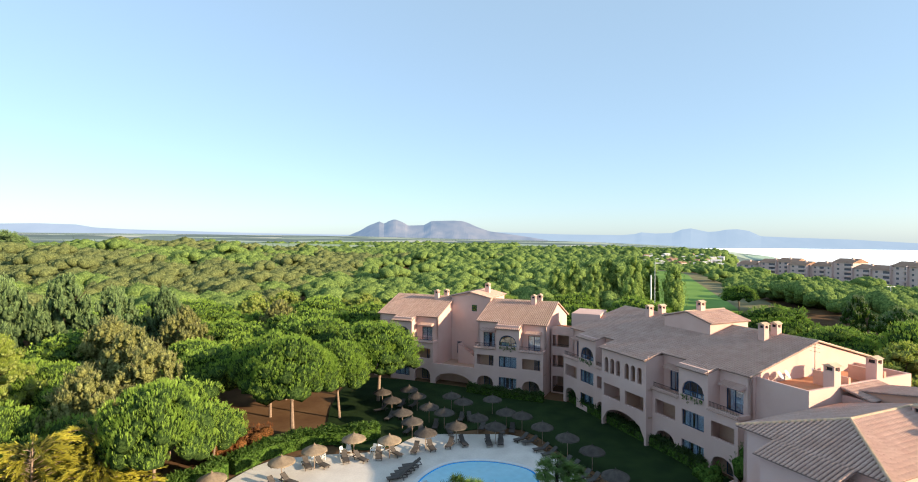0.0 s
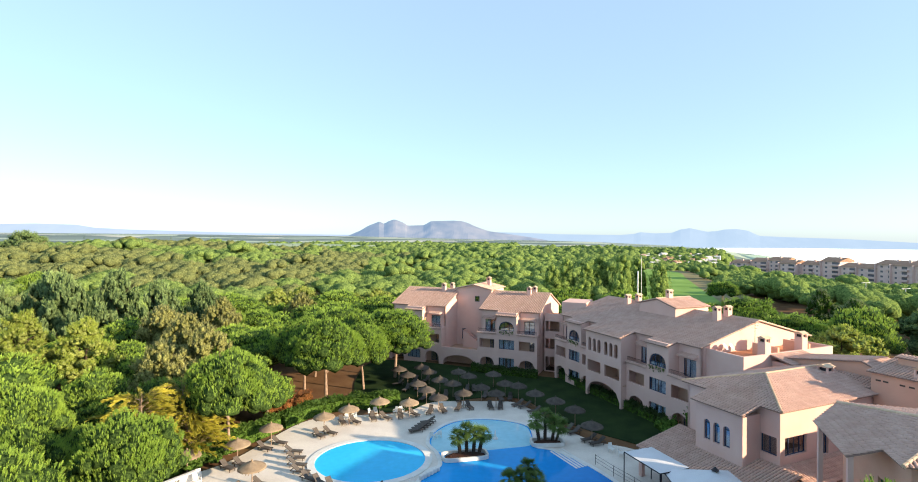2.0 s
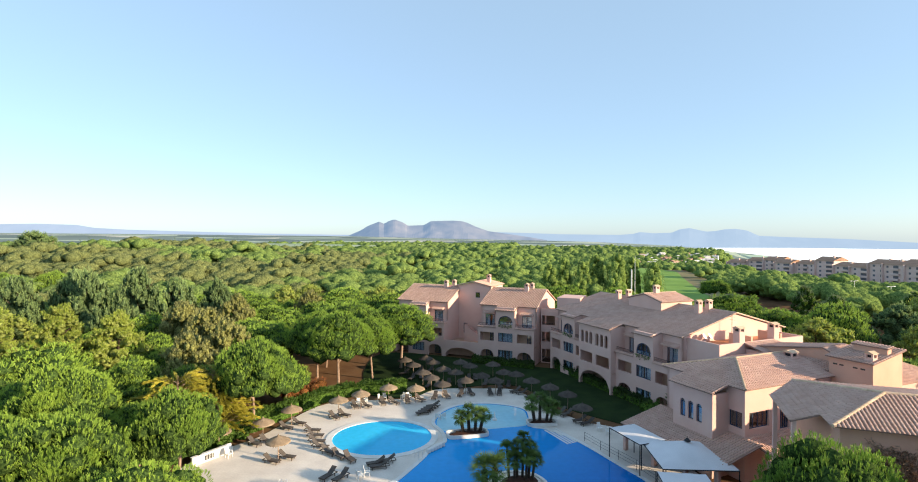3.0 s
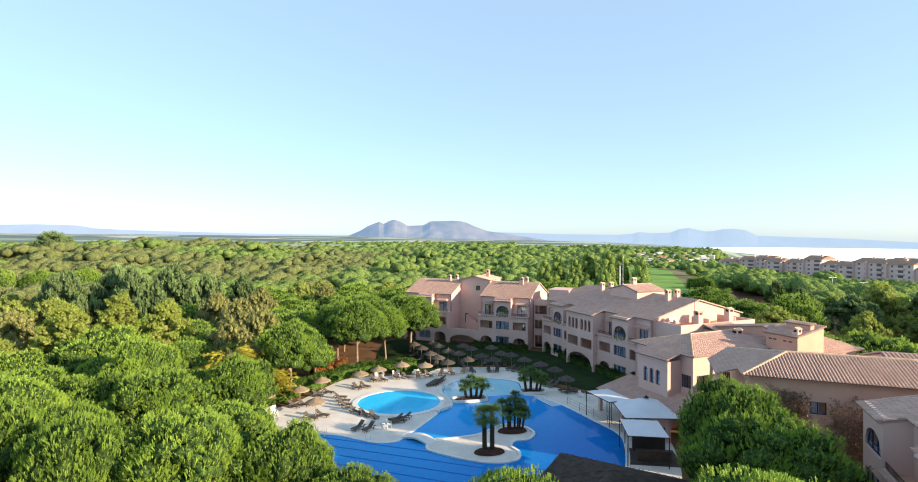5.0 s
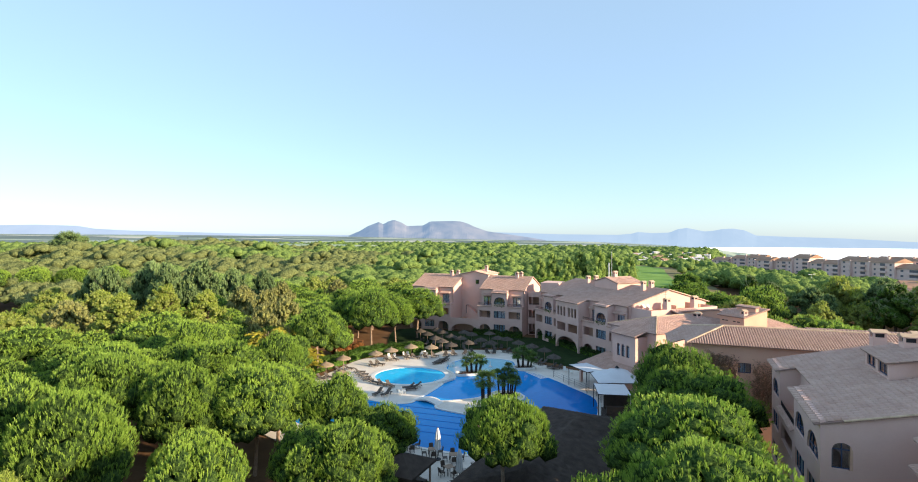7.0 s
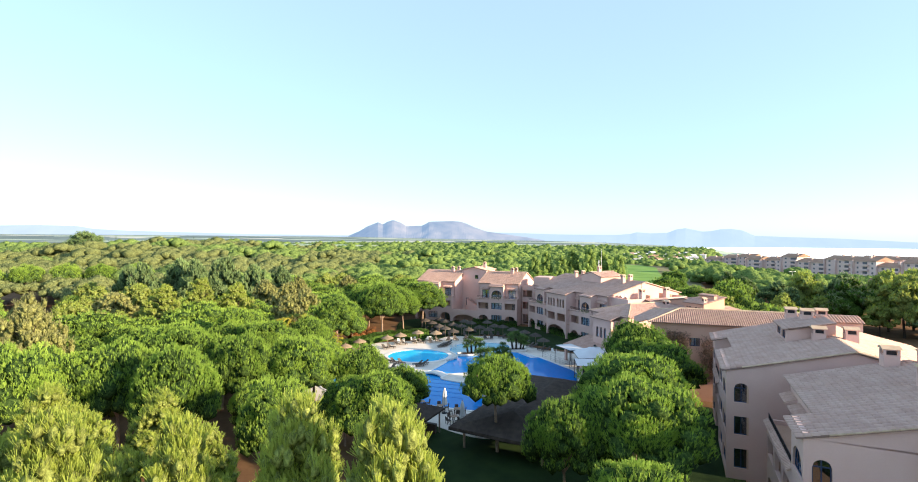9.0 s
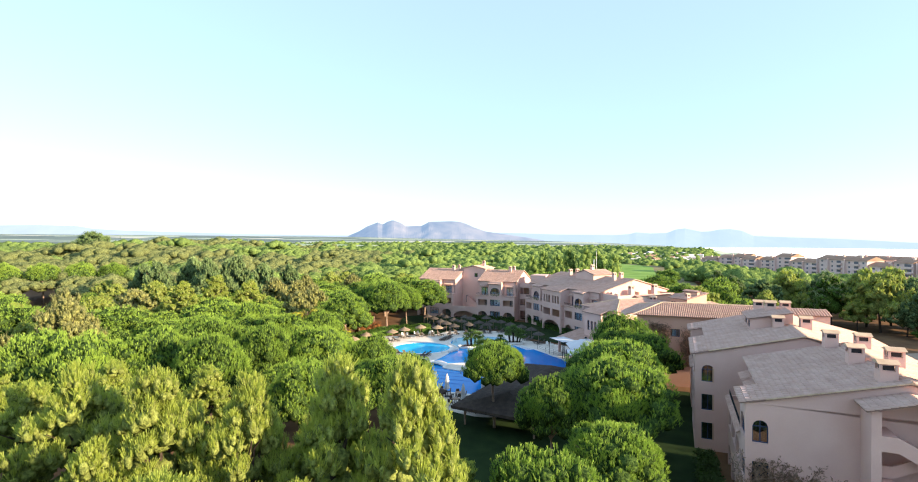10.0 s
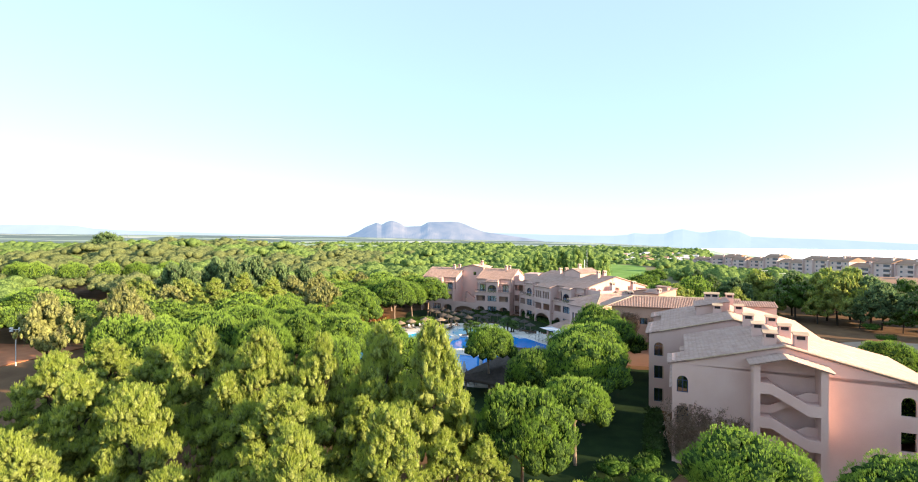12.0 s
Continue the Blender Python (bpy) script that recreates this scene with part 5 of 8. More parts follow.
def back_block():
    """A plain tiled block behind the long hall."""
    b = thing("back_block", pose(43.3, 23.4, 0, 0, 0, -20), "plain plastered block with a low tiled roof behind the hall", "building", "hotel wings")
    wall, bed, tl = Mesh(), Mesh(), []
    k = math.hypot(2.6, 0.7)
    roof_face(bed, tl, [(0, 0), (14.0, 0), (14.0, k), (0, k)], (0, -0.6, 10.0), (1, 0, 0), (0, 2.6, 0.7), pitch=0.4)
    roof_face(bed, tl, [(0, 0), (14.0, 0), (14.0, k * 2.4), (0, k * 2.4)], (0, 8.24, 9.02), (1, 0, 0), (0, -2.6, 0.7), pitch=0.4)
    for x in (0.2, 13.5):
        wall.prism([(x, -0.3, -0.3), (x, 7.8, -0.3), (x, 7.8, 9.05), (x, 2.0, 10.58), (x, -0.3, 9.98)], (0.3, 0, 0))
    wall.box(0.5, 13.5, -0.3, 0.0, -0.3, 9.95)
    wall.box(0.5, 13.5, 7.5, 7.8, -0.3, 9.0)
    part("wall", wall, PLASTER, b)
    r = part("roof", bed, TILE_BED, b, "low clay tile roof")
    put_tiles(r, tl)
    return b


back_block()


def sea_side_block():
    """A low hipped building on the sea side of the service tower."""
    b = thing("low_block", WM, "low plastered building with a hipped clay roof", "building", "hotel wings")
    wall, bed, tl, cap = Mesh(), Mesh(), [], Mesh()
    wall.box(15.5, 22.0, 12.4, 20.2, -0.3, 8.0)
    part("wall", wall, PLASTER, b)
    hip_roof(bed, tl, cap, 15.5, 22.0, 12.4, 20.2, 8.05, 0.4, (True, True))
    r = part("roof", bed, TILE_BED, b)
    put_tiles(r, tl)
    part("ridge_tiles", cap, MORTAR, r)


sea_side_block()


def link_block():
    """The flat-roofed link with open landings between the far block and the main wing."""
    b = thing("link_block", pose(F_AT[0], F_AT[1], 0, 0, 0, F_TURN), "pink plastered link with open landings on three floors", "building", "hotel wings")
    wall, rec, fl = Mesh(), Mesh(), Mesh()
    m = pose(0, 3.6, 0)
    for z0, z1, hole in ((-0.3, 3.2, (0.5, 3.0, 0.0, 2.5, 0)), (3.2, 6.35, (0.5, 3.0, 3.9, 5.7, 0)), (6.35, 9.6, (0.5, 3.0, 7.0, 8.8, 0))):
        opening_panel(wall, m, 0.31, 3.4, z0, z1, [hole])
        rec.box(0.31, 3.4, 3.9, 7.4, z1 - 0.2, z1)
    wall.box(3.4, 7.6, 3.6, 9.5, -0.3, 12.3)
    rec.box(0.31, 3.4, 7.4, 7.6, -0.3, 9.6)
    wall.box(0.31, 3.39, 3.6, 3.8, 9.62, 10.1)
    fl.box(0.31, 3.39, 3.8, 7.6, 9.62, 9.68)
    part("wall", wall, PLASTER, b)
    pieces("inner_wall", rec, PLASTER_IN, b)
    part("terrace_floor", fl, TERRACE, b, "red clay terrace floor")
    for z in (0.1, 3.3, 6.45):
        railing(b, pose(0, 3.7, 0), 0.5, 3.0, z, 0.05, 0.9)
    return b


link_block()

# ---------------------------------------------------------------- pool terrace
DECK_RING = smooth_ring([(-29, 35), (-24.7, 41.4), (-20.7, 52.4), (-15.5, 54.8), (-8.3, 56.2), (-4.5, 60.5), (2.2, 61.0), (6.9, 60.6), (9.4, 56.7), (12.3, 50.4), (14.9, 46.6), (18.5, 44.5), (21.5, 40), (22.5, 30), (20.5, 21), (17.5, 15), (12, 7.5), (6, 3.2), (0, 1.5), (-5.6, 5.6), (-10, 11.5), (-20, 13), (-29, 22)], 6)
MAIN_RING = smooth_ring([(-4.3, 37.6), (-4.9, 35.6), (-6.8, 31.2), (-7.9, 29.6), (-8.6, 27.6), (-10.9, 27.1), (-13.4, 28.1), (-16.5, 29.4), (-21, 29.6), (-23.5, 26.5), (-22.5, 20.5), (-16, 16.4), (-9.3, 14.1), (-5.1, 12.2), (-0.7, 10.6), (4.5, 9.6), (10, 13.5), (14.0, 19.0), (16.4, 25.7), (16.9, 29.9), (15.1, 34.3), (12.3, 40.4), (9.6, 43.8), (7.6, 45.0), (7.9, 48.6), (7.6, 51.3), (5.2, 53.0), (1.9, 53.6), (-1.4, 52.6), (-3.6, 49.6), (-4.2, 46.1), (-3.0, 43.2), (-2.6, 40.2), (-3.7, 39.0)], 6)
ROUND_RING = [(-10.15 + 5.75 * math.cos(a), 41.55 + 5.1 * math.sin(a)) for a in (2 * math.pi * i / 72 for i in range(72))]
ISLAND_RING = smooth_ring([(-5.1, 25.7), (-4.5, 27.8), (-3.1, 28.1), (0.7, 29.4), (3.4, 32.3), (5.8, 32.1), (6.9, 30.2), (6.1, 28.4), (4.4, 27.8), (3.8, 26.3), (4.5, 24.6), (4.1, 22.9), (2.1, 22.2), (-0.8, 22.9), (-3.9, 24.6)], 6)


def inside(p, ring):
    x, y = p
    c = False
    j = len(ring) - 1
    for i in range(len(ring)):
        (xi, yi), (xj, yj) = ring[i], ring[j]
        if (yi > y) != (yj > y) and x < (xj - xi) * (y - yi) / (yj - yi) + xi:
            c = not c
        j = i
    return c


sheet("pavement_terrace", DECK_RING, 0.0, 0.10, DECK, "pale beige paving round the pools", "paving")
sheet("ground_lawn", smooth_ring([(-14, 57.5), (-6, 58), (0, 62), (8, 62.5), (13, 52.5), (20, 45.5), (23, 43), (27.5, 47.5), (18, 71), (14, 74), (-14, 86), (-18, 74)], 4), -0.03, 0.05, LAWN, "green lawn, the hotel's shade put into its dark colour", "lawn")
sheet("ground_garden", smooth_ring([(-6, 4), (2, 4.5), (9, 8), (15, 15), (20, 19), (25, 18.5), (27, 13), (31, 11), (27, 0), (24, -8), (19.5, -21), (17, -28), (6, -30), (-5, -22)], 4), -0.04, 0.05, LAWN, "lawn between pavilion and wing, darkened in colour as shade", "lawn")
sheet("water_main_pool", MAIN_RING, 0.012, 0.05, WATER, "deep blue swimming pool with curved edge", "pool")
sheet("water_round_pool", ROUND_RING, 0.016, 0.05, WATER_ROUND, "round light blue swimming pool", "pool")
solid("pool_edge", kerb(MAIN_RING, 0.45, -0.05, 0.07), COPING, "smooth white pool edge", "pool edge", kind="structure")
solid("pool_edge", kerb(ROUND_RING, 0.75, -0.05, 0.08), COPING, "broad white rim of the round pool", "pool edge", kind="structure")
sheet("water_shallow_pool", smooth_ring([(-3.2, 43.6), (-4.0, 46.1), (-3.5, 49.4), (-1.3, 52.4), (1.9, 53.4), (5.2, 52.8), (7.4, 51.2), (7.7, 48.6), (7.4, 45.6), (4.5, 44.6), (0, 43.6)], 6), 0.02, 0.05, WATER_PALE, "very pale shallow end of the pool", "pool")
sheet("pavement_island", ISLAND_RING, 0.05, 0.12, DECK, "paved island with palm beds in the pool", "paving")
solid("pool_edge", kerb(ISLAND_RING, 0.35, -0.05, 0.16), COPING, "white edge of the pool island", "pool edge", kind="structure")


def lane_lines():
    for i in range(5):
        mb = Mesh()
        y = 17.2 + i * 1.75
        pts = [(-19.5 + 0.5 * i, y + 4.6), (-2.0 + i * 1.0, y - 1.6)]
        d = Vector((pts[1][0] - pts[0][0], pts[1][1] - pts[0][1], 0)).normalized()
        s = Vector((-d.y, d.x, 0)) * 0.09
        a, b = Vector((*pts[0], 0.018)), Vector((*pts[1], 0.018))
        mb.prism([a - s, b - s, b + s, a + s], (0, 0, 0.004))
        solid("lane_line", mb, LANE, "dark blue lane line on the pool", "lane line", "pool lanes")


lane_lines()


def bed(x, y, rx, ry, turn, box=False):
    m = pose(x, y, 0.05, 0, 0, turn)
    b = thing("palm_bed", m, "planting bed with dark soil and stones", "planting bed", "palm beds")
    ring = [(rx * math.cos(a), ry * math.sin(a)) for a in (2 * math.pi * i / 24 for i in range(24))]
    if box:
        ring = [(rx * math.copysign(abs(math.cos(a)) ** 0.35, math.cos(a)), ry * math.copysign(abs(math.sin(a)) ** 0.35, math.sin(a))) for a in (2 * math.pi * (i + 0.5) / 24 for i in range(24))]
        k = kerb(ring, 0.22, 0.0, 0.38)
        part("rim", k, COPING, b, "white raised rim")
    so = Mesh()
    so.lathe([(0.0, 0.34), (0.6, 0.3), (0.92, 0.2), (1.0, 0.03)], 20)
    so.v = [(px * rx, py * ry, pz) for px, py, pz in so.v]
    part("soil", so, BED_SOIL, b, "dark soil")
    st = Mesh()
    for i in range(9):
        a = i * 2.4
        st.lathe([(0.0, 0.16), (0.11, 0.12), (0.15, 0.0)], 6, (rx * 0.7 * math.cos(a), ry * 0.7 * math.sin(a), 0.2))
    part("stones", st, BED_SOIL, b, "dark lava stones")
    return b


bed(1.5, 24.6, 1.7, 1.0, 10)
bed(4.6, 30.6, 1.8, 1.0, 8)
bed(-0.2, 42.2, 2.3, 0.9, 12, True)
bed(9.2, 45.8, 1.7, 0.8, 5, True)


def palm(x, y, trunks, size=1.0, label="", seed=1):
    """A clump of palms: rough trunks with crowns of fronds."""
    rs = random.Random(seed)
    b = thing("palm_tree", pose(x, y, 0.2), label, "palm", "pool palms")
    for dx, dy, h, lean, r in trunks:
        tr = Mesh()
        top = Vector((dx + lean, dy + lean * 0.3, h))
        tr.tube([(dx, dy, 0), (dx + lean * 0.35, dy + lean * 0.1, h * 0.5), top], [r * 1.15, r, r * 0.85], 9)
        for i in range(int(h / 0.25)):
            t = i * 0.25 / h
            tr.tube([(dx + lean * t, dy + lean * 0.3 * t, i * 0.25), (dx + lean * t, dy + lean * 0.3 * t, i * 0.25 + 0.16)], [r * 1.02, r * 1.28], 8, False)
        part("trunk", tr, PALM_BARK, b)
        V, F, n = [], [], 0
        for k in range(62):
            a = rs.uniform(0, 2 * math.pi)
            el = rs.uniform(-0.75, 1.35)
            L = rs.uniform(1.05, 1.45) * size
            d = Vector((math.cos(a) * math.cos(el), math.sin(a) * math.cos(el), math.sin(el)))
            c0 = top + d * L * 0.55
            side = d.cross(Vector((0, 0, 1))).normalized()
            upv = side.cross(d)
            for j in range(9):
                w = (j - 4) / 4 * 1.15
                dd = (d * math.cos(w) + side * math.sin(w) - Vector((0, 0, 0.18)) * abs(w)).normalized()
                s2 = dd.cross(upv).normalized() * 0.035
                e = c0 + dd * L * 0.55 - Vector((0, 0, 0.12))
                V += [c0 - s2, c0 + s2, e + s2 * 0.3, e - s2 * 0.3]
                F.append((n, n + 1, n + 2, n + 3))
                n += 4
            s3 = side * 0.02
            V += [top - s3, top + s3, c0 + s3, c0 - s3]
            F.append((n, n + 1, n + 2, n + 3))
            n += 4
        part("crown", mesh_from_arrays("crown", np.array([tuple(v) for v in V]), np.array(F), PALM_LEAF), None, b)
    return b


palm(1.4, 24.7, [(-0.4, 0.1, 3.7, -0.05, 0.22), (0.4, 0.0, 3.9, 0.0, 0.22)], 1.12, label="pair of fan palms with thick dark trunks", seed=3)
palm(4.6, 30.7, [(-1.0, 0.2, 2.9, -0.2, 0.11), (-0.5, -0.2, 2.0, 0.0, 0.11), (-0.2, 0.3, 3.1, 0.0, 0.11), (0.3, 0.2, 3.9, 0.1, 0.11), (0.6, -0.2, 2.4, 0.1, 0.11), (0.9, 0.2, 2.9, 0.2, 0.11), (1.2, -0.1, 2.0, 0.3, 0.11)], 0.7, label="clump of slender fan palms", seed=5)
palm(0.2, 42.4, [(-0.9, 0.0, 2.0, -0.3, 0.17), (-0.2, 0.15, 2.6, -0.1, 0.17), (0.5, 0.0, 2.3, 0.2, 0.17), (1.1, 0.1, 2.1, 0.5, 0.17)], 0.8, label="clump of bushy fan palms in a raised bed", seed=7)
palm(9.2, 45.9, [(-0.9, 0.0, 2.5, -0.4, 0.17), (-0.2, 0.1, 2.9, 0.0, 0.17), (0.6, 0.0, 2.2, 0.3, 0.15), (1.1, 0.1, 1.7, 0.5, 0.13)], 0.88, label="clump of bushy fan palms at the pool edge", seed=9)


def parasol_thatch(mat, label, group):
    b = thing("thatched_parasol", pose(0, 0, 0), label, "parasol", group)
    pole = Mesh()
    pole.tube([(0, 0, 0), (0, 0, 2.2)], 0.045, 8)
    part("pole", pole, BARK, b, "round wooden pole")
    can = Mesh()
    can.lathe([(0.03, 2.62), (0.12, 2.5), (0.7, 2.27), (1.25, 1.98), (1.3, 1.86), (1.2, 1.9), (0.7, 2.15), (0.05, 2.4)], 20)
    rs = random.Random(4)
    V, F, n = list(can.v), list(can.f), can.n
    for i in range(260):
        a = rs.uniform(0, 6.283)
        r0 = rs.uniform(0.05, 1.0)
        z0 = 2.54 - 0.44 * r0 + rs.uniform(0, 0.05)
        r1 = r0 + rs.uniform(0.25, 0.45)
        z1 = 2.52 - 0.47 * r1 - rs.uniform(0.0, 0.12)
        w = 0.02
        da = rs.uniform(-0.08, 0.08)
        V += [(r0 * math.cos(a - w / max(r0, .1)), r0 * math.sin(a - w / max(r0, .1)), z0), (r0 * math.cos(a + w / max(r0, .1)), r0 * math.sin(a + w / max(r0, .1)), z0), (r1 * math.cos(a + da + .03), r1 * math.sin(a + da + .03), z1), (r1 * math.cos(a + da - .03), r1 * math.sin(a + da - .03), z1)]
        F.append((n, n + 1, n + 2, n + 3))
        n += 4
    V.append((0, 0, 2.85))
    can.v, can.f, can.n = V, F, n + 1
    can.tube([(0, 0, 2.45), (0, 0, 2.7)], [0.12, 0.03], 8)
    part("canopy", can, mat, b, "round shaggy thatch canopy")
    return b


def put_copies(first, places):
    """The first stands at the first place, copies at the others."""
    for i, (x, y, turn) in enumerate(places):
        m = pose(x, y, 0, 0, 0, turn)
        if i == 0:
            first.matrix_world = m
        else:
            copy_thing(first, m)


put_copies(parasol_thatch(THATCH, "golden thatched parasol on a wooden pole by the pool", "pool parasols"),
           [(-14.6, 51.6, 10), (-11.2, 54.6, 50), (-7.3, 54.2, 90), (-17.0, 48.9, 130), (-22.0, 45.3, 20), (-23.8, 40.7, 70), (-20.2, 35.5, 110), (-27.6, 38.0, 30)])
put_copies(parasol_thatch(THATCH_SHADED, "thatched parasol on the lawn, greyed and darkened as shade", "lawn parasols"),
           [(-8.8, 67.5, 0), (-7.0, 72.4, 30), (-5.6, 69.4, 70), (-6.9, 62.8, 10), (-5.4, 59.8, 50), (-3.7, 64.9, 90), (-3.6, 56.3, 20), (-1.7, 62.9, 35), (-0.9, 69.5, 65), (0.7, 67.0, 15), (-0.2, 58.3, 45), (2.4, 61.0, 80), (4.6, 68.1, 0), (6.0, 63.0, 25), (4.3, 58.2, 55), (7.8, 61.8, 5), (9.7, 58.2, 33), (11.9, 55.0, 66), (13.7, 51.6, 12), (14.4, 46.2, 40), (-10.6, 71.0, 40)])


def sun_lounger():
    b = thing("sun_lounger", pose(0, 0, 0), "grey-brown sling sun lounger with raised back", "sun lounger", "sun loungers")
    fr = Mesh()
    for y in (-0.32, 0.32):
        fr.box(-1.0, 0.95, y - 0.03, y + 0.03, 0.28, 0.34)
    for x in (-0.98, 0.93):
        fr.box(x - 0.03, x + 0.03, -0.29, 0.29, 0.28, 0.34)
    part("frame", fr, DARKWOOD, b, "dark frame")
    for x in (-0.8, 0.6):
        for y in (-0.29, 0.29):
            lg = Mesh()
            lg.prism([(x - 0.03, y - 0.03, 0), (x + 0.03, y - 0.03, 0), (x + 0.03, y + 0.03, 0), (x - 0.03, y + 0.03, 0)], (0, 0, 0.28))
            part("leg", lg, DARKWOOD, b)
    se = Mesh()
    se.box(-0.98, 0.2, -0.28, 0.28, 0.335, 0.375)
    part("seat", se, LOUNGER, b)
    bk = Mesh()
    bk.prism([(0.2, -0.28, 0.335), (0.9, -0.28, 0.83), (0.87, -0.28, 0.88), (0.18, -0.28, 0.385)], (0, 0.56, 0))
    part("backrest", bk, LOUNGER, b)
    return b


LOUNGERS = [(-4.7, 56.0, 80), (-3.0, 56.6, 110), (-0.9, 57.4, 75), (0.6, 57.9, 110), (3.5, 58.0, 95), (4.9, 58.1, 85), (7.4, 59.0, 30), (8.3, 58.2, 20), (9.3, 56.2, 20), (10.0, 55.0, 25), (-5.9, 49.3, 20), (-5.6, 50.0, 18), (-5.3, 50.7, 20), (-5.0, 51.4, 22), (-4.7, 52.1, 18), (-17.3, 47.7, 140), (-16.2, 48.5, 150), (-15.5, 52.0, 120), (-14.0, 52.2, 140), (-11.9, 53.5, 110), (-10.3, 53.6, 140), (-8.5, 54.4, 100), (-6.8, 55.0, 135),
            (-22.3, 44.0, 155), (-21.2, 45.5, 160), (-24.2, 39.2, 150), (-23.1, 39.9, 155), (-20.6, 34.7, 160), (-19.4, 35.7, 165), (-18.8, 43.1, 175), (-18.0, 41.5, 178), (-17.4, 39.9, 170), (-16.6, 38.4, 165), (-15.3, 36.9, 150), (-14.0, 36.0, 140), (-12.7, 35.3, 130), (-13.9, 31.4, 60), (-12.6, 31.1, 60), (-9.7, 34.2, 20), (-9.2, 33.5, 15), (-8.7, 34.7, 20),
            (12.3, 49.6, 30), (13.0, 48.9, 30), (14.2, 46.6, 20), (14.9, 45.6, 20), (11.1, 52.7, 30), (11.7, 51.7, 30), (-8.9, 66.0, 70), (-7.4, 66.6, 90), (-6.0, 61.5, 70), (-4.5, 61.6, 95), (-2.8, 63.0, 85), (-1.0, 61.4, 100), (0.4, 65.6, 80), (1.5, 65.8, 95), (3.0, 62.7, 75), (5.2, 61.5, 100), (6.6, 61.8, 80), (-6.2, 71.0, 60), (-7.9, 70.9, 75), (-10.5, 69.0, 40)]
put_copies(sun_lounger(), LOUNGERS)


def armchair():
    b = thing("plastic_armchair", pose(0, 0, 0), "white moulded plastic armchair", "chair", "white chairs")
    s = Mesh()
    s.box(-0.26, 0.26, -0.26, 0.26, 0.40, 0.44)
    part("seat", s, WHITE, b)
    k = Mesh()
    k.prism([(-0.26, 0.22, 0.42), (0.26, 0.22, 0.42), (0.22, 0.34, 0.95), (-0.22, 0.34, 0.95)], (0, 0.04, 0.01))
    part("backrest", k, WHITE, b)
    for x in (-0.27, 0.27):
        a = Mesh()
        a.box(x - 0.03, x + 0.03, -0.24, 0.28, 0.62, 0.66)
        part("armrest", a, WHITE, b)
        for y in (-0.23, 0.24):
            l = Mesh()
            l.box(x - 0.025, x + 0.025, y - 0.025, y + 0.025, 0, 0.63)
            part("leg", l, WHITE, b)
    return b


put_copies(armchair(), [(-15.2, 53.3, 20), (-14.4, 53.6, -30), (-12.4, 54.8, 60), (-11.9, 55.2, 10), (-9.2, 55.4, -20), (-8.4, 55.6, 40), (-3.9, 47.2, 160), (-3.2, 47.6, 200), (-10.8, 31.2, 120), (-10.2, 31.9, 100), (15.9, 43.6, 20), (16.6, 42.6, 70), (-26.0, 37.0, 30), (-25.6, 36.0, 60)])


def pool_fence():
    """Thin posts and rails along the eastern pool side."""
    f = thing("pool_fence", pose(0, 0, 0), "low dark metal fence beside the pool", "fence")
    pts = [(13.3, 40.6), (14.4, 38.0), (15.6, 35.6), (16.7, 33.2), (17.6, 30.6), (17.4, 27.6)]
    for i, (x, y) in enumerate(pts):
        mb = Mesh()
        mb.tube([(x, y, 0), (x, y, 1.05)], 0.025, 6)
        part("post", mb, IRON, f)
    for z in (0.35, 0.68, 1.0):
        mb = Mesh()
        for a, b in zip(pts, pts[1:]):
            mb.tube([(*a, z), (*b, z)], 0.014, 5)
        part("rail", mb, IRON, f)
    return f


pool_fence()


def canopy_tent(x0, x1, y0, y1, z, turn, at, peak, label):
    b = thing("canopy_tent", pose(at[0], at[1], 0, 0, 0, turn), label, "canopy", "terrace canopies")
    fr = Mesh()
    for x in (x0, x1):
        for y in (y0, y1):
            p = Mesh()
            p.tube([(x, y, 0), (x, y, z)], 0.05, 8)
            part("post", p, IRON, b)
    for a, c in (((x0, y0), (x1, y0)), ((x1, y0), (x1, y1)), ((x1, y1), (x0, y1)), ((x0, y1), (x0, y0))):
        fr.tube([(*a, z), (*c, z)], 0.05, 6)
    part("frame", fr, IRON, b, "dark metal frame")
    n = 8
    V, F = [], []
    for i in range(n + 1):
        for j in range(n + 1):
            u, v = i / n, j / n
            h = min(u, 1 - u, v, 1 - v) * 2
            V.append((x0 + (x1 - x0) * u, y0 + (y1 - y0) * v, z + 0.06 + peak * h - 0.03 * math.sin(math.pi * 3 * u) ** 2 * (1 - h)))
    for i in range(n):
        for j in range(n):
            a = i * (n + 1) + j
            F.append((a, a + n + 1, a + n + 2, a + 1))
    c = mesh_from_arrays("canvas", np.array(V), np.array(F), CANVAS, False)
    part("canvas", c, None, b, "white stretched canvas roof")
    if peak > 0.3:
        k = Mesh()
        xm, ym = (x0 + x1) / 2, (y0 + y1) / 2
        k.lathe([(0.0, 0.32), (0.22, 0.1), (0.32, 0.0)], 10, (xm, ym, z + peak + 0.05))
        part("vent_cap", k, IRON, b, "dark cap at the peak")
    return b


canopy_tent(-3.3, 3.3, -3.1, 3.1, 2.9, -3, (20.3, 29.9), 1.35, "white peaked canvas canopy over the terrace bar")
canopy_tent(-1.6, 1.6, -2.4, 2.4, 3.1, 20, (17.2, 34.6), 0.12, "flat white canvas awning on a dark metal frame")
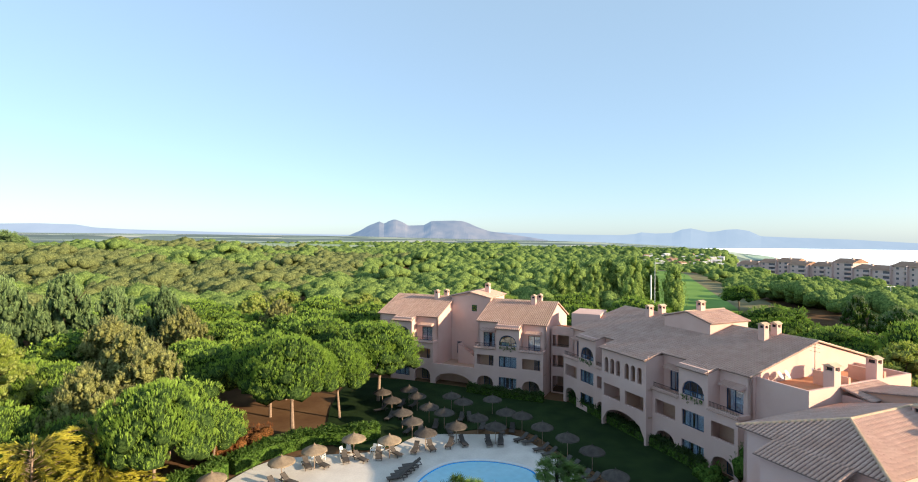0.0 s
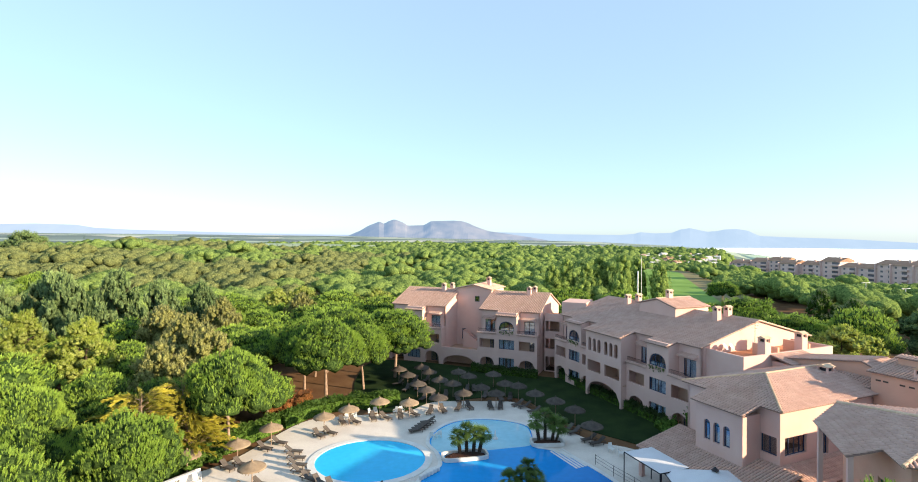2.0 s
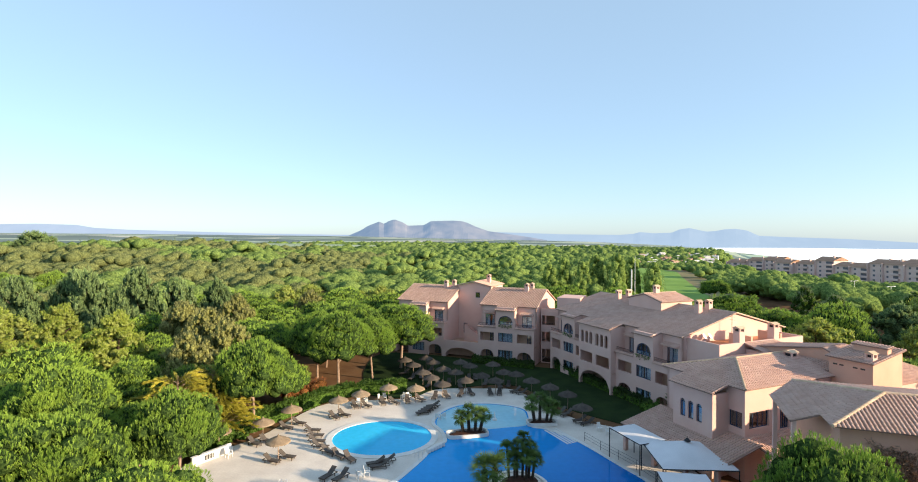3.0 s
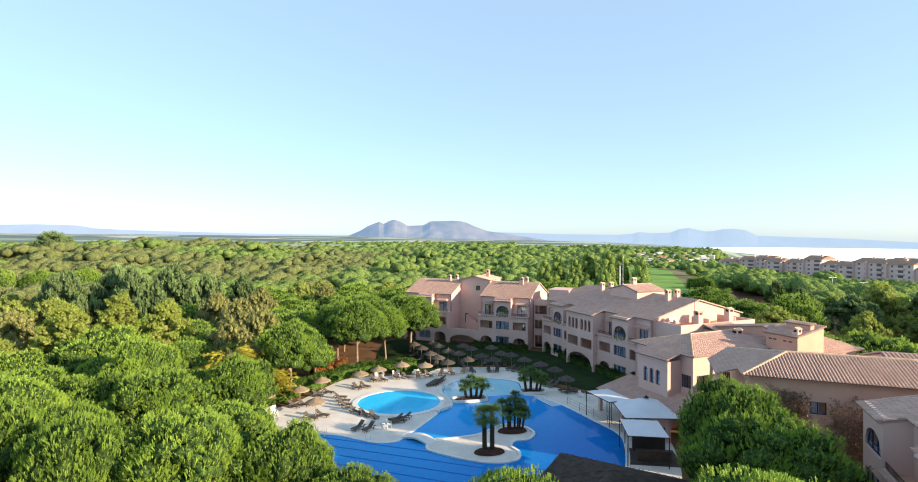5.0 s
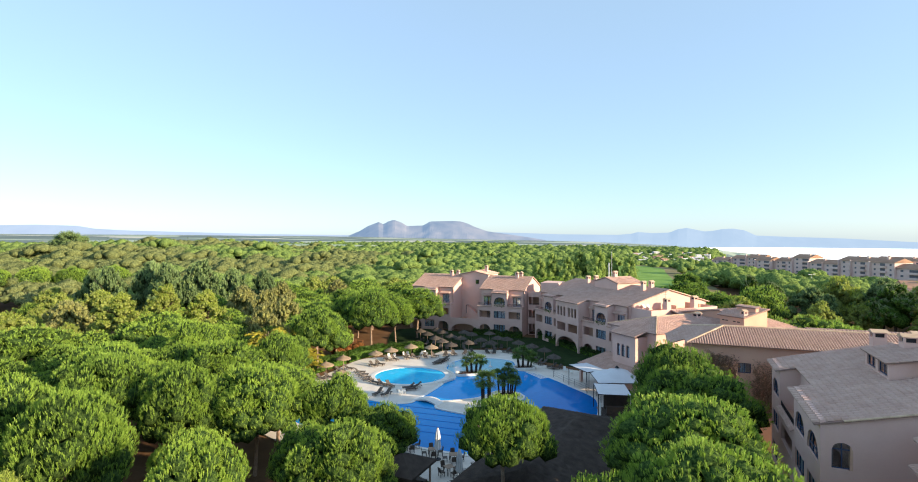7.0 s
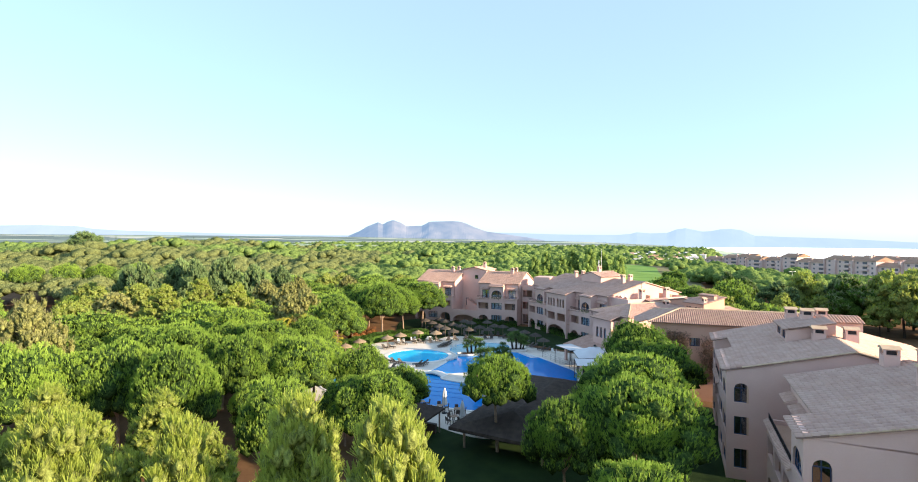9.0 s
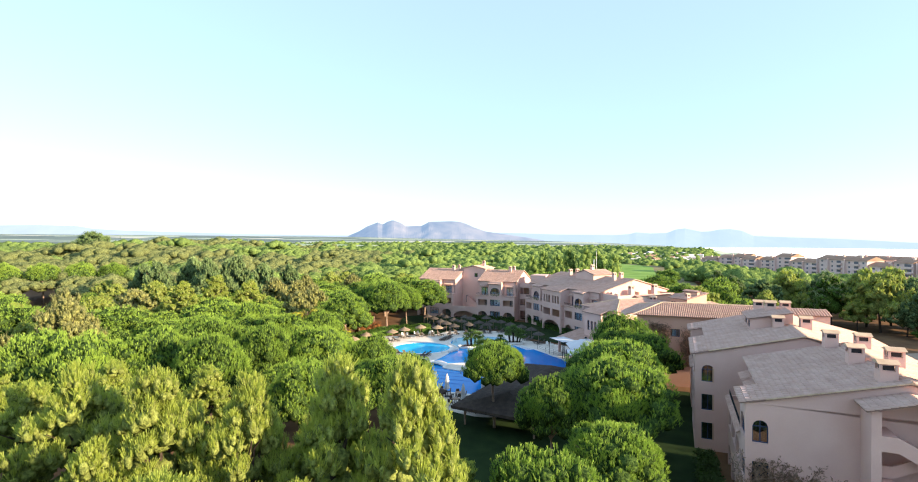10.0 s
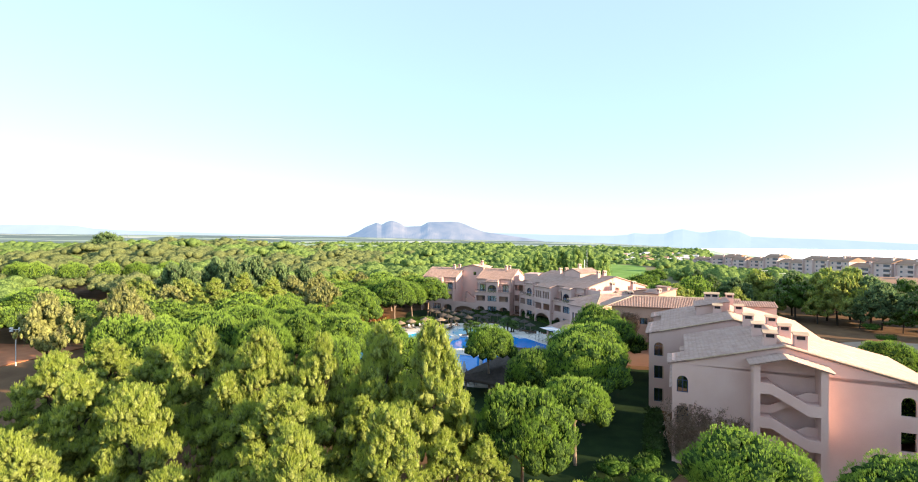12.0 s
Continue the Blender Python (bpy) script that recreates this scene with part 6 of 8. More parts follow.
canopy_tent(-2.0, 2.0, -2.4, 2.4, 3.1, -8, (17.6, 23.4), 0.12, "flat white canvas awning beside the pool")


def bar_counter():
    b = thing("pool_bar", pose(18.6, 23.8, 0, 0, 0, -8), "dark wooden pool bar under the awning", "bar")
    mb = Mesh()
    mb.box(-1.7, 1.7, -1.4, -1.0, 0, 1.05)
    mb.box(-1.7, 1.7, 1.2, 1.5, 0, 2.6)
    part("counter", mb, DARKWOOD, b)
    t = Mesh()
    t.box(-1.8, 1.8, -1.5, -0.9, 1.05, 1.1)
    part("worktop", t, DARKWOOD, b)
    # Dark floor boards added; the awning's shade is partly in their colour.
    for i in range(18):
        board = Mesh()
        board.box(-2.6 + i * 0.29, -2.33 + i * 0.29, -2.4, 1.8, 0.004, 0.04)
        part("floor_board", board, DARKWOOD, b)
    return b


bar_counter()


def pavilion():
    """The long thatched bar pavilion by the pool."""
    b = thing("thatched_pavilion", pose(7.0, 6.0, 0, 0, 0, 60), "long open pavilion with a dark thatched hip roof", "pavilion")
    L, Wd, z0, z1 = 11.8, 5.6, 2.4, 3.7
    r = L - Wd * 0.8
    V = [(-L, -Wd, z0), (L, -Wd, z0), (L, Wd, z0), (-L, Wd, z0), (-r, 0, z1), (r, 0, z1)]
    mb = Mesh()
    mb.add(V + [(x, y, z - 0.35) for x, y, z in V], [(0, 1, 5, 4), (1, 2, 5), (2, 3, 4, 5), (3, 0, 4), (6, 10, 11, 7), (7, 11, 8), (8, 11, 10, 9), (9, 10, 6), (0, 6, 7, 1), (1, 7, 8, 2), (2, 8, 9, 3), (3, 9, 6, 0)])
    rs = random.Random(8)
    for i in range(3600):
        s = rs.choice((-1, 1))
        if rs.random() < 0.8:
            u, t = rs.uniform(-1, 1), rs.random()
            y = s * Wd * (1 - t)
            x = u * (L + (r - L) * t)
            d = Vector((0, s * Wd, z0 - z1)).normalized()
            sd = Vector((1, 0, 0))
        else:
            u, t = rs.uniform(-1, 1), rs.random()
            x = s * (L + (r - L) * t)
            y = u * Wd * (1 - t)
            d = Vector((s * (L - r), 0, z0 - z1)).normalized()
            sd = Vector((0, 1, 0))
        p = Vector((x, y, z0 + (z1 - z0) * t + 0.05))
        e = p + d * rs.uniform(0.2, 0.42) + Vector((0, 0, 0.025)) + sd * rs.uniform(-0.04, 0.04)
        w = sd * 0.035
        mb.add([p - w, p + w, e + w, e - w], [(0, 1, 2, 3)])
    part("thatch", mb, THATCH_DARK, b, "dark weathered thatch roof")
    for x in (-10.5, -5.2, 0, 5.2, 10.5):
        for y in (-4.4, 4.4):
            p = Mesh()
            p.tube([(x, y, -0.1), (x, y, 2.6)], 0.14, 8)
            part("post", p, BARK, b)
    return b


pavilion()


def closed_parasol():
    b = thing("closed_parasol", pose(0, 0, 0), "tall white closed parasol", "parasol", "closed parasols")
    p = Mesh()
    p.tube([(0, 0, 0), (0, 0, 3.3)], 0.035, 8)
    p.tube([(0, 0, 0), (0, 0, 0.08)], 0.35, 12)
    part("pole", p, IRON, b)
    c = Mesh()
    n = 16
    prof = [(0.26, 1.1), (0.3, 1.25), (0.22, 1.9), (0.24, 2.2), (0.17, 2.8), (0.05, 3.25)]
    vs = [(r * (1 + 0.25 * (j % 2)) * math.cos(2 * math.pi * j / n), r * (1 + 0.25 * (j % 2)) * math.sin(2 * math.pi * j / n), z) for r, z in prof for j in range(n)]
    fs = [(i * n + j, i * n + (j + 1) % n, (i + 1) * n + (j + 1) % n, (i + 1) * n + j) for i in range(len(prof) - 1) for j in range(n)]
    c.add(vs, fs)
    part("canvas", c, CANVAS, b, "folded white canvas")
    return b


put_copies(closed_parasol(), [(-9.4, 13.3, 0), (-4.4, 9.7, 30), (-2.2, 4.6, 60), (0.6, 8.0, 10)])


def cafe_table():
    b = thing("cafe_table", pose(0, 0, 0), "square wooden terrace table", "table", "terrace tables")
    t = Mesh()
    t.box(-0.42, 0.42, -0.42, 0.42, 0.71, 0.75)
    part("tabletop", t, BARK, b)
    for x in (-0.36, 0.36):
        for y in (-0.36, 0.36):
            l = Mesh()
            l.box(x - 0.03, x + 0.03, y - 0.03, y + 0.03, 0, 0.71)
            part("leg", l, DARKWOOD, b)
    return b


def cafe_chair():
    b = thing("cafe_chair", pose(0, 0, 0), "dark wicker terrace chair", "chair", "terrace chairs")
    s = Mesh()
    s.box(-0.24, 0.24, -0.24, 0.24, 0.40, 0.46)
    part("seat", s, DARKWOOD, b)
    k = Mesh()
    k.prism([(-0.24, 0.20, 0.46), (0.24, 0.20, 0.46), (0.22, 0.28, 0.9), (-0.22, 0.28, 0.9)], (0, 0.04, 0))
    part("backrest", k, DARKWOOD, b)
    for x in (-0.21, 0.21):
        for y in (-0.21, 0.21):
            l = Mesh()
            l.box(x - 0.02, x + 0.02, y - 0.02, y + 0.02, 0, 0.40)
            part("leg", l, DARKWOOD, b)
    return b


TABLES = [(-7.5, 12.2, 20), (-5.0, 10.6, 10), (-3.2, 6.5, 35), (-2.8, 9.3, 5), (0.1, 7.2, 15), (-1.0, 3.6, 30)]
put_copies(cafe_table(), TABLES)
put_copies(cafe_chair(), [(x + 0.85 * math.cos(radians(t + 90 * k)), y + 0.85 * math.sin(radians(t + 90 * k)), t + 90 * k - 90) for x, y, t in TABLES for k in range(4)])


def footbridge():
    """The low arched bridge from the western terrace to the island."""
    mb = Mesh()
    a, b = Vector((-8.0, 29.3)), Vector((-4.6, 27.0))
    d = (b - a)
    s = Vector((-d.y, d.x)).normalized() * 0.8
    n = 10
    vs = []
    for i in range(n + 1):
        t = i / n
        p = a + d * t
        z = 0.08 + 0.42 * math.sin(math.pi * t)
        for side in (-1, 1):
            vs += [(p.x + side * s.x, p.y + side * s.y, z), (p.x + side * s.x, p.y + side * s.y, z - 0.2)]
    fs = []
    for i in range(n):
        o, q = i * 4, (i + 1) * 4
        fs += [(o, o + 2, q + 2, q), (o + 1, q + 1, q + 3, o + 3), (o, q, q + 1, o + 1), (o + 2, o + 3, q + 3, q + 2)]
    mb.add(vs, fs)
    return solid("footbridge", mb, COPING, "low white arched footbridge over the pool", "bridge")


footbridge()


def pool_steps():
    b = thing("pool_steps", pose(11.2, 42.2, 0, 0, 0, -65), "broad white steps down into the pool", "steps")
    for i in range(5):
        mb = Mesh()
        mb.box(-2.3, 2.3, -1.2 + i * 0.38, -0.95 + i * 0.38, -0.02, 0.02 + 0.006 * i)
        part("step", mb, COPING, b)
    return b


pool_steps()


def stepping_stones():
    """A short row of white blocks where the round pool meets the large one."""
    for i in range(6):
        mb = Mesh()
        mb.lathe([(0.0, 0.0), (0.24, 0.0), (0.26, 0.06), (0.24, 0.34), (0.2, 0.4), (0.0, 0.4)], 10)
        solid("pool_block", mb, COPING, "low white rounded block at the pool rim", "block", "pool blocks", m=pose(-4.5 + 0.30 * i, 37.2 + 0.36 * i, 0.05))


stepping_stones()


def pool_ladder(x, y, turn):
    b = thing("pool_ladder", pose(x, y, 0.05, 0, 0, turn), "curved steel handrails of a pool ladder", "pool ladder", "pool ladders")
    for side in (-0.28, 0.28):
        r = Mesh()
        r.tube([(side, -0.5, 0.0), (side, -0.5, 0.7), (side, -0.38, 0.88), (side, -0.1, 0.9), (side, 0.15, 0.7), (side, 0.2, -0.05)], 0.025, 6)
        part("handrail", r, WHITE, b)


pool_ladder(-5.6, 36.0, 40)
pool_ladder(-12.2, 28.4, 15)
pool_ladder(-17.5, 29.3, -5)


def fountain():
    b = thing("pool_fountain", pose(3.4, 47.2, 0.0), "small white fountain cone in the shallow pool", "fountain")
    c = Mesh()
    c.lathe([(0.0, 0.06), (0.34, 0.04), (0.3, 0.16), (0.14, 0.3), (0.08, 0.75), (0.04, 1.05), (0.0, 1.1)], 12)
    part("cone", c, WHITE, b)


fountain()


def low_wall():
    """The low white wall at the terrace's edge, with a grey grille."""
    b = thing("low_wall", pose(-28.4, 33.8, 0, 0, 0, 57), "low white plastered wall with a grey grille", "wall")
    w = Mesh()
    w.box(0, 3.9, -0.15, 0.15, -0.1, 0.85)
    part("wall", w, WHITE, b)
    c = Mesh()
    c.box(-0.05, 3.95, -0.2, 0.2, 0.85, 0.92)
    part("coping", c, COPING, b)
    for i in range(6):
        g = Mesh()
        g.box(1.3 + i * 0.17, 1.4 + i * 0.17, -0.19, -0.15, 0.2, 0.7)
        part("grille_bar", g, IRON, b)


low_wall()


def kiosk():
    """A small square kiosk with a dark pyramid roof by the cafe tables."""
    b = thing("kiosk", pose(-7.25, 2.45, 0, 0, 0, -25), "small open kiosk with a dark thatched pyramid roof", "kiosk")
    rf = Mesh()
    h = 2.25
    V = [(-h, -h, 2.75), (h, -h, 2.75), (h, h, 2.75), (-h, h, 2.75), (0, 0, 3.7)]
    rf.add(V + [(x, y, z - 0.22) for x, y, z in V], [(0, 1, 4), (1, 2, 4), (2, 3, 4), (3, 0, 4), (5, 9, 6), (6, 9, 7), (7, 9, 8), (8, 9, 5), (0, 5, 6, 1), (1, 6, 7, 2), (2, 7, 8, 3), (3, 8, 5, 0)])
    part("roof", rf, THATCH_DARK, b, "dark weathered thatch roof")
    for x in (-1.8, 1.8):
        for y in (-1.8, 1.8):
            p = Mesh()
            p.tube([(x, y, 0), (x, y, 2.75)], 0.1, 8)
            part("post", p, BARK, b)
    c = Mesh()
    c.box(-1.6, 1.6, 1.1, 1.6, 0, 1.05)
    part("counter", c, DARKWOOD, b)


kiosk()


# ---------------------------------------------------------------- trees
def ico(sub=1):
    bm = bmesh.new()
    bmesh.ops.create_icosphere(bm, subdivisions=sub, radius=1.0)
    V = np.array([v.co[:] for v in bm.verts])
    F = np.array([[v.index for v in f.verts] for f in bm.faces])
    bm.free()
    return V, F


ICO1, ICO2 = ico(1), ico(2)


def tufts(P, D, size, blades, rs, up, spread=0.20, wide=0.06, face=1.2):
    """Brushes of needles: blades that widen from one shared root, so that a brush keeps one tint. Arrays of vertices and triangles."""
    m = len(P)
    d = rs.normal(size=(m, blades, 3)) * spread + D[:, None, :] * 0.6
    d[..., 2] += up
    d /= np.linalg.norm(d, axis=2, keepdims=True)
    L = size * rs.uniform(0.65, 1.3, size=(m, 1, 1)) * rs.uniform(0.8, 1.15, size=(m, blades, 1))
    s = np.cross(d, D[:, None, :] * face + rs.normal(size=(m, blades, 3)) * 0.55)
    s /= np.linalg.norm(s, axis=2, keepdims=True) + 1e-9
    w = size * wide
    tip = P[:, None, :] + d * L
    V = np.concatenate([P, (tip - s * w).reshape(-1, 3), (tip + s * w).reshape(-1, 3)])
    k = m * blades
    F = np.stack([np.repeat(np.arange(m), blades), m + np.arange(k), m + k + np.arange(k)], 1)
    return V, F


def crown_arrays(lobes, size, per, blades, rs, up=0.8, core=0.85, bottom=-0.35, spread=0.2, wide=0.06, face=1.2):
    """A crown of many small clumps. lobes: rows of (x, y, z, radius, flatness). Brushes of needles stand on the outer side of each
    lobe; a lumpy core inside each lobe closes the view through."""
    V, F, n = [], [], 0
    L = np.array([l[:3] for l in lobes])
    R = np.array([[l[3], l[3], l[3] * l[4]] for l in lobes])
    for i, (x, y, z, r, fl) in enumerate(lobes):
        v = ICO1[0] * (1 + 0.12 * rs.normal(size=(len(ICO1[0]), 1))) * R[i] * core + L[i]
        V.append(v)
        F.append(ICO1[1] + n)
        n += len(v)
    T, B = [], []
    for i, (x, y, z, r, fl) in enumerate(lobes):
        k = int(per * r * r)
        d = rs.normal(size=(k, 3))
        d[:, 2] = d[:, 2] * 0.8 + 0.3
        d /= np.linalg.norm(d, axis=1, keepdims=True)
        d = d[d[:, 2] > bottom]
        p = d * R[i] * rs.uniform(0.82, 0.98, size=(len(d), 1)) + L[i]
        keep = np.ones(len(d), bool)
        for j in range(len(lobes)):
            if j != i:
                keep &= (((p - L[j]) / R[j]) ** 2).sum(1) > 0.7
        T.append(p[keep])
        B.append(d[keep])
    v, f = tufts(np.concatenate(T), np.concatenate(B), size, blades, rs, up, spread, wide, face)
    V.append(v)
    F.append(f + n)
    return np.concatenate(V), np.concatenate(F), len(lobes) * len(ICO1[1])


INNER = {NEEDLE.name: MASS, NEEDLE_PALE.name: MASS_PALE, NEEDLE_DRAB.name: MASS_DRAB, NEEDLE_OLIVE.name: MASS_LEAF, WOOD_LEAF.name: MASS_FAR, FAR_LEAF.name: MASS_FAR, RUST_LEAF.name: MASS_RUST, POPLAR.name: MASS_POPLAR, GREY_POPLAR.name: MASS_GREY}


def crown_mesh(name, mat, lobes, size, per, blades, rs, up=0.8, core=0.85, spread=0.2, wide=0.06, face=1.2):
    v, f, inner = crown_arrays(lobes, size, per, blades, rs, up, core, -0.35, spread, wide, face)
    me = mesh_from_arrays(name, v, f, mat)
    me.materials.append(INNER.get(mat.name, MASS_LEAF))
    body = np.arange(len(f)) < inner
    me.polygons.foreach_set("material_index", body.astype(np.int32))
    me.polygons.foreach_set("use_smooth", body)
    return me


def puff_crown(name, mat, lobes, puffs, size, per, blades, rs, up=0.8, body=0.55, spread=0.3, wide=0.07, face=0.8):
    """A crown of small brushes of needles, gathered in puffs over boughs darkened as shade. lobes and puffs: rows of
    (x, y, z, radius, flatness).
    """
    V, F, n = [], [], 0
    for k, (x, y, z, r, fl) in enumerate(list(lobes) + list(puffs)):
        core = 0.88 if k < len(lobes) else body
        v = ICO1[0] * (1 + 0.14 * rs.normal(size=(len(ICO1[0]), 1))) * np.array([r, r, r * fl]) * core + np.array([x, y, z])
        V.append(v)
        F.append(ICO1[1] + n)
        n += len(v)
    P = np.array([p[:3] for p in puffs])
    R = np.array([[p[3], p[3], p[3] * p[4]] for p in puffs])
    d = rs.normal(size=(len(P), per, 3))
    d[..., 2] = d[..., 2] * 0.9 + 0.35
    d /= np.linalg.norm(d, axis=2, keepdims=True)
    v, f = tufts((P[:, None] + d * R[:, None] * 0.35).reshape(-1, 3), d.reshape(-1, 3), size, blades, rs, up, spread, wide, face)
    V.append(v)
    F.append(f + n)
    F = np.concatenate(F)
    me = mesh_from_arrays(name, np.concatenate(V), F, mat)
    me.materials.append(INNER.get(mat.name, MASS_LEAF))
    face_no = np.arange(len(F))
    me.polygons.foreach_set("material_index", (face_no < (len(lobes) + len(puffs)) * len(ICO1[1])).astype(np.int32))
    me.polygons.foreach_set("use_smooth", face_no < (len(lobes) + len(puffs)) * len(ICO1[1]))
    return me


def dome_lobes(rs, R, H, z0, count, lobe, bottom=-0.32):
    """Lobes over a flattened dome, with an uneven outline."""
    out = []
    sx, sy = rs.uniform(0.85, 1.12), rs.uniform(0.85, 1.12)
    for i in range(count):
        t = (i + 0.5) / count
        el = math.asin(bottom + (1 - bottom) * t)
        a = i * 2.39996 + rs.uniform(-0.3, 0.3)
        q = rs.uniform(0.72, 1.05)
        out.append((sx * R * 0.82 * math.cos(el) * math.cos(a) * q, sy * R * 0.82 * math.cos(el) * math.sin(a) * q, z0 + H * math.sin(el) * q * (1.0 if el > 0 else 0.55) - lobe * 0.45, lobe * rs.uniform(0.75, 1.25), rs.uniform(0.7, 0.95)))
    for i in range(max(3, count // 6)):
        a = i * 2.1
        out.append((0.35 * R * math.cos(a), 0.35 * R * math.sin(a), z0 + H * 0.25, R * 0.46, 0.75))
    return out


def trunk_mesh(name, h, r, R, rs, limbs=5, mat=None):
    mb = Mesh()
    bend = rs.uniform(-0.5, 0.5, size=2)
    mid = (bend[0] * 0.5, bend[1] * 0.5, h * 0.5)
    top = (bend[0], bend[1], h)
    mb.tube([(0, 0, -0.3), mid, top], [r * 0.95, r * 0.75, r * 0.6], 8)
    for i in range(limbs):
        a = 2 * math.pi * i / limbs + rs.uniform(-0.4, 0.4)
        q = R * rs.uniform(0.45, 0.75)
        mb.tube([(bend[0] * 0.8, bend[1] * 0.8, h * rs.uniform(0.7, 0.95)), (q * 0.5 * math.cos(a), q * 0.5 * math.sin(a), h * 1.12), (q * math.cos(a), q * math.sin(a), h * 1.12 + q * 0.4)], [r * 0.6, r * 0.4, r * 0.15], 6)
    return mb.data(name, mat or BARK)


# stone pines are built for a crown radius of 5 m and a top at 10 m, then scaled
STONE, STONE_MID, ALEPPO, ALEPPO_MID, DRAB_MID, OLIVE_MID, UMBRELLA, STONE_NEAR = [], [], [], [], [], [], [], []
for i in range(4):
    rs = np.random.RandomState(10 + i)
    lob = dome_lobes(rs, 5.0, 4.1, 5.9, 92, 0.98, -0.24)
    STONE.append((crown_mesh("stone_pine_crown", NEEDLE, lob, 0.36, 85, 6, rs, 1.15, 0.87, 0.20, 0.05, 1.0), trunk_mesh("stone_pine_trunk", 5.0, 0.21, 5.0, rs)))
for i in range(2):
    rs = np.random.RandomState(90 + i)
    lob = dome_lobes(rs, 5.0, 2.8, 7.1, 70, 1.0, -0.16)
    UMBRELLA.append((crown_mesh("stone_pine_crown", NEEDLE, lob, 0.36, 85, 6, rs, 1.15, 0.86, 0.20, 0.05, 1.0), trunk_mesh("stone_pine_trunk", 6.5, 0.24, 5.0, rs, 7)))
for i in range(4):
    rs = np.random.RandomState(30 + i)
    lob = dome_lobes(rs, 5.0, 4.1, 5.8, 48, 1.25, -0.26)
    STONE_MID.append((crown_mesh("stone_pine_crown", NEEDLE, lob, 0.52, 42, 3, rs, 1.0, 0.89, 0.25, 0.08, 1.0), trunk_mesh("stone_pine_trunk", 5.0, 0.22, 5.0, rs, 3)))
for i in range(4):
    rs = np.random.RandomState(130 + i)
    lob = dome_lobes(rs, 5.0, 4.1, 5.8, 66, 1.15, -0.24)
    STONE_NEAR.append((crown_mesh("stone_pine_crown", NEEDLE, lob, 0.42, 60, 5, rs, 1.1, 0.87, 0.22, 0.055, 1.0), trunk_mesh("stone_pine_trunk", 5.0, 0.22, 5.0, rs, 4)))


PLUME_R, PLUME_TOP = 3.5, 13.5


def plume_lobes(rs, boughs, R=PLUME_R, low=5.2, high=12.4, plumes=9, scale=1.0):
    """An upright open crown: boughs at many heights, each a cluster of small plumes, with gaps between. Gives the boughs and the plumes."""
    inner, out = [], []
    for i in range(boughs):
        t = (i + 0.5) / boughs
        a = i * 2.39996 + rs.uniform(-0.5, 0.5)
        q = R * 0.86 * min(1.0, (1.03 - t) * 1.5) ** 0.8 * rs.uniform(0.6, 1.0)
        x, y, z = q * math.cos(a), q * math.sin(a), low + (high - low) * t + rs.uniform(-0.3, 0.3)
        size = rs.uniform(0.65, 1.1) * (1.0 - 0.3 * t) * scale
        inner.append((x * 0.84, y * 0.84, z - 0.3 * scale, size * 0.7, 0.85))
        for j in range(plumes):
            b = j * 2.4 + i
            u = size * rs.uniform(0.3, 1.0)
            out.append((x + u * math.cos(b), y + u * math.sin(b), z + size * rs.uniform(-0.25, 0.75) - 0.35 * u, rs.uniform(0.24, 0.42) * scale, rs.uniform(1.2, 1.9)))
    for k in range(5):
        z, r = low + 0.4 + (high - low) * 0.19 * k, R * (0.44 - 0.045 * k)
        for j in range(2):
            a = z * 1.7 + 3.1 * j
            inner.append((0.4 * r * math.cos(a), 0.4 * r * math.sin(a), z, r * 0.62, 1.1))
    return inner, out


for i in range(6):
    rs = np.random.RandomState(50 + i)
    boughs_, plumes_ = plume_lobes(rs, 36)
    ALEPPO.append((puff_crown("aleppo_pine_crown", NEEDLE_PALE, boughs_, plumes_, 0.44, 14, 4, rs, 1.15, 0.62, 0.2, 0.036, 0.5), trunk_mesh("aleppo_pine_trunk", 8.5, 0.2, 2.4, rs, 6, PALM_BARK)))
GREY_MID = []
for i in range(3):
    rs = np.random.RandomState(70 + i)
    boughs_, plumes_ = plume_lobes(rs, 26, 5.0, 3.4, 9.2, 8, 1.3)
    for kinds, mat in ((ALEPPO_MID, NEEDLE_PALE), (OLIVE_MID, NEEDLE_OLIVE), (DRAB_MID, NEEDLE_DRAB), (GREY_MID, GREY_POPLAR)):
        kinds.append((puff_crown("pine_crown", mat, boughs_, plumes_, 0.54, 5, 3, rs, 0.7, 0.7, 0.3, 0.08, 0.6), trunk_mesh("pine_trunk", 6.2, 0.2, 4.0, rs, 4, PALM_BARK)))


def tree(kinds, pick, x, y, r, top, label, category="pine tree", group="pines", name="pine_tree", turn=None):
    base_r, base_top = (PLUME_R, PLUME_TOP) if kinds is ALEPPO else (5.0, 10.0)
    crown, trunk = kinds[pick % len(kinds)]
    z = far_rise(x, y)
    b = thing(name, pose(x, y, z, 0, 0, turn if turn is not None else (x * 37 + y * 91) % 360) @ Matrix.Diagonal((r / base_r, r / base_r, (top - z) / base_top, 1)), label, category, group)
    part("trunk", trunk, None, b)
    part("crown", crown, None, b)
    return b


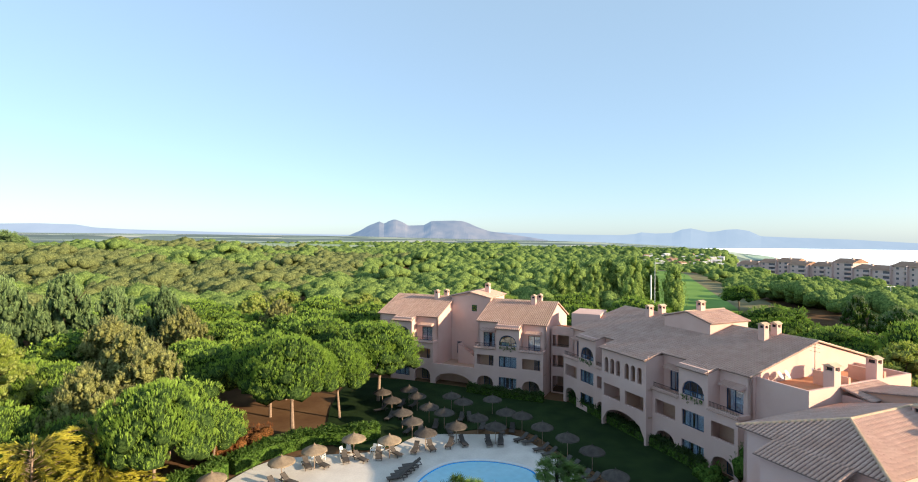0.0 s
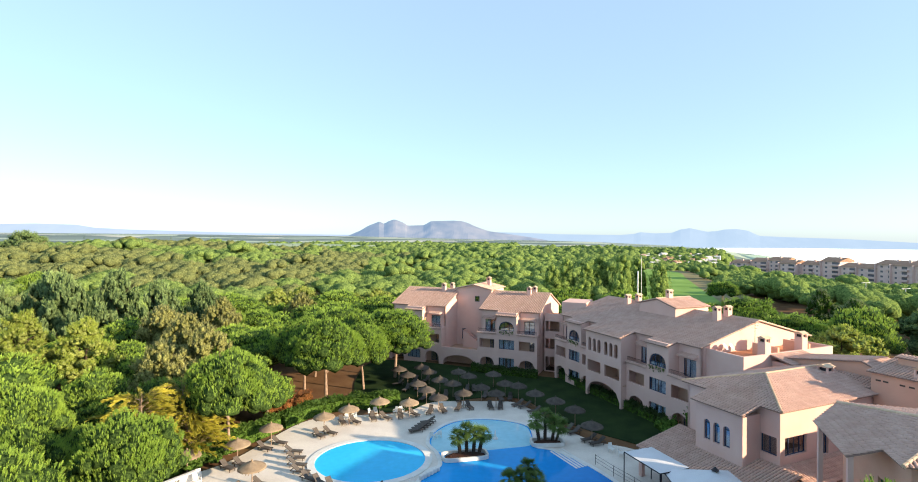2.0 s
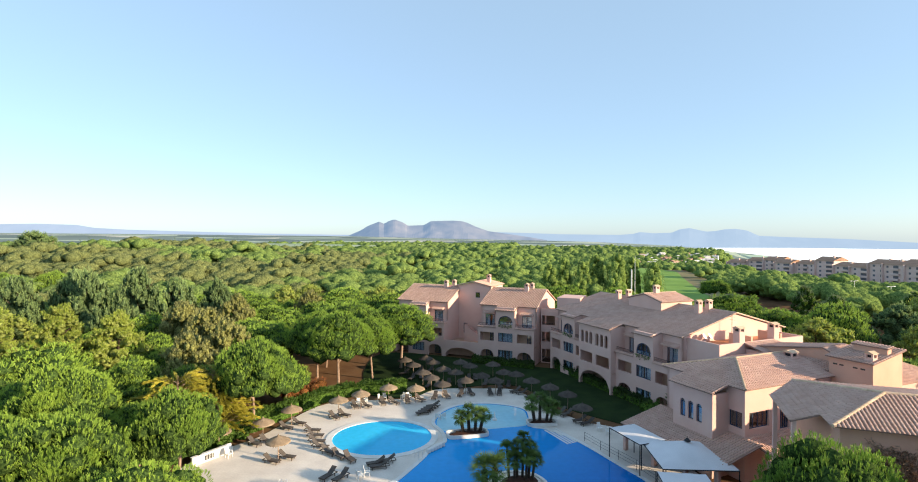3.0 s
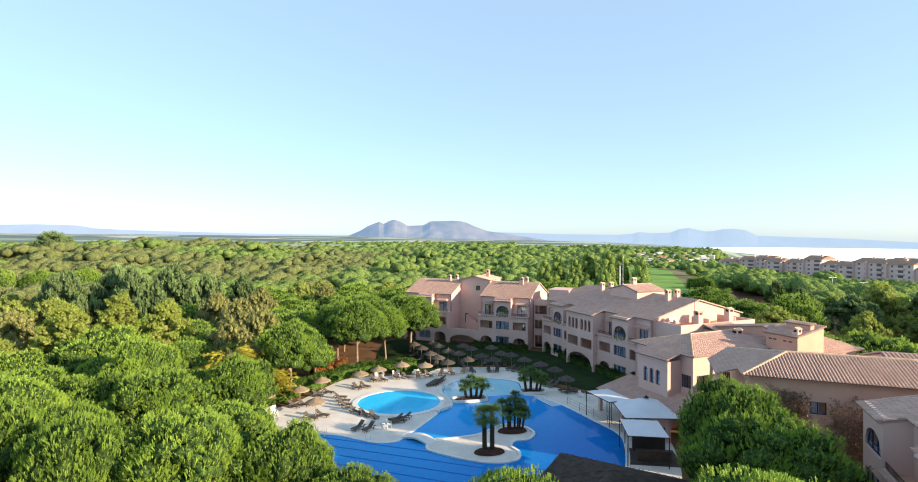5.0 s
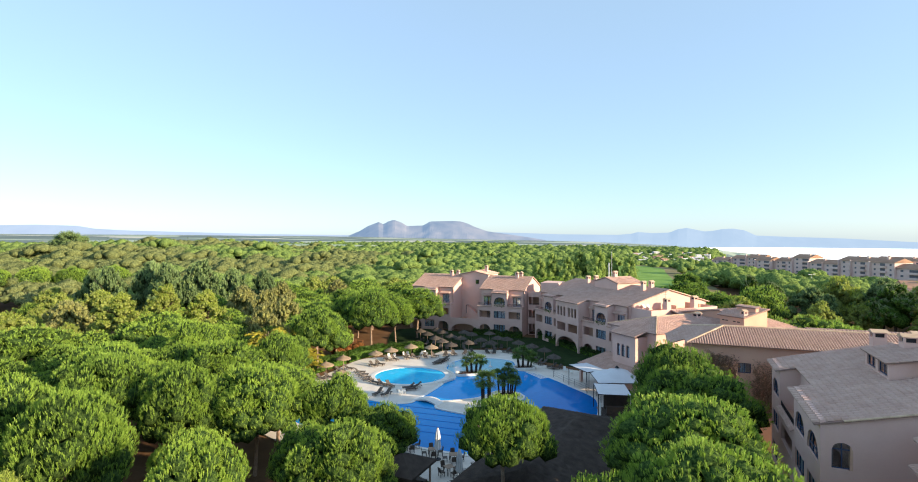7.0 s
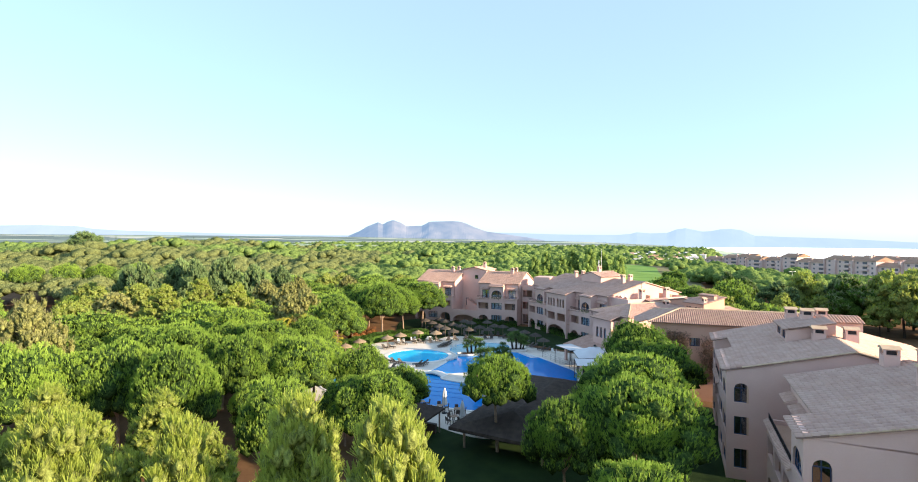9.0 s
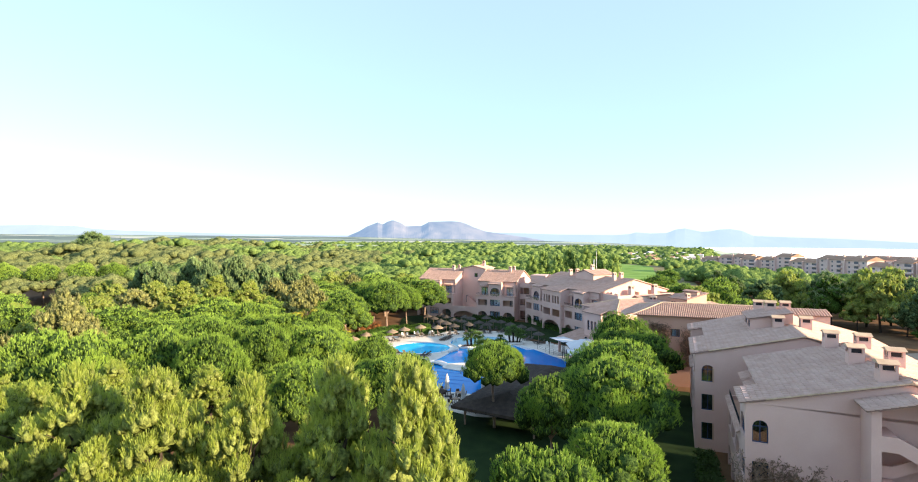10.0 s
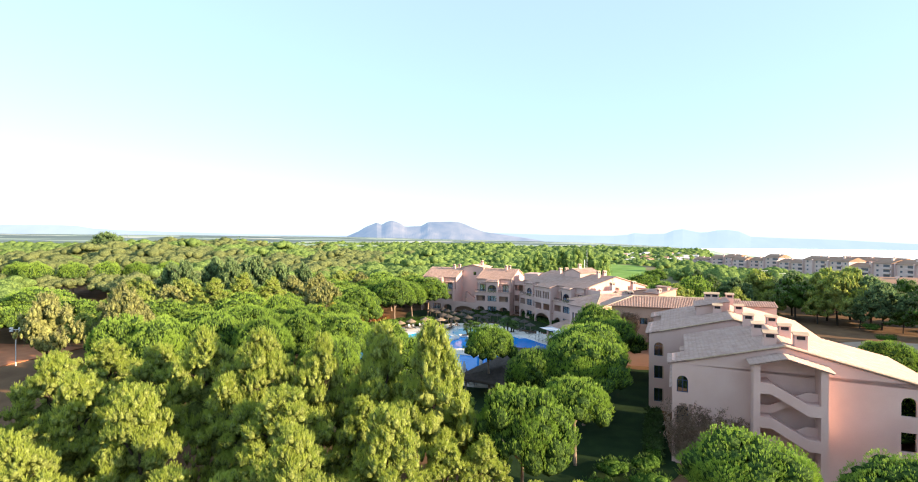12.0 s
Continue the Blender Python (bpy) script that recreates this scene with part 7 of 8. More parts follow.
STONE_LABEL = "umbrella-shaped stone pine with dense bright green crown"
PINES = [(-11.6, 73.6, 6.8, 11.2), (-19.8, 60.8, 6.4, 11.6), (-25.8, 43.2, 4.7, 10.7), (-26.3, 27.4, 4.3, 9.7), (-21.8, 6.4, 5.2, 10.3), (-14.8, 8.6, 4.2, 8.6),
         (1.4, -2.0, 4.2, 9.8), (21.2, 12.0, 5.0, 11.3), (20.8, 7.4, 6.2, 9.8), (14.8, -4.6, 6.6, 10.6), (12.0, -14.0, 5.6, 10.5), (-11.2, -5.0, 4.5, 9.1), (1.8, -34.5, 4.5, 10.4), (17.6, -39.2, 5.4, 8.3), (27.5, -42.0, 5.0, 7.6), (5.8, -14.5, 3.6, 9.3), (8.4, -25.0, 4.2, 8.5),
         (-15.5, 66.5, 5.0, 10.0), (-24.8, 67.0, 5.2, 10.5), (61.5, 0.5, 4.8, 7.4), (-18.6, -11.2, 3.7, 10.0), (-29.5, -6.6, 4.8, 11.7), (-27.6, 4.2, 4.1, 10.6), (-36.0, 5.6, 5.2, 11.6), (-30.6, 18.6, 5.2, 10.2), (-40.4, 32.6, 5.0, 10.2), (-37.4, -3.2, 5.0, 11.3), (-43.4, -5.4, 5.4, 11.6), (-50.2, -3.8, 5.4, 11.5), (-41.0, 14.4, 5.4, 10.6), (-37.0, 20.6, 4.4, 9.2), (-33.6, 11.6, 4.2, 9.6)]
for i, (x, y, r, top) in enumerate(PINES):
    tree(UMBRELLA if i in (6, 16) else STONE, i, x, y, r, top, STONE_LABEL + " by the hotel", name="stone_pine", group="stone pines")

FRONT = [(-5.4, -36.0, 3.8, 16.6), (-9.8, -33.4, 3.5, 16.1), (-14.6, -33.8, 3.0, 15.3), (-19.5, -34.4, 3.7, 15.9), (-24.6, -33.0, 3.9, 15.6), (-15.4, -41.0, 4.3, 12.8), (-8.0, -43.0, 3.5, 12.2), (-24.3, -42.4, 3.1, 13.2), (-21.3, -36.6, 3.2, 12.6), (-37.0, -33.0, 4.2, 13.5), (-28.6, -47.0, 3.2, 12.0), (-16.4, -47.6, 2.9, 9.8), (-6.0, -47.8, 2.7, 9.2),
         (-11.6, -28.0, 3.2, 12.0), (-5.6, -27.0, 3.0, 11.6), (-17.4, -26.6, 3.4, 12.2), (-24.0, -26.0, 3.6, 12.6), (-31.0, -28.5, 3.8, 13.2), (-31.5, -38.0, 3.6, 13.0), (-11.4, -50.5, 2.8, 8.6), (-22.5, -52.0, 3.2, 10.0), (-35.0, -44.0, 3.8, 12.6), (-43.5, -39.0, 4.2, 13.0), (-32.0, -19.0, 3.8, 12.2), (-24.5, -18.0, 3.4, 11.4), (-13.0, -20.5, 3.0, 10.0), (-40.0, -22.0, 4.2, 12.4), (-49.5, -30.0, 4.0, 11.4),
         (-12.4, -48.6, 3.2, 13.0), (-20.0, -47.0, 3.0, 9.8), (-2.6, -44.0, 2.6, 7.0), (-4.4, -40.4, 2.6, 8.8), (-3.0, -31.0, 3.0, 9.0), (-7.6, -23.0, 2.8, 8.4), (-10.4, -38.6, 3.0, 11.4), (-18.6, -39.4, 3.0, 11.2), (-28.0, -38.0, 3.3, 12.2), (-1.6, -39.4, 2.4, 8.6), (-32.5, -50.5, 3.2, 10.6), (-26.0, -54.5, 3.0, 9.0), (-16.0, -55.0, 2.8, 7.6), (-39.0, -51.0, 3.6, 11.6), (-8.6, -55.5, 2.6, 6.8), (-1.2, -47.4, 2.8, 6.6), (1.6, -43.0, 2.6, 7.2), (5.0, -41.0, 2.6, 6.2), (-4.6, -52.0, 2.6, 7.4), (2.6, -49.0, 2.6, 6.0),
         (-57.5, 54.0, 4.4, 14.2), (-50.6, 55.6, 4.2, 13.0), (-62.0, 48.0, 4.4, 13.4)]
for i, (x, y, r, top) in enumerate(FRONT):
    tree(ALEPPO, i, x, y, r, top, "loose yellow-green aleppo pine with upright shoots", name="aleppo_pine", group="aleppo pines")

tree(STONE_NEAR, 2, -47.5, 36.0, 4.2, 6.6, STONE_LABEL + " beside a small clearing", name="stone_pine", group="stone pines")



def tall_pine(x, y, top):
    """A tall old pine with bare forking limbs and loose flat clumps."""
    rs = np.random.RandomState(77)
    b = thing("tall_pine", pose(x, y, far_rise(x, y)), "tall lone pine with pale forking limbs over the far wood", "pine tree", "pines")
    wood_, lob = Mesh(), []
    wood_.tube([(0, 0, -0.3), (0.6, 0, top * 0.25), (0.3, 0.2, top * 0.45)], [0.9, 0.7, 0.55], 8)
    for i in range(15):
        a = i * 2.39996
        q = 10.5 * math.sqrt((i + 0.6) / 15)
        h = top * (0.93 - 0.26 * (q / 11) ** 2) + rs.uniform(-1.2, 0.6)
        end = (q * math.cos(a), q * math.sin(a), h - 1.2)
        wood_.tube([(0.3, 0.2, top * rs.uniform(0.3, 0.46)), (end[0] * 0.5, end[1] * 0.5, top * 0.60 + rs.uniform(-1, 1)), end], [0.42, 0.3, 0.12], 6)
        for j in range(8):
            lob.append((end[0] * 0.92 + rs.uniform(-2.1, 2.1), end[1] * 0.92 + rs.uniform(-2.1, 2.1), h + rs.uniform(-3.6, 0.6), rs.uniform(1.0, 1.8), 0.75))
    part("limbs", wood_, BARK, b, "pale bare forking limbs")
    part("crown", crown_mesh("tall_pine_crown", GREY_POPLAR, lob, 0.8, 26, 4, rs, 0.5, 0.85), None, b)
    return b


tall_pine(-231.0, 259.8, 26.8)
for i, (x, y, r, top) in enumerate([(-163, 112, 6.0, 13.2), (-153, 107, 5.6, 13.6), (-144, 113, 5.8, 13.2), (-135, 118, 5.6, 13.4), (-126, 122, 5.8, 13.0), (-117, 128, 5.4, 13.2), (-172, 105, 6.0, 13.0)]):
    tree(UMBRELLA, i, x, y, r, top, "umbrella pine with bare pink trunk at a clearing", name="stone_pine", group="stone pines")

# ---------------------------------------------------------------- the wood on the inland side
HOTEL_RING = [(-13, 88), (-24, 62), (-21.5, 53.5), (-26, 41.5), (-30.5, 36), (-30, 21), (-19, 12.5), (-10, 9), (-6, -8), (-4, -22), (4, -30), (14, -30), (18, -36), (40, -40), (44, -18), (66, -2), (66, 30), (48, 44), (52, 60), (36, 86), (20, 100), (0, 106)]
GOLF_RING = [(48, 118), (74, 116), (82, 136), (90, 160), (100, 188), (113, 228), (134, 290), (152, 345), (142, 384), (118, 354), (92, 285), (68, 215), (50, 160)]
ROUGH_RING = [(46, 112), (76, 100), (94, 116), (98, 140), (106, 166), (116, 190), (128, 228), (146, 290), (162, 345), (150, 388), (116, 356), (90, 286), (66, 216), (48, 160)]
CLEAR_RING = [(-42, 250), (-20, 260), (-8, 345), (-30, 400), (-60, 380), (-56, 300)]
PARK_RING = [(66, 18), (80, 24), (98, 38), (114, 62), (92, 76), (76, 66), (66, 46)]
GRAVEL_RING = [(62, 2), (76, 6), (92, 20), (100, 32), (88, 37), (74, 32), (64, 24)]
PARK_VIEW = [(46, -26), (70, -14), (92, 14), (106, 40), (98, 52), (88, 66), (66, 62), (58, 26)]
BLOCK_VIEW = [(122, 66), (142, 58), (214, 118), (206, 156), (166, 160)]
MAST_VIEW = [(-46, -24), (-66, 8), (-74, 20), (-90, 20), (-84, -24)]
MAST_RING = [(-52, -22), (-76, 12), (-104, 12), (-74, -24)]
TRUNK_RING = [(-150, 92), (-92, 46), (-84, 56), (-120, 96), (-134, 108)]
COURT_RING = [(-104, 12), (-84, 12), (-80, 30), (-104, 34)]


def free(x, y):
    return not (inside((x, y), HOTEL_RING) or inside((x, y), ROUGH_RING) or inside((x, y), CLEAR_RING) or inside((x, y), COURT_RING) or inside((x, y), PARK_RING))


rw = random.Random(11)
GOLD = [(-30.4, 42.4, 3.3, 8.4), (-32.6, 38.6, 3.2, 8.8), (-28.8, 40.4, 2.6, 6.2)]
DRAB = [(-44, 69, 5.0, 11.5), (-52, 76, 5.4, 12), (-37.5, 61.5, 4.6, 11), (-38.5, 52.0, 4.4, 10.5), (-37, 105, 5.0, 11), (-60, 13, 5.0, 13.6), (-66, 20, 5.0, 14.2), (-71, 9, 5.2, 14.0), (-46.8, 87, 4.8, 12)]
GROVE = [(-86, 80, 4.6, 16.0), (-79, 85, 4.8, 17.2), (-72, 80, 4.6, 17.0), (-66.5, 86, 4.8, 17.4), (-59.5, 88, 4.4, 15.4), (-82, 92, 4.6, 16.4), (-72, 93, 4.6, 16.4), (-93, 86, 4.4, 15.4), (-53.5, 93, 4.0, 14.6)]
TALL = [(93, 68, 7.1, 13.0), (99, 60, 7.3, 13.0), (105, 53, 6.8, 12.0), (111, 46, 6.6, 11.0), (102, 68, 7.3, 13.5), (109, 61, 7.6, 13.0), (117, 53, 7.1, 11.5), (88, 78, 7.1, 12.5), (98, 77, 7.3, 13.5), (120, 63, 7.6, 12.0), (111, 71, 7.6, 13.5), (80, 76, 6.6, 11.5), (113, 37, 6.3, 9.5), (95, 62, 4.2, 7.0), (101, 55, 4.4, 7.6), (107, 49, 4.0, 6.4), (88, 71, 4.4, 7.2), (84, 75, 3.8, 6.6)]
taken = [(p[0], p[1], p[2]) for p in PINES + FRONT + GOLD + GROVE + DRAB + TALL]
for i, (x, y, r, top) in enumerate(TALL):
    tree((OLIVE_MID, ALEPPO_MID, GREY_MID)[i % 3], i, x, y, r, top * (1.12 if i % 3 == 1 else 1.0), "tall grey-green pine at the dirt car park", name="aleppo_pine", group="aleppo pines")
for i, (x, y, r, top) in enumerate(DRAB):
    tree(DRAB_MID, i, x, y, r, top, "tall drab olive-brown pine behind the stone pines", name="drab_pine", group="drab pines")


def room(x, y, r, k=0.80):
    for a, b, c in taken:
        if (a - x) ** 2 + (b - y) ** 2 < (k * (r + c)) ** 2:
            return False
    return True


def inland(x, y):
    """The pines stand taller on the inland rise."""
    rise = 9.5 * math.exp(-((x + 170) / 90) ** 4 - ((y - 255) / 80) ** 2)
    return rise - 4.0 * min(max((x - 100) / 45, 0), 1) * (1 if y < 330 else 0)


def kind_at(x, y):
    v = noise.noise((x * 0.016, y * 0.016, 3.3)) + 0.25 * noise.noise((x * 0.07, y * 0.07, 9.1))
    v += 0.27 * min(max((-x - 28 - 0.10 * abs(y - 60)) / 40, 0), 1) - 0.25 * min(max((x + 15) / 20, 0), 1)
    return "drab" if v > 0.30 else ("aleppo" if v > 0.08 else "stone")


WOOD_SPOTS, spots = [], []
for turn_ in range(28000):
    x, y = rw.uniform(-200, 190), rw.uniform(-62, 200)
    d = math.hypot(x, y - 20)
    if d > 200 or not free(x, y) or (abs(x + 2.5) < 7 and y < -20) or (x > 30 and y < -45):
        continue
    if x < -60 and y < 20 - 0.75 * (-x - 60) - 40:
        continue
    if (-52 < x < 36 and -62 < y < -13) or (x + 44) ** 2 + (y - 40) ** 2 < 30 or inside((x, y), TRUNK_RING) or inside((x, y), MAST_RING):
        continue
    r = rw.uniform(5.2, 7.4) if turn_ < 1500 else rw.uniform(2.8, 5.2)
    if x > 62 and r < 5.2:
        r += 1.0
    if not room(x, y, r, 0.80 if x < 62 else 0.95):
        continue
    taken.append((x, y, r))
    k = kind_at(x, y)
    if x > 74 and turn_ % 4:
        k = "olive"
    if (x < -14 and y < -14) or (x < -58 and -10 < y < 62 and turn_ % 3):
        k = "aleppo"
    reach = min(math.hypot(x + 2, y - c) for c in (0, -20, -40, -60, -75))
    spots.append((reach, x, y, r, 4.6 + 0.75 * r + rw.uniform(-0.6, 0.9) + (rw.uniform(-0.5, 3.0) if x > 62 else 0.0), k, rw.randrange(12)))
spots = sorted(s for s in spots if not inside(s[1:3], PARK_VIEW) and not inside(s[1:3], BLOCK_VIEW) and not inside(s[1:3], MAST_VIEW))
for i, (reach, x, y, r, top, k, pick) in enumerate(spots):
    if i >= 260:
        WOOD_SPOTS.append((x, y, r * 1.1, top + inland(x, y), k))
    elif k == "stone":
        tree(STONE if reach < 27 else STONE_NEAR if reach < 56 else STONE_MID, pick, x, y, r * 1.12, top, STONE_LABEL + " in the wood", name="stone_pine", group="stone pines")
    elif k == "aleppo":
        tree(ALEPPO if reach < 36 else ALEPPO_MID, pick, x, y, r, top * 1.05, "loose yellow-green aleppo pine in the wood", name="aleppo_pine", group="aleppo pines")
    elif k == "olive":
        tree(OLIVE_MID, pick, x, y, r, top * 1.1, "dark olive pine in the wood by the car park", name="aleppo_pine", group="aleppo pines")
    else:
        tree(DRAB_MID, pick, x, y, r, top * 1.1, "drab olive-brown pine in the wood", name="drab_pine", group="drab pines")


def wood(name, spots, mat, label, lobes, per, size):
    """Many tree tops in one mesh: every crown a few lumpy lobes with needle brushes."""
    rs = np.random.RandomState(len(spots))
    V, F, M, n = [], [], [], 0
    for x, y, r, top in spots:
        z, r = far_rise(x, y), r * 1.1
        lob = []
        for i in range(lobes):
            a = i * 2.39996 + rs.uniform(-0.4, 0.4)
            q = r * 0.72 * math.sqrt((i + 0.2) / lobes)
            k = r * rs.uniform(0.34, 0.50)
            lob.append((x + q * math.cos(a), y + q * math.sin(a), z + top - k * 0.6 - 2.5 * (q / r) ** 2 * r / 4.5 - rs.uniform(0, 0.4), k, 0.72))
        v, f, inner = crown_arrays(lob, size, per / (r * r), 4, rs, 0.9, 0.92, -0.1)
        V.append(v)
        F.append(f + n)
        M.append(np.arange(len(f)) < inner)
        n += len(v)
    me = mesh_from_arrays(name, np.concatenate(V), np.concatenate(F), mat, False)
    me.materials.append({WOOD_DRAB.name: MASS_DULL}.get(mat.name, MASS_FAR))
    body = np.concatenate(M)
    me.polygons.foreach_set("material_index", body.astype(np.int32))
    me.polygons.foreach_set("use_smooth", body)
    ob = new(name, me)
    return tagged(ob, label, "wood", "", "stuff")


FLATS = [(236, 394, -66, 44), (246, 350, -74, 44), (250, 306, -84, 40), (254, 264, -80, 44), (258, 222, -84, 40), (262, 182, -82, 44), (300, 300, -80, 50), (310, 250, -82, 50), (268, 452, -50, 34), (300, 400, -70, 40)]
VILLAGE_RING = [(120, 352), (180, 350), (232, 300), (262, 372), (300, 480), (480, 820), (330, 900), (220, 640)]
SEA_VIEW = [(225, 330), (232, 190), (262, 120), (1200, 300), (2400, 1500), (800, 1500), (300, 480)]


def ring_spots(r0, r1, step0, step1, az, seed):
    rs = np.random.RandomState(seed)
    out, d = [], r0
    while d < r1:
        s = step0 + (step1 - step0) * (d - r0) / (r1 - r0)
        a = az[0]
        while a < az[1]:
            x = d * math.sin(radians(a)) + rs.uniform(-s, s) * 0.62
            y = 20 + d * math.cos(radians(a)) + rs.uniform(-s, s) * 0.62
            if free(x, y) and not (d > 900 and noise.noise((x * 0.004, y * 0.002, 1.7)) > 0.05) and all((x - a_) ** 2 + (y - b_) ** 2 > (c_ * 0.5 + 6) ** 2 for a_, b_, t_, c_ in FLATS) and not inside((x, y), SEA_VIEW) and not (inside((x, y), VILLAGE_RING) and rs.random() < 0.55):
                out.append((x, y, s * rs.uniform(0.6, 0.82), (rs.uniform(6.6, 9.2) + (rs.uniform(2.0, 4.5) if rs.random() < 0.10 else 0.0)) * (0.62 if inside((x, y), VILLAGE_RING) else 1.0) + inland(x, y)))
            a += math.degrees(s / d) * 0.88
        d += s * 0.80
    return out


near_spots = [(x, y, r, t) for x, y, r, t, k in WOOD_SPOTS if k in ("stone", "olive")]
drab_spots = [(x, y, r, t * 1.08) for x, y, r, t, k in WOOD_SPOTS if k == "drab"]
pale_spots = [(x, y, r, t * 1.05) for x, y, r, t, k in WOOD_SPOTS if k == "aleppo"]
mid_spots = ring_spots(200, 520, 8.5, 13, (-52, 48), 1)
far_spots = ring_spots(520, 1450, 18, 34, (-50, 46), 2)
wood("pine_wood", near_spots + [s for s in mid_spots if kind_at(s[0], s[1]) == "stone"], WOOD_LEAF, "dense stone pine wood with rounded green tops", 9, 110, 0.55)
wood("pale_pine_wood", pale_spots + [s for s in mid_spots if kind_at(s[0], s[1]) == "aleppo"], WOOD_PALE, "yellow-green pines in the wood", 8, 90, 0.6)
wood("drab_pine_wood", drab_spots + [s for s in mid_spots if kind_at(s[0], s[1]) == "drab"], WOOD_DRAB, "drab olive-brown pines in the wood", 8, 90, 0.6)
wood("far_pine_wood", far_spots, FAR_LEAF, "far pine woods fading towards the plain", 4, 12, 2.5)

# ---------------------------------------------------------------- other greenery
def poplar(x, y, top, r, seed, label="tall leafy poplar beside the golf course"):
    rs = np.random.RandomState(seed)
    lob = []
    for i in range(16):
        t = (i + 0.5) / 16
        a = i * 2.4
        q = r * (0.35 + 0.5 * math.sin(math.pi * (0.15 + 0.8 * t)))
        lob.append((q * 0.5 * math.cos(a), q * 0.5 * math.sin(a), 2.0 + (top - 2.6) * t, q * 0.62, 1.5))
    b = thing("poplar_tree", pose(x, y, far_rise(x, y)), label, "poplar", "poplars")
    part("trunk", trunk_mesh("poplar_trunk", top * 0.5, 0.25, 1.5, rs, 4), None, b)
    part("crown", crown_mesh("poplar_crown", POPLAR, lob, 0.7, 16, 5, rs, 0.6, 0.8), None, b)
    return b


for i, (x, y, top, r) in enumerate([(27, 140, 15.5, 3.6), (32, 143, 17.5, 3.8), (37.5, 141, 16, 3.6), (43, 146, 18, 4.0), (49, 143, 18.5, 4.2), (54.5, 146, 17.5, 4.0), (60, 142, 16, 3.8), (35, 134, 12, 3.4), (46, 136, 13, 3.6), (57, 135, 12.5, 3.4)]):
    poplar(x, y, top, r, 200 + i)
for i, (x, y, r, top) in enumerate(GROVE):
    tree(GREY_MID, i, x, y, r * 1.15, top, "broad grey-green poplar in the wood", "poplar", "poplars", "poplar_tree")


def hedge(name, pts, h, w, mat, label, density=26):
    rs = np.random.RandomState(len(pts) * 13)
    P = []
    core = Mesh()
    for a, b in zip(pts, pts[1:]):
        a, b = Vector(a), Vector(b)
        L = (b - a).length
        d = (b - a) / L
        s = Vector((-d.y, d.x))
        core.prism([(a.x - s.x * w * .36, a.y - s.y * w * .36, 0), (b.x - s.x * w * .36, b.y - s.y * w * .36, 0), (b.x + s.x * w * .36, b.y + s.y * w * .36, 0), (a.x + s.x * w * .36, a.y + s.y * w * .36, 0)], (0, 0, h * 0.8))
        for _ in range(int(L * density)):
            t, c = rs.uniform(0, L), rs.uniform(-0.5, 0.5)
            z = h * rs.uniform(0.15, 1.0) if abs(c) > 0.36 else h * rs.uniform(0.8, 1.08)
            q = a + d * t + s * c * w
            P.append((q.x, q.y, z + 0.12 * math.sin(t * 2.1)))
    V, F = leaf_cloud(P, 0.3, 6)
    b = thing(name, pose(0, 0, 0), label, "hedge", "hedges")
    part("foliage", mesh_from_arrays("foliage", V, F, mat), None, b)
    part("inner_growth", core, MASS_LEAF, b, "inner growth in a shade-darkened green")
    return b


hedge("hedge", [(-22.6, 50.5), (-20.8, 54.0), (-18.2, 56.6), (-15.5, 58.2), (-11.5, 58.6), (-9.6, 60.4)], 1.7, 1.8, HEDGE_LEAF, "clipped green hedge behind the sun terrace", 70)
hedge("hedge", [(-30.2, 36.5), (-27.5, 41.5), (-25.4, 45.5), (-23.0, 49.8)], 1.9, 2.0, HEDGE_LEAF, "loose green hedge beside the terrace", 60)
hedge("shrub_border", [(12.3, 73.2), (5.0, 76.4), (1.5, 78.2)], 1.1, 1.3, SHRUB_LEAF, "dark shrubs along the far wing", 50)
hedge("shrub_border", [(16.5, 74.0), (18.6, 67.2), (21.4, 60.2), (23.6, 54.6), (25.0, 51.0)], 1.2, 1.2, SHRUB_LEAF, "dark shrubs along the main wing", 50)


def bush(x, y, r, h, mat, label, name="bush", seed=0):
    rs = np.random.RandomState(seed + 500)
    lob = [(r * 0.6 * math.cos(i * 2.4) * math.sqrt(i / 9), r * 0.6 * math.sin(i * 2.4) * math.sqrt(i / 9), h * rs.uniform(0.35, 0.65), r * 0.45, h / r * 0.6) for i in range(10)]
    b = thing(name, pose(x, y, 0), label, "shrub", "shrubs")
    part("foliage", crown_mesh("bush_foliage", mat, lob, 0.34, 36, 6, rs, 0.5), None, b)
    return b


bush(-22.8, 55.6, 2.6, 3.2, RUST_LEAF, "rusty orange flowering shrub by the hedge", seed=1)
bush(-24.2, 53.2, 2.2, 3.0, RUST_LEAF, "rusty red shrub under the pines", seed=2)
bush(10.6, -37.0, 2.0, 2.0, RUST_LEAF, "dark red shrub below the near wing", seed=3)
for i, (x, y, r, h) in enumerate([(13.6, -31.0, 2.0, 2.2), (11.5, -27.5, 1.8, 1.8), (14.8, -27.0, 1.6, 2.0), (9.4, -31.5, 1.8, 1.7), (16.0, -34.5, 1.9, 2.2)]):
    bush(x, y, r, h, HEDGE_LEAF, "dark green shrub below the near wing", seed=80 + i)
hedge("shrub_border", [(16.4, -24.6), (18.4, -19.5), (21.2, -12.4)], 1.6, 2.0, SHRUB_LEAF, "dark shrubs along the near wing", 50)
bush(27.0, 46.0, 1.9, 5.6, HEDGE_LEAF, "dark green climbing shrub at the wing's corner", seed=4)
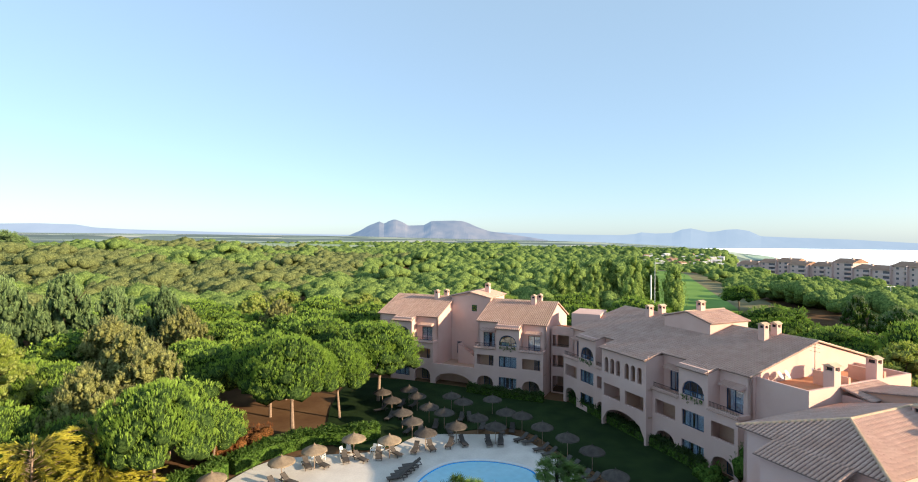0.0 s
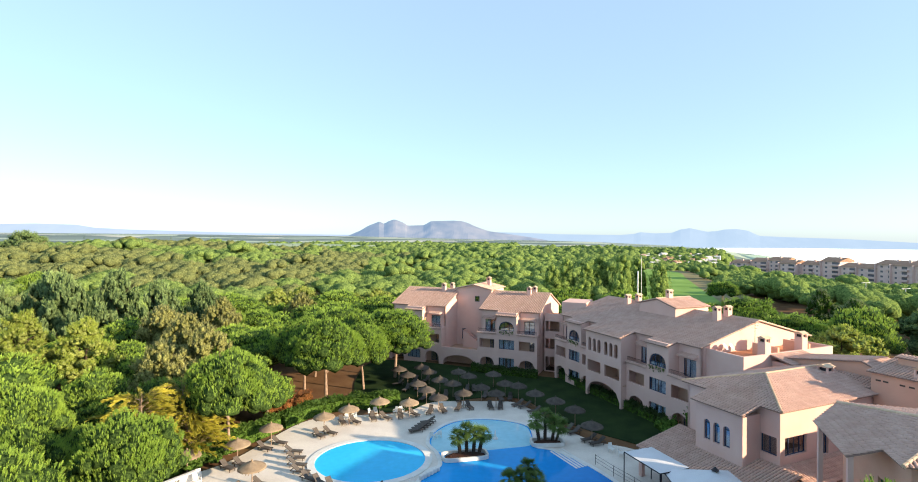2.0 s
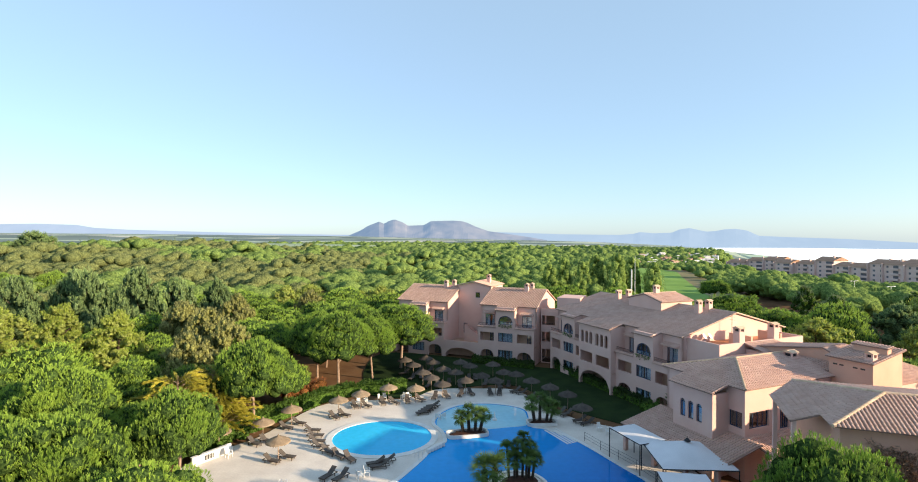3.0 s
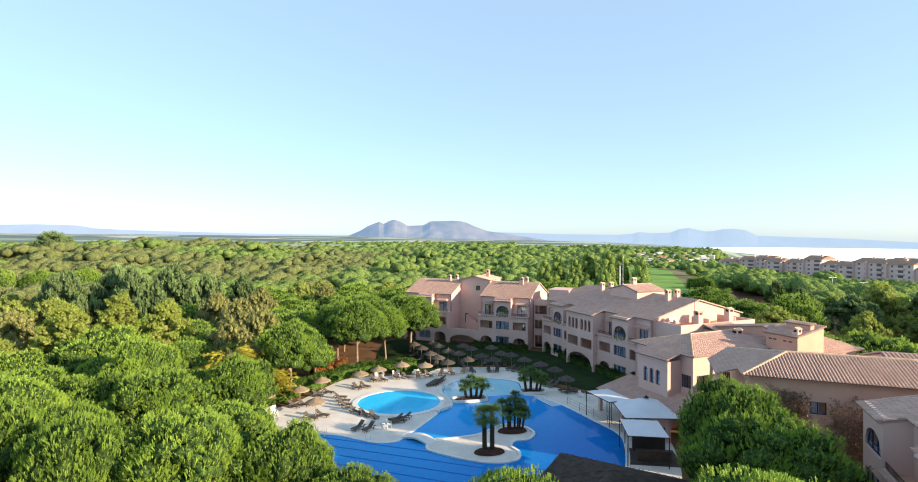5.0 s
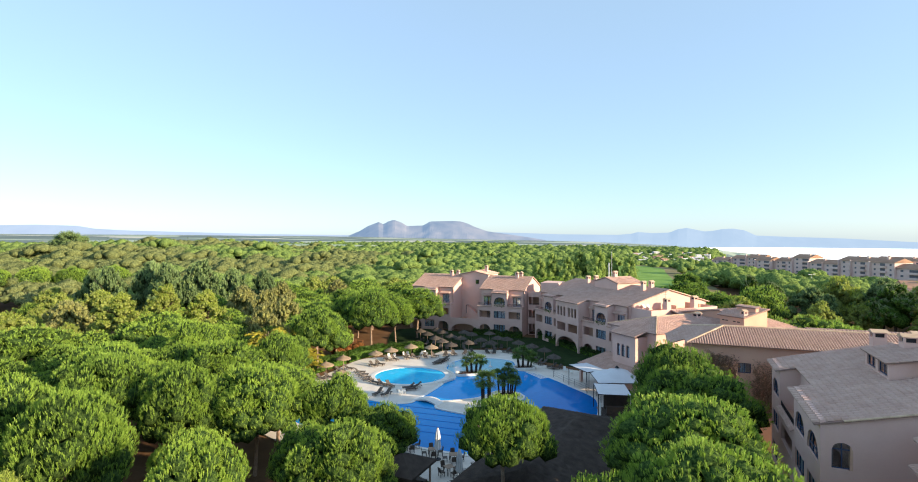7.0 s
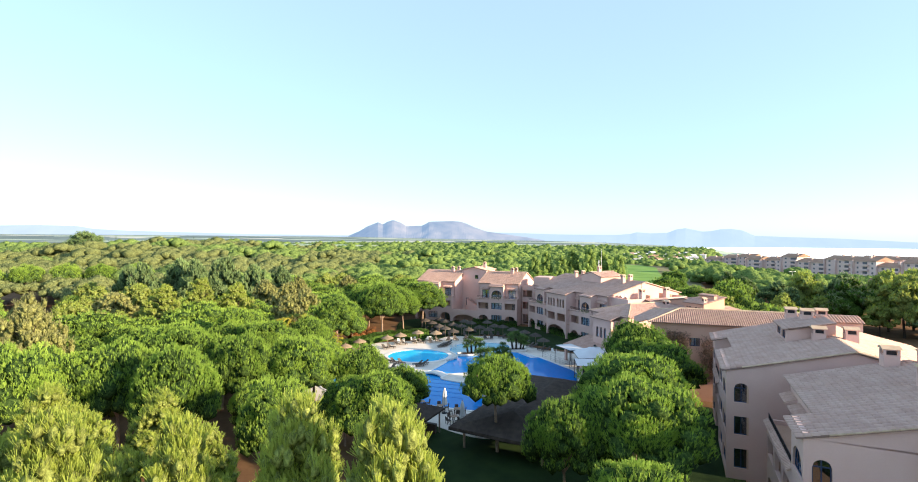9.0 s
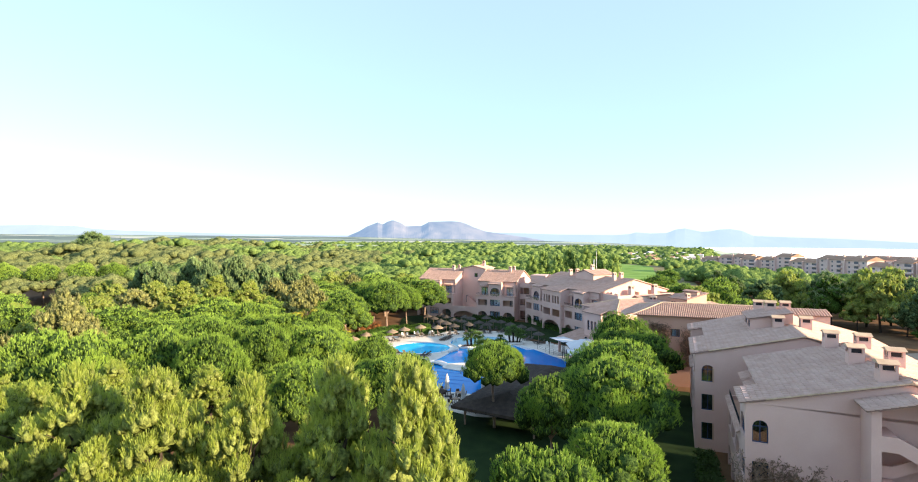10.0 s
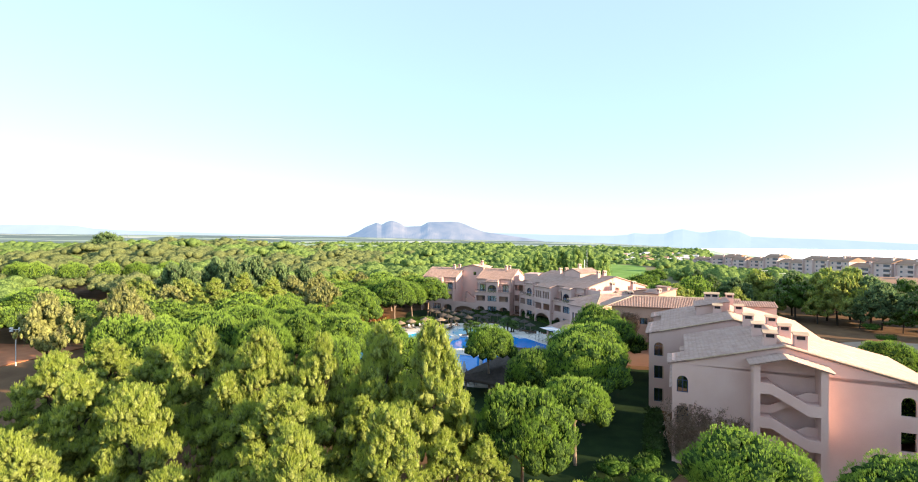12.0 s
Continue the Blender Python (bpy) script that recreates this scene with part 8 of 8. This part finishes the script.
bush(23.8, 48.0, 1.5, 2.4, HEDGE_LEAF, "dark green shrub by the wall", seed=5)
def golden_cypress(x, y, r, top, seed):
    """Long feathery sprays that rise from the stem and nod at the tips, gold at the ends, olive inside."""
    rs = np.random.RandomState(seed)
    b = thing("golden_cypress", pose(x, y, far_rise(x, y)), "golden yellow cypress with long feathery sprays", "cypress", "golden cypresses")
    st = Mesh()
    st.tube([(0, 0, -0.2), (0.1, 0, top * 0.5), (0.15, 0.05, top * 0.9)], [0.16, 0.11, 0.03], 7)
    part("trunk", st, BARK, b)
    wood_, PI, DI, PO, DO = Mesh(), [], [], [], []
    for k in range(110):
        t = 0.12 + 0.83 * (k / 110) + rs.uniform(-0.03, 0.03)
        a = k * 2.39996 + rs.uniform(-0.3, 0.3)
        L = r * 1.45 * (1.08 - 0.62 * t) * rs.uniform(0.75, 1.25)
        rise = L * rs.uniform(0.3, 0.6)
        spine = []
        for j in range(13):
            q = j / 12
            spine.append((L * q * math.cos(a), L * q * math.sin(a), top * t * 0.86 + rise * (q ** 0.8) * (1.25 - 0.45 * q * q) - 0.25 * q ** 3))
        wood_.tube([spine[0], spine[6], spine[12]], [0.03, 0.02, 0.008], 4)
        for j in range(2, 13):
            p0, p1 = np.array(spine[j - 1]), np.array(spine[j])
            d = (p1 - p0) / np.linalg.norm(p1 - p0)
            for s_ in range(4):
                o = p0 + (p1 - p0) * rs.uniform(0, 1) + rs.normal(size=3) * 0.04
                (PO if j > 6 else PI).append(o)
                (DO if j > 6 else DI).append(d * 2.2 + rs.normal(size=3) * 0.3)
    part("branchwork", wood_, BARK, b)
    for nm, P_, D_, mt, sz in (("inner_foliage", PI, DI, OLIVE_LEAF, 0.5), ("gold_foliage", PO, DO, YELLOW_LEAF, 0.62)):
        v, f = tufts(np.array(P_), np.array(D_), sz, 4, rs, 0.0, 0.16, 0.05)
        part(nm, mesh_from_arrays(nm, v, f, mt), None, b, "bright golden tips" if nm == "gold_foliage" else "")
    return b


OLIVE_LEAF = leaf_material("olive_cypress", (0.09, 0.095, 0.02), (0.28, 0.26, 0.05))
for i, (x, y, r, top) in enumerate(GOLD):
    golden_cypress(x, y, r, top, 900 + i)


for i, (x, y, r, h) in enumerate([(-27.4, 38.6, 1.0, 1.1), (-26.2, 40.6, 0.9, 0.9), (-25.4, 42.6, 1.1, 1.2), (-29.4, 35.4, 1.2, 1.5), (-30.6, 33.4, 1.3, 1.4)]):
    bush(x, y, r, h, PALM_LEAF, "fresh green low shrub at the terrace edge", seed=60 + i)
for i, (x, y) in enumerate([(70, 30), (76, 62), (88, 70), (100, 50), (92, 36)]):
    bush(x, y, 2.2, 2.0, HEDGE_LEAF, "round green shrub at the car park", seed=40 + i)


# ---------------------------------------------------------------- golf course, village and flats
ROUGH = material("rough_grass", (0.16, 0.15, 0.07), (0.26, 0.22, 0.12), 0.05, 0.95, bump=0.4, bump_scale=3)
sheet("ground_fairway", smooth_ring(GOLF_RING, 4), 0.05, 0.3, FAIRWAY, "bright mown golf fairway with long tree shadows", "grass")
sheet("ground_rough", smooth_ring(ROUGH_RING, 4), 0.0, 0.3, ROUGH, "dry rough grass along the fairway", "grass")
sheet("ground_clearing", smooth_ring(CLEAR_RING, 4), 0.05, 0.3, FAIRWAY, "small grass clearing in the wood", "grass")
sheet("ground_car_park", smooth_ring(GRAVEL_RING, 4), -0.02, 0.2, GRAVEL, "pale dirt car park among the pines", "car park")
sheet("ground_court", [tuple(p) for p in COURT_RING], 0.05, 0.2, material("clay_court", (0.42, 0.16, 0.08), (0.5, 0.2, 0.1), 0.4, 0.9), "red clay sports court", "court")

FLAT_WALL = material("flats_plaster", (0.72, 0.52, 0.465), (0.80, 0.62, 0.56), 0.1, 0.9)
FLAT_WHITE = material("white_stucco", (0.58, 0.57, 0.57), (0.50, 0.49, 0.49), 0.2, 0.9)
FLAT_ROOF = material("far_clay_roof", (0.34, 0.20, 0.14), (0.42, 0.26, 0.18), 0.3, 0.9)
FLAT_DARK = material("shaded_opening", (0.10, 0.10, 0.12), (0.14, 0.13, 0.15), 1.0, 0.4)


def flats(x, y, turn, w, d, floors, label):
    z = far_rise(x, y) - 3.4
    b = thing("apartment_building", pose(x, y, z, 0, 0, turn), label, "building", "flats")
    wl = Mesh()
    h = floors * 3.0
    wl.box(-w / 2, w / 2, 0, d, -2, h)
    n = int(w / 4.5)
    for f in range(floors):
        for i in range(n + 1):
            xx = -w / 2 + i * w / n
            if i < n and i % 3 == 1:
                wl.box(xx, xx + w / n, -1.4, 0, f * 3.0 - 0.2, f * 3.0 + 0.85)
    wl.box(-w / 2 - 0.15, -w / 2 + 0.15, -1.6, 0, -2, h + 0.4)
    part("wall", wl, FLAT_WALL, b)
    for i in range(n):
        if i % 3 == 1:
            xx = -w / 2 + (i + 0.5) * w / n
            ch = Mesh()
            ch.box(xx - 0.6, xx + 0.6, d * 0.3, d * 0.3 + 1.2, h, h + d * 0.2 + 0.6)
            part("chimney", ch, FLAT_WALL, b)
    rf = Mesh()
    rf.prism([(-w / 2 - 0.5, -0.8, h), (-w / 2 - 0.5, d + 0.8, h), (-w / 2 - 0.5, d / 2, h + d * 0.2)], (w + 1, 0, 0))
    part("roof", rf, FLAT_ROOF, b)
    for f in range(floors):
        for i in range(n):
            xx = -w / 2 + i * w / n
            wm = Mesh()
            if i % 3 == 1:
                wm.box(xx + 0.9, xx + w / n - 0.9, -0.05, 0.1, f * 3.0 + 0.9, f * 3.0 + 2.4)
            else:
                wm.box(xx + w / n * 0.38, xx + w / n * 0.62, -0.05, 0.1, f * 3.0 + 1.0, f * 3.0 + 2.2)
            part("window", wm, FLAT_DARK, b)
    return b


rf_ = random.Random(3)
for x, y, turn, w in FLATS:
    k = max(2, round(w / 15))
    c, s_ = math.cos(radians(turn)), math.sin(radians(turn))
    for i in range(k):
        o = (i - (k - 1) / 2) * w / k
        back = rf_.choice((0.0, 2.5, 4.5))
        flats(x + c * o - s_ * back, y + s_ * o + c * back, turn, w / k - rf_.choice((0.2, 1.5)), 13, rf_.choice((4, 4, 5)), "pinkish plastered apartment building with balconies and a tiled roof")
flats(192, 146, -25, 44, 12, 3, "long pale two-storey building beyond the pines")


def villa(x, y, turn, w, d, h, mat):
    b = thing("village_house", pose(x, y, far_rise(x, y) - 0.8, 0, 0, turn), "far white village house with a tiled roof", "house", "village houses")
    wl = Mesh()
    wl.box(-w / 2, w / 2, 0, d, -2, h)
    part("wall", wl, mat, b)
    rf = Mesh()
    rf.prism([(-w / 2 - 0.4, -0.5, h), (-w / 2 - 0.4, d + 0.5, h), (-w / 2 - 0.4, d / 2, h + d * 0.22)], (w + 0.8, 0, 0))
    part("roof", rf, FLAT_ROOF if mat is FLAT_WALL else FLAT_WHITE, b)
    for i in range(3):
        wm = Mesh()
        wm.box(-w / 2 + w * (0.14 + 0.3 * i), -w / 2 + w * (0.26 + 0.3 * i), -0.06, 0.1, h * 0.35, h * 0.7)
        part("window", wm, FLAT_DARK, b)
    return b


rv = random.Random(5)
for i in range(110):
    across, d = (rv.uniform(0.36, 0.55), rv.uniform(440, 640)) if i < 46 else (rv.uniform(0.28, 0.58), rv.uniform(620, 1050))
    villa(across * d, d, rv.uniform(-40, 40), rv.uniform(6, 11), rv.uniform(6, 8), rv.uniform(2.2, 4.4), FLAT_WHITE if rv.random() < 0.65 else FLAT_WALL)


def lamp_mast(x, y, h, label):
    b = thing("floodlight_mast", pose(x, y, far_rise(x, y)), label, "lamp", "masts")
    p = Mesh()
    p.tube([(0, 0, 0), (0, 0, h)], [0.09, 0.05], 8)
    p.tube([(-0.8, 0, h), (0.8, 0, h)], 0.05, 6)
    part("pole", p, WHITE, b)
    for x2 in (-0.8, 0.8):
        for z2 in (-0.22, 0.22):
            l = Mesh()
            l.box(x2 - 0.25, x2 + 0.25, -0.12, 0.12, h + z2 - 0.15, h + z2 + 0.15)
            part("lamp_head", l, WHITE, b)
    return b


lamp_mast(-81.0, 14.5, 6.4, "white floodlight mast at the clay court")


def street_lamp(x, y, top):
    z = far_rise(x, y)
    b = thing("street_lamp", pose(x, y, z, 0, 0, 20), "white double-armed street lamp beyond the pines", "lamp", "street lamps")
    p = Mesh()
    p.tube([(0, 0, -0.2), (0, 0, top - z)], [0.12, 0.07], 8)
    part("pole", p, WHITE, b)
    for side in (-1, 1):
        a = Mesh()
        a.tube([(0, 0, top - z), (side * 0.9, 0, top - z + 0.12), (side * 1.7, 0, top - z + 0.1)], [0.06, 0.05, 0.05], 6)
        part("arm", a, WHITE, b)
        h = Mesh()
        h.box(side * 1.7 - 0.4, side * 1.7 + 0.4, -0.17, 0.17, top - z + 0.02, top - z + 0.18)
        part("lamp_head", h, WHITE, b)


street_lamp(145.0, 154.0, 7.2)
street_lamp(152.0, 179.0, 7.0)
street_lamp(117.0, 92.0, 7.0)
tree(STONE_MID, 1, 91.8, 166.3, 6.0, 8.5, "lone stone pine on the fairway edge", name="stone_pine", group="stone pines")
mast = thing("slim_mast", pose(49.0, 127, 0), "slim pale steel mast with a thicker antenna tube", "mast", "masts")
mp = Mesh()
mp.tube([(0, 0, 0), (0, 0, 18.5)], [0.10, 0.05], 8)
part("pole", mp, WHITE, mast)
mp = Mesh()
mp.tube([(-0.9, 0.2, 0), (-0.9, 0.2, 14.5)], [0.18, 0.18], 10)
part("antenna_tube", mp, WHITE, mast)
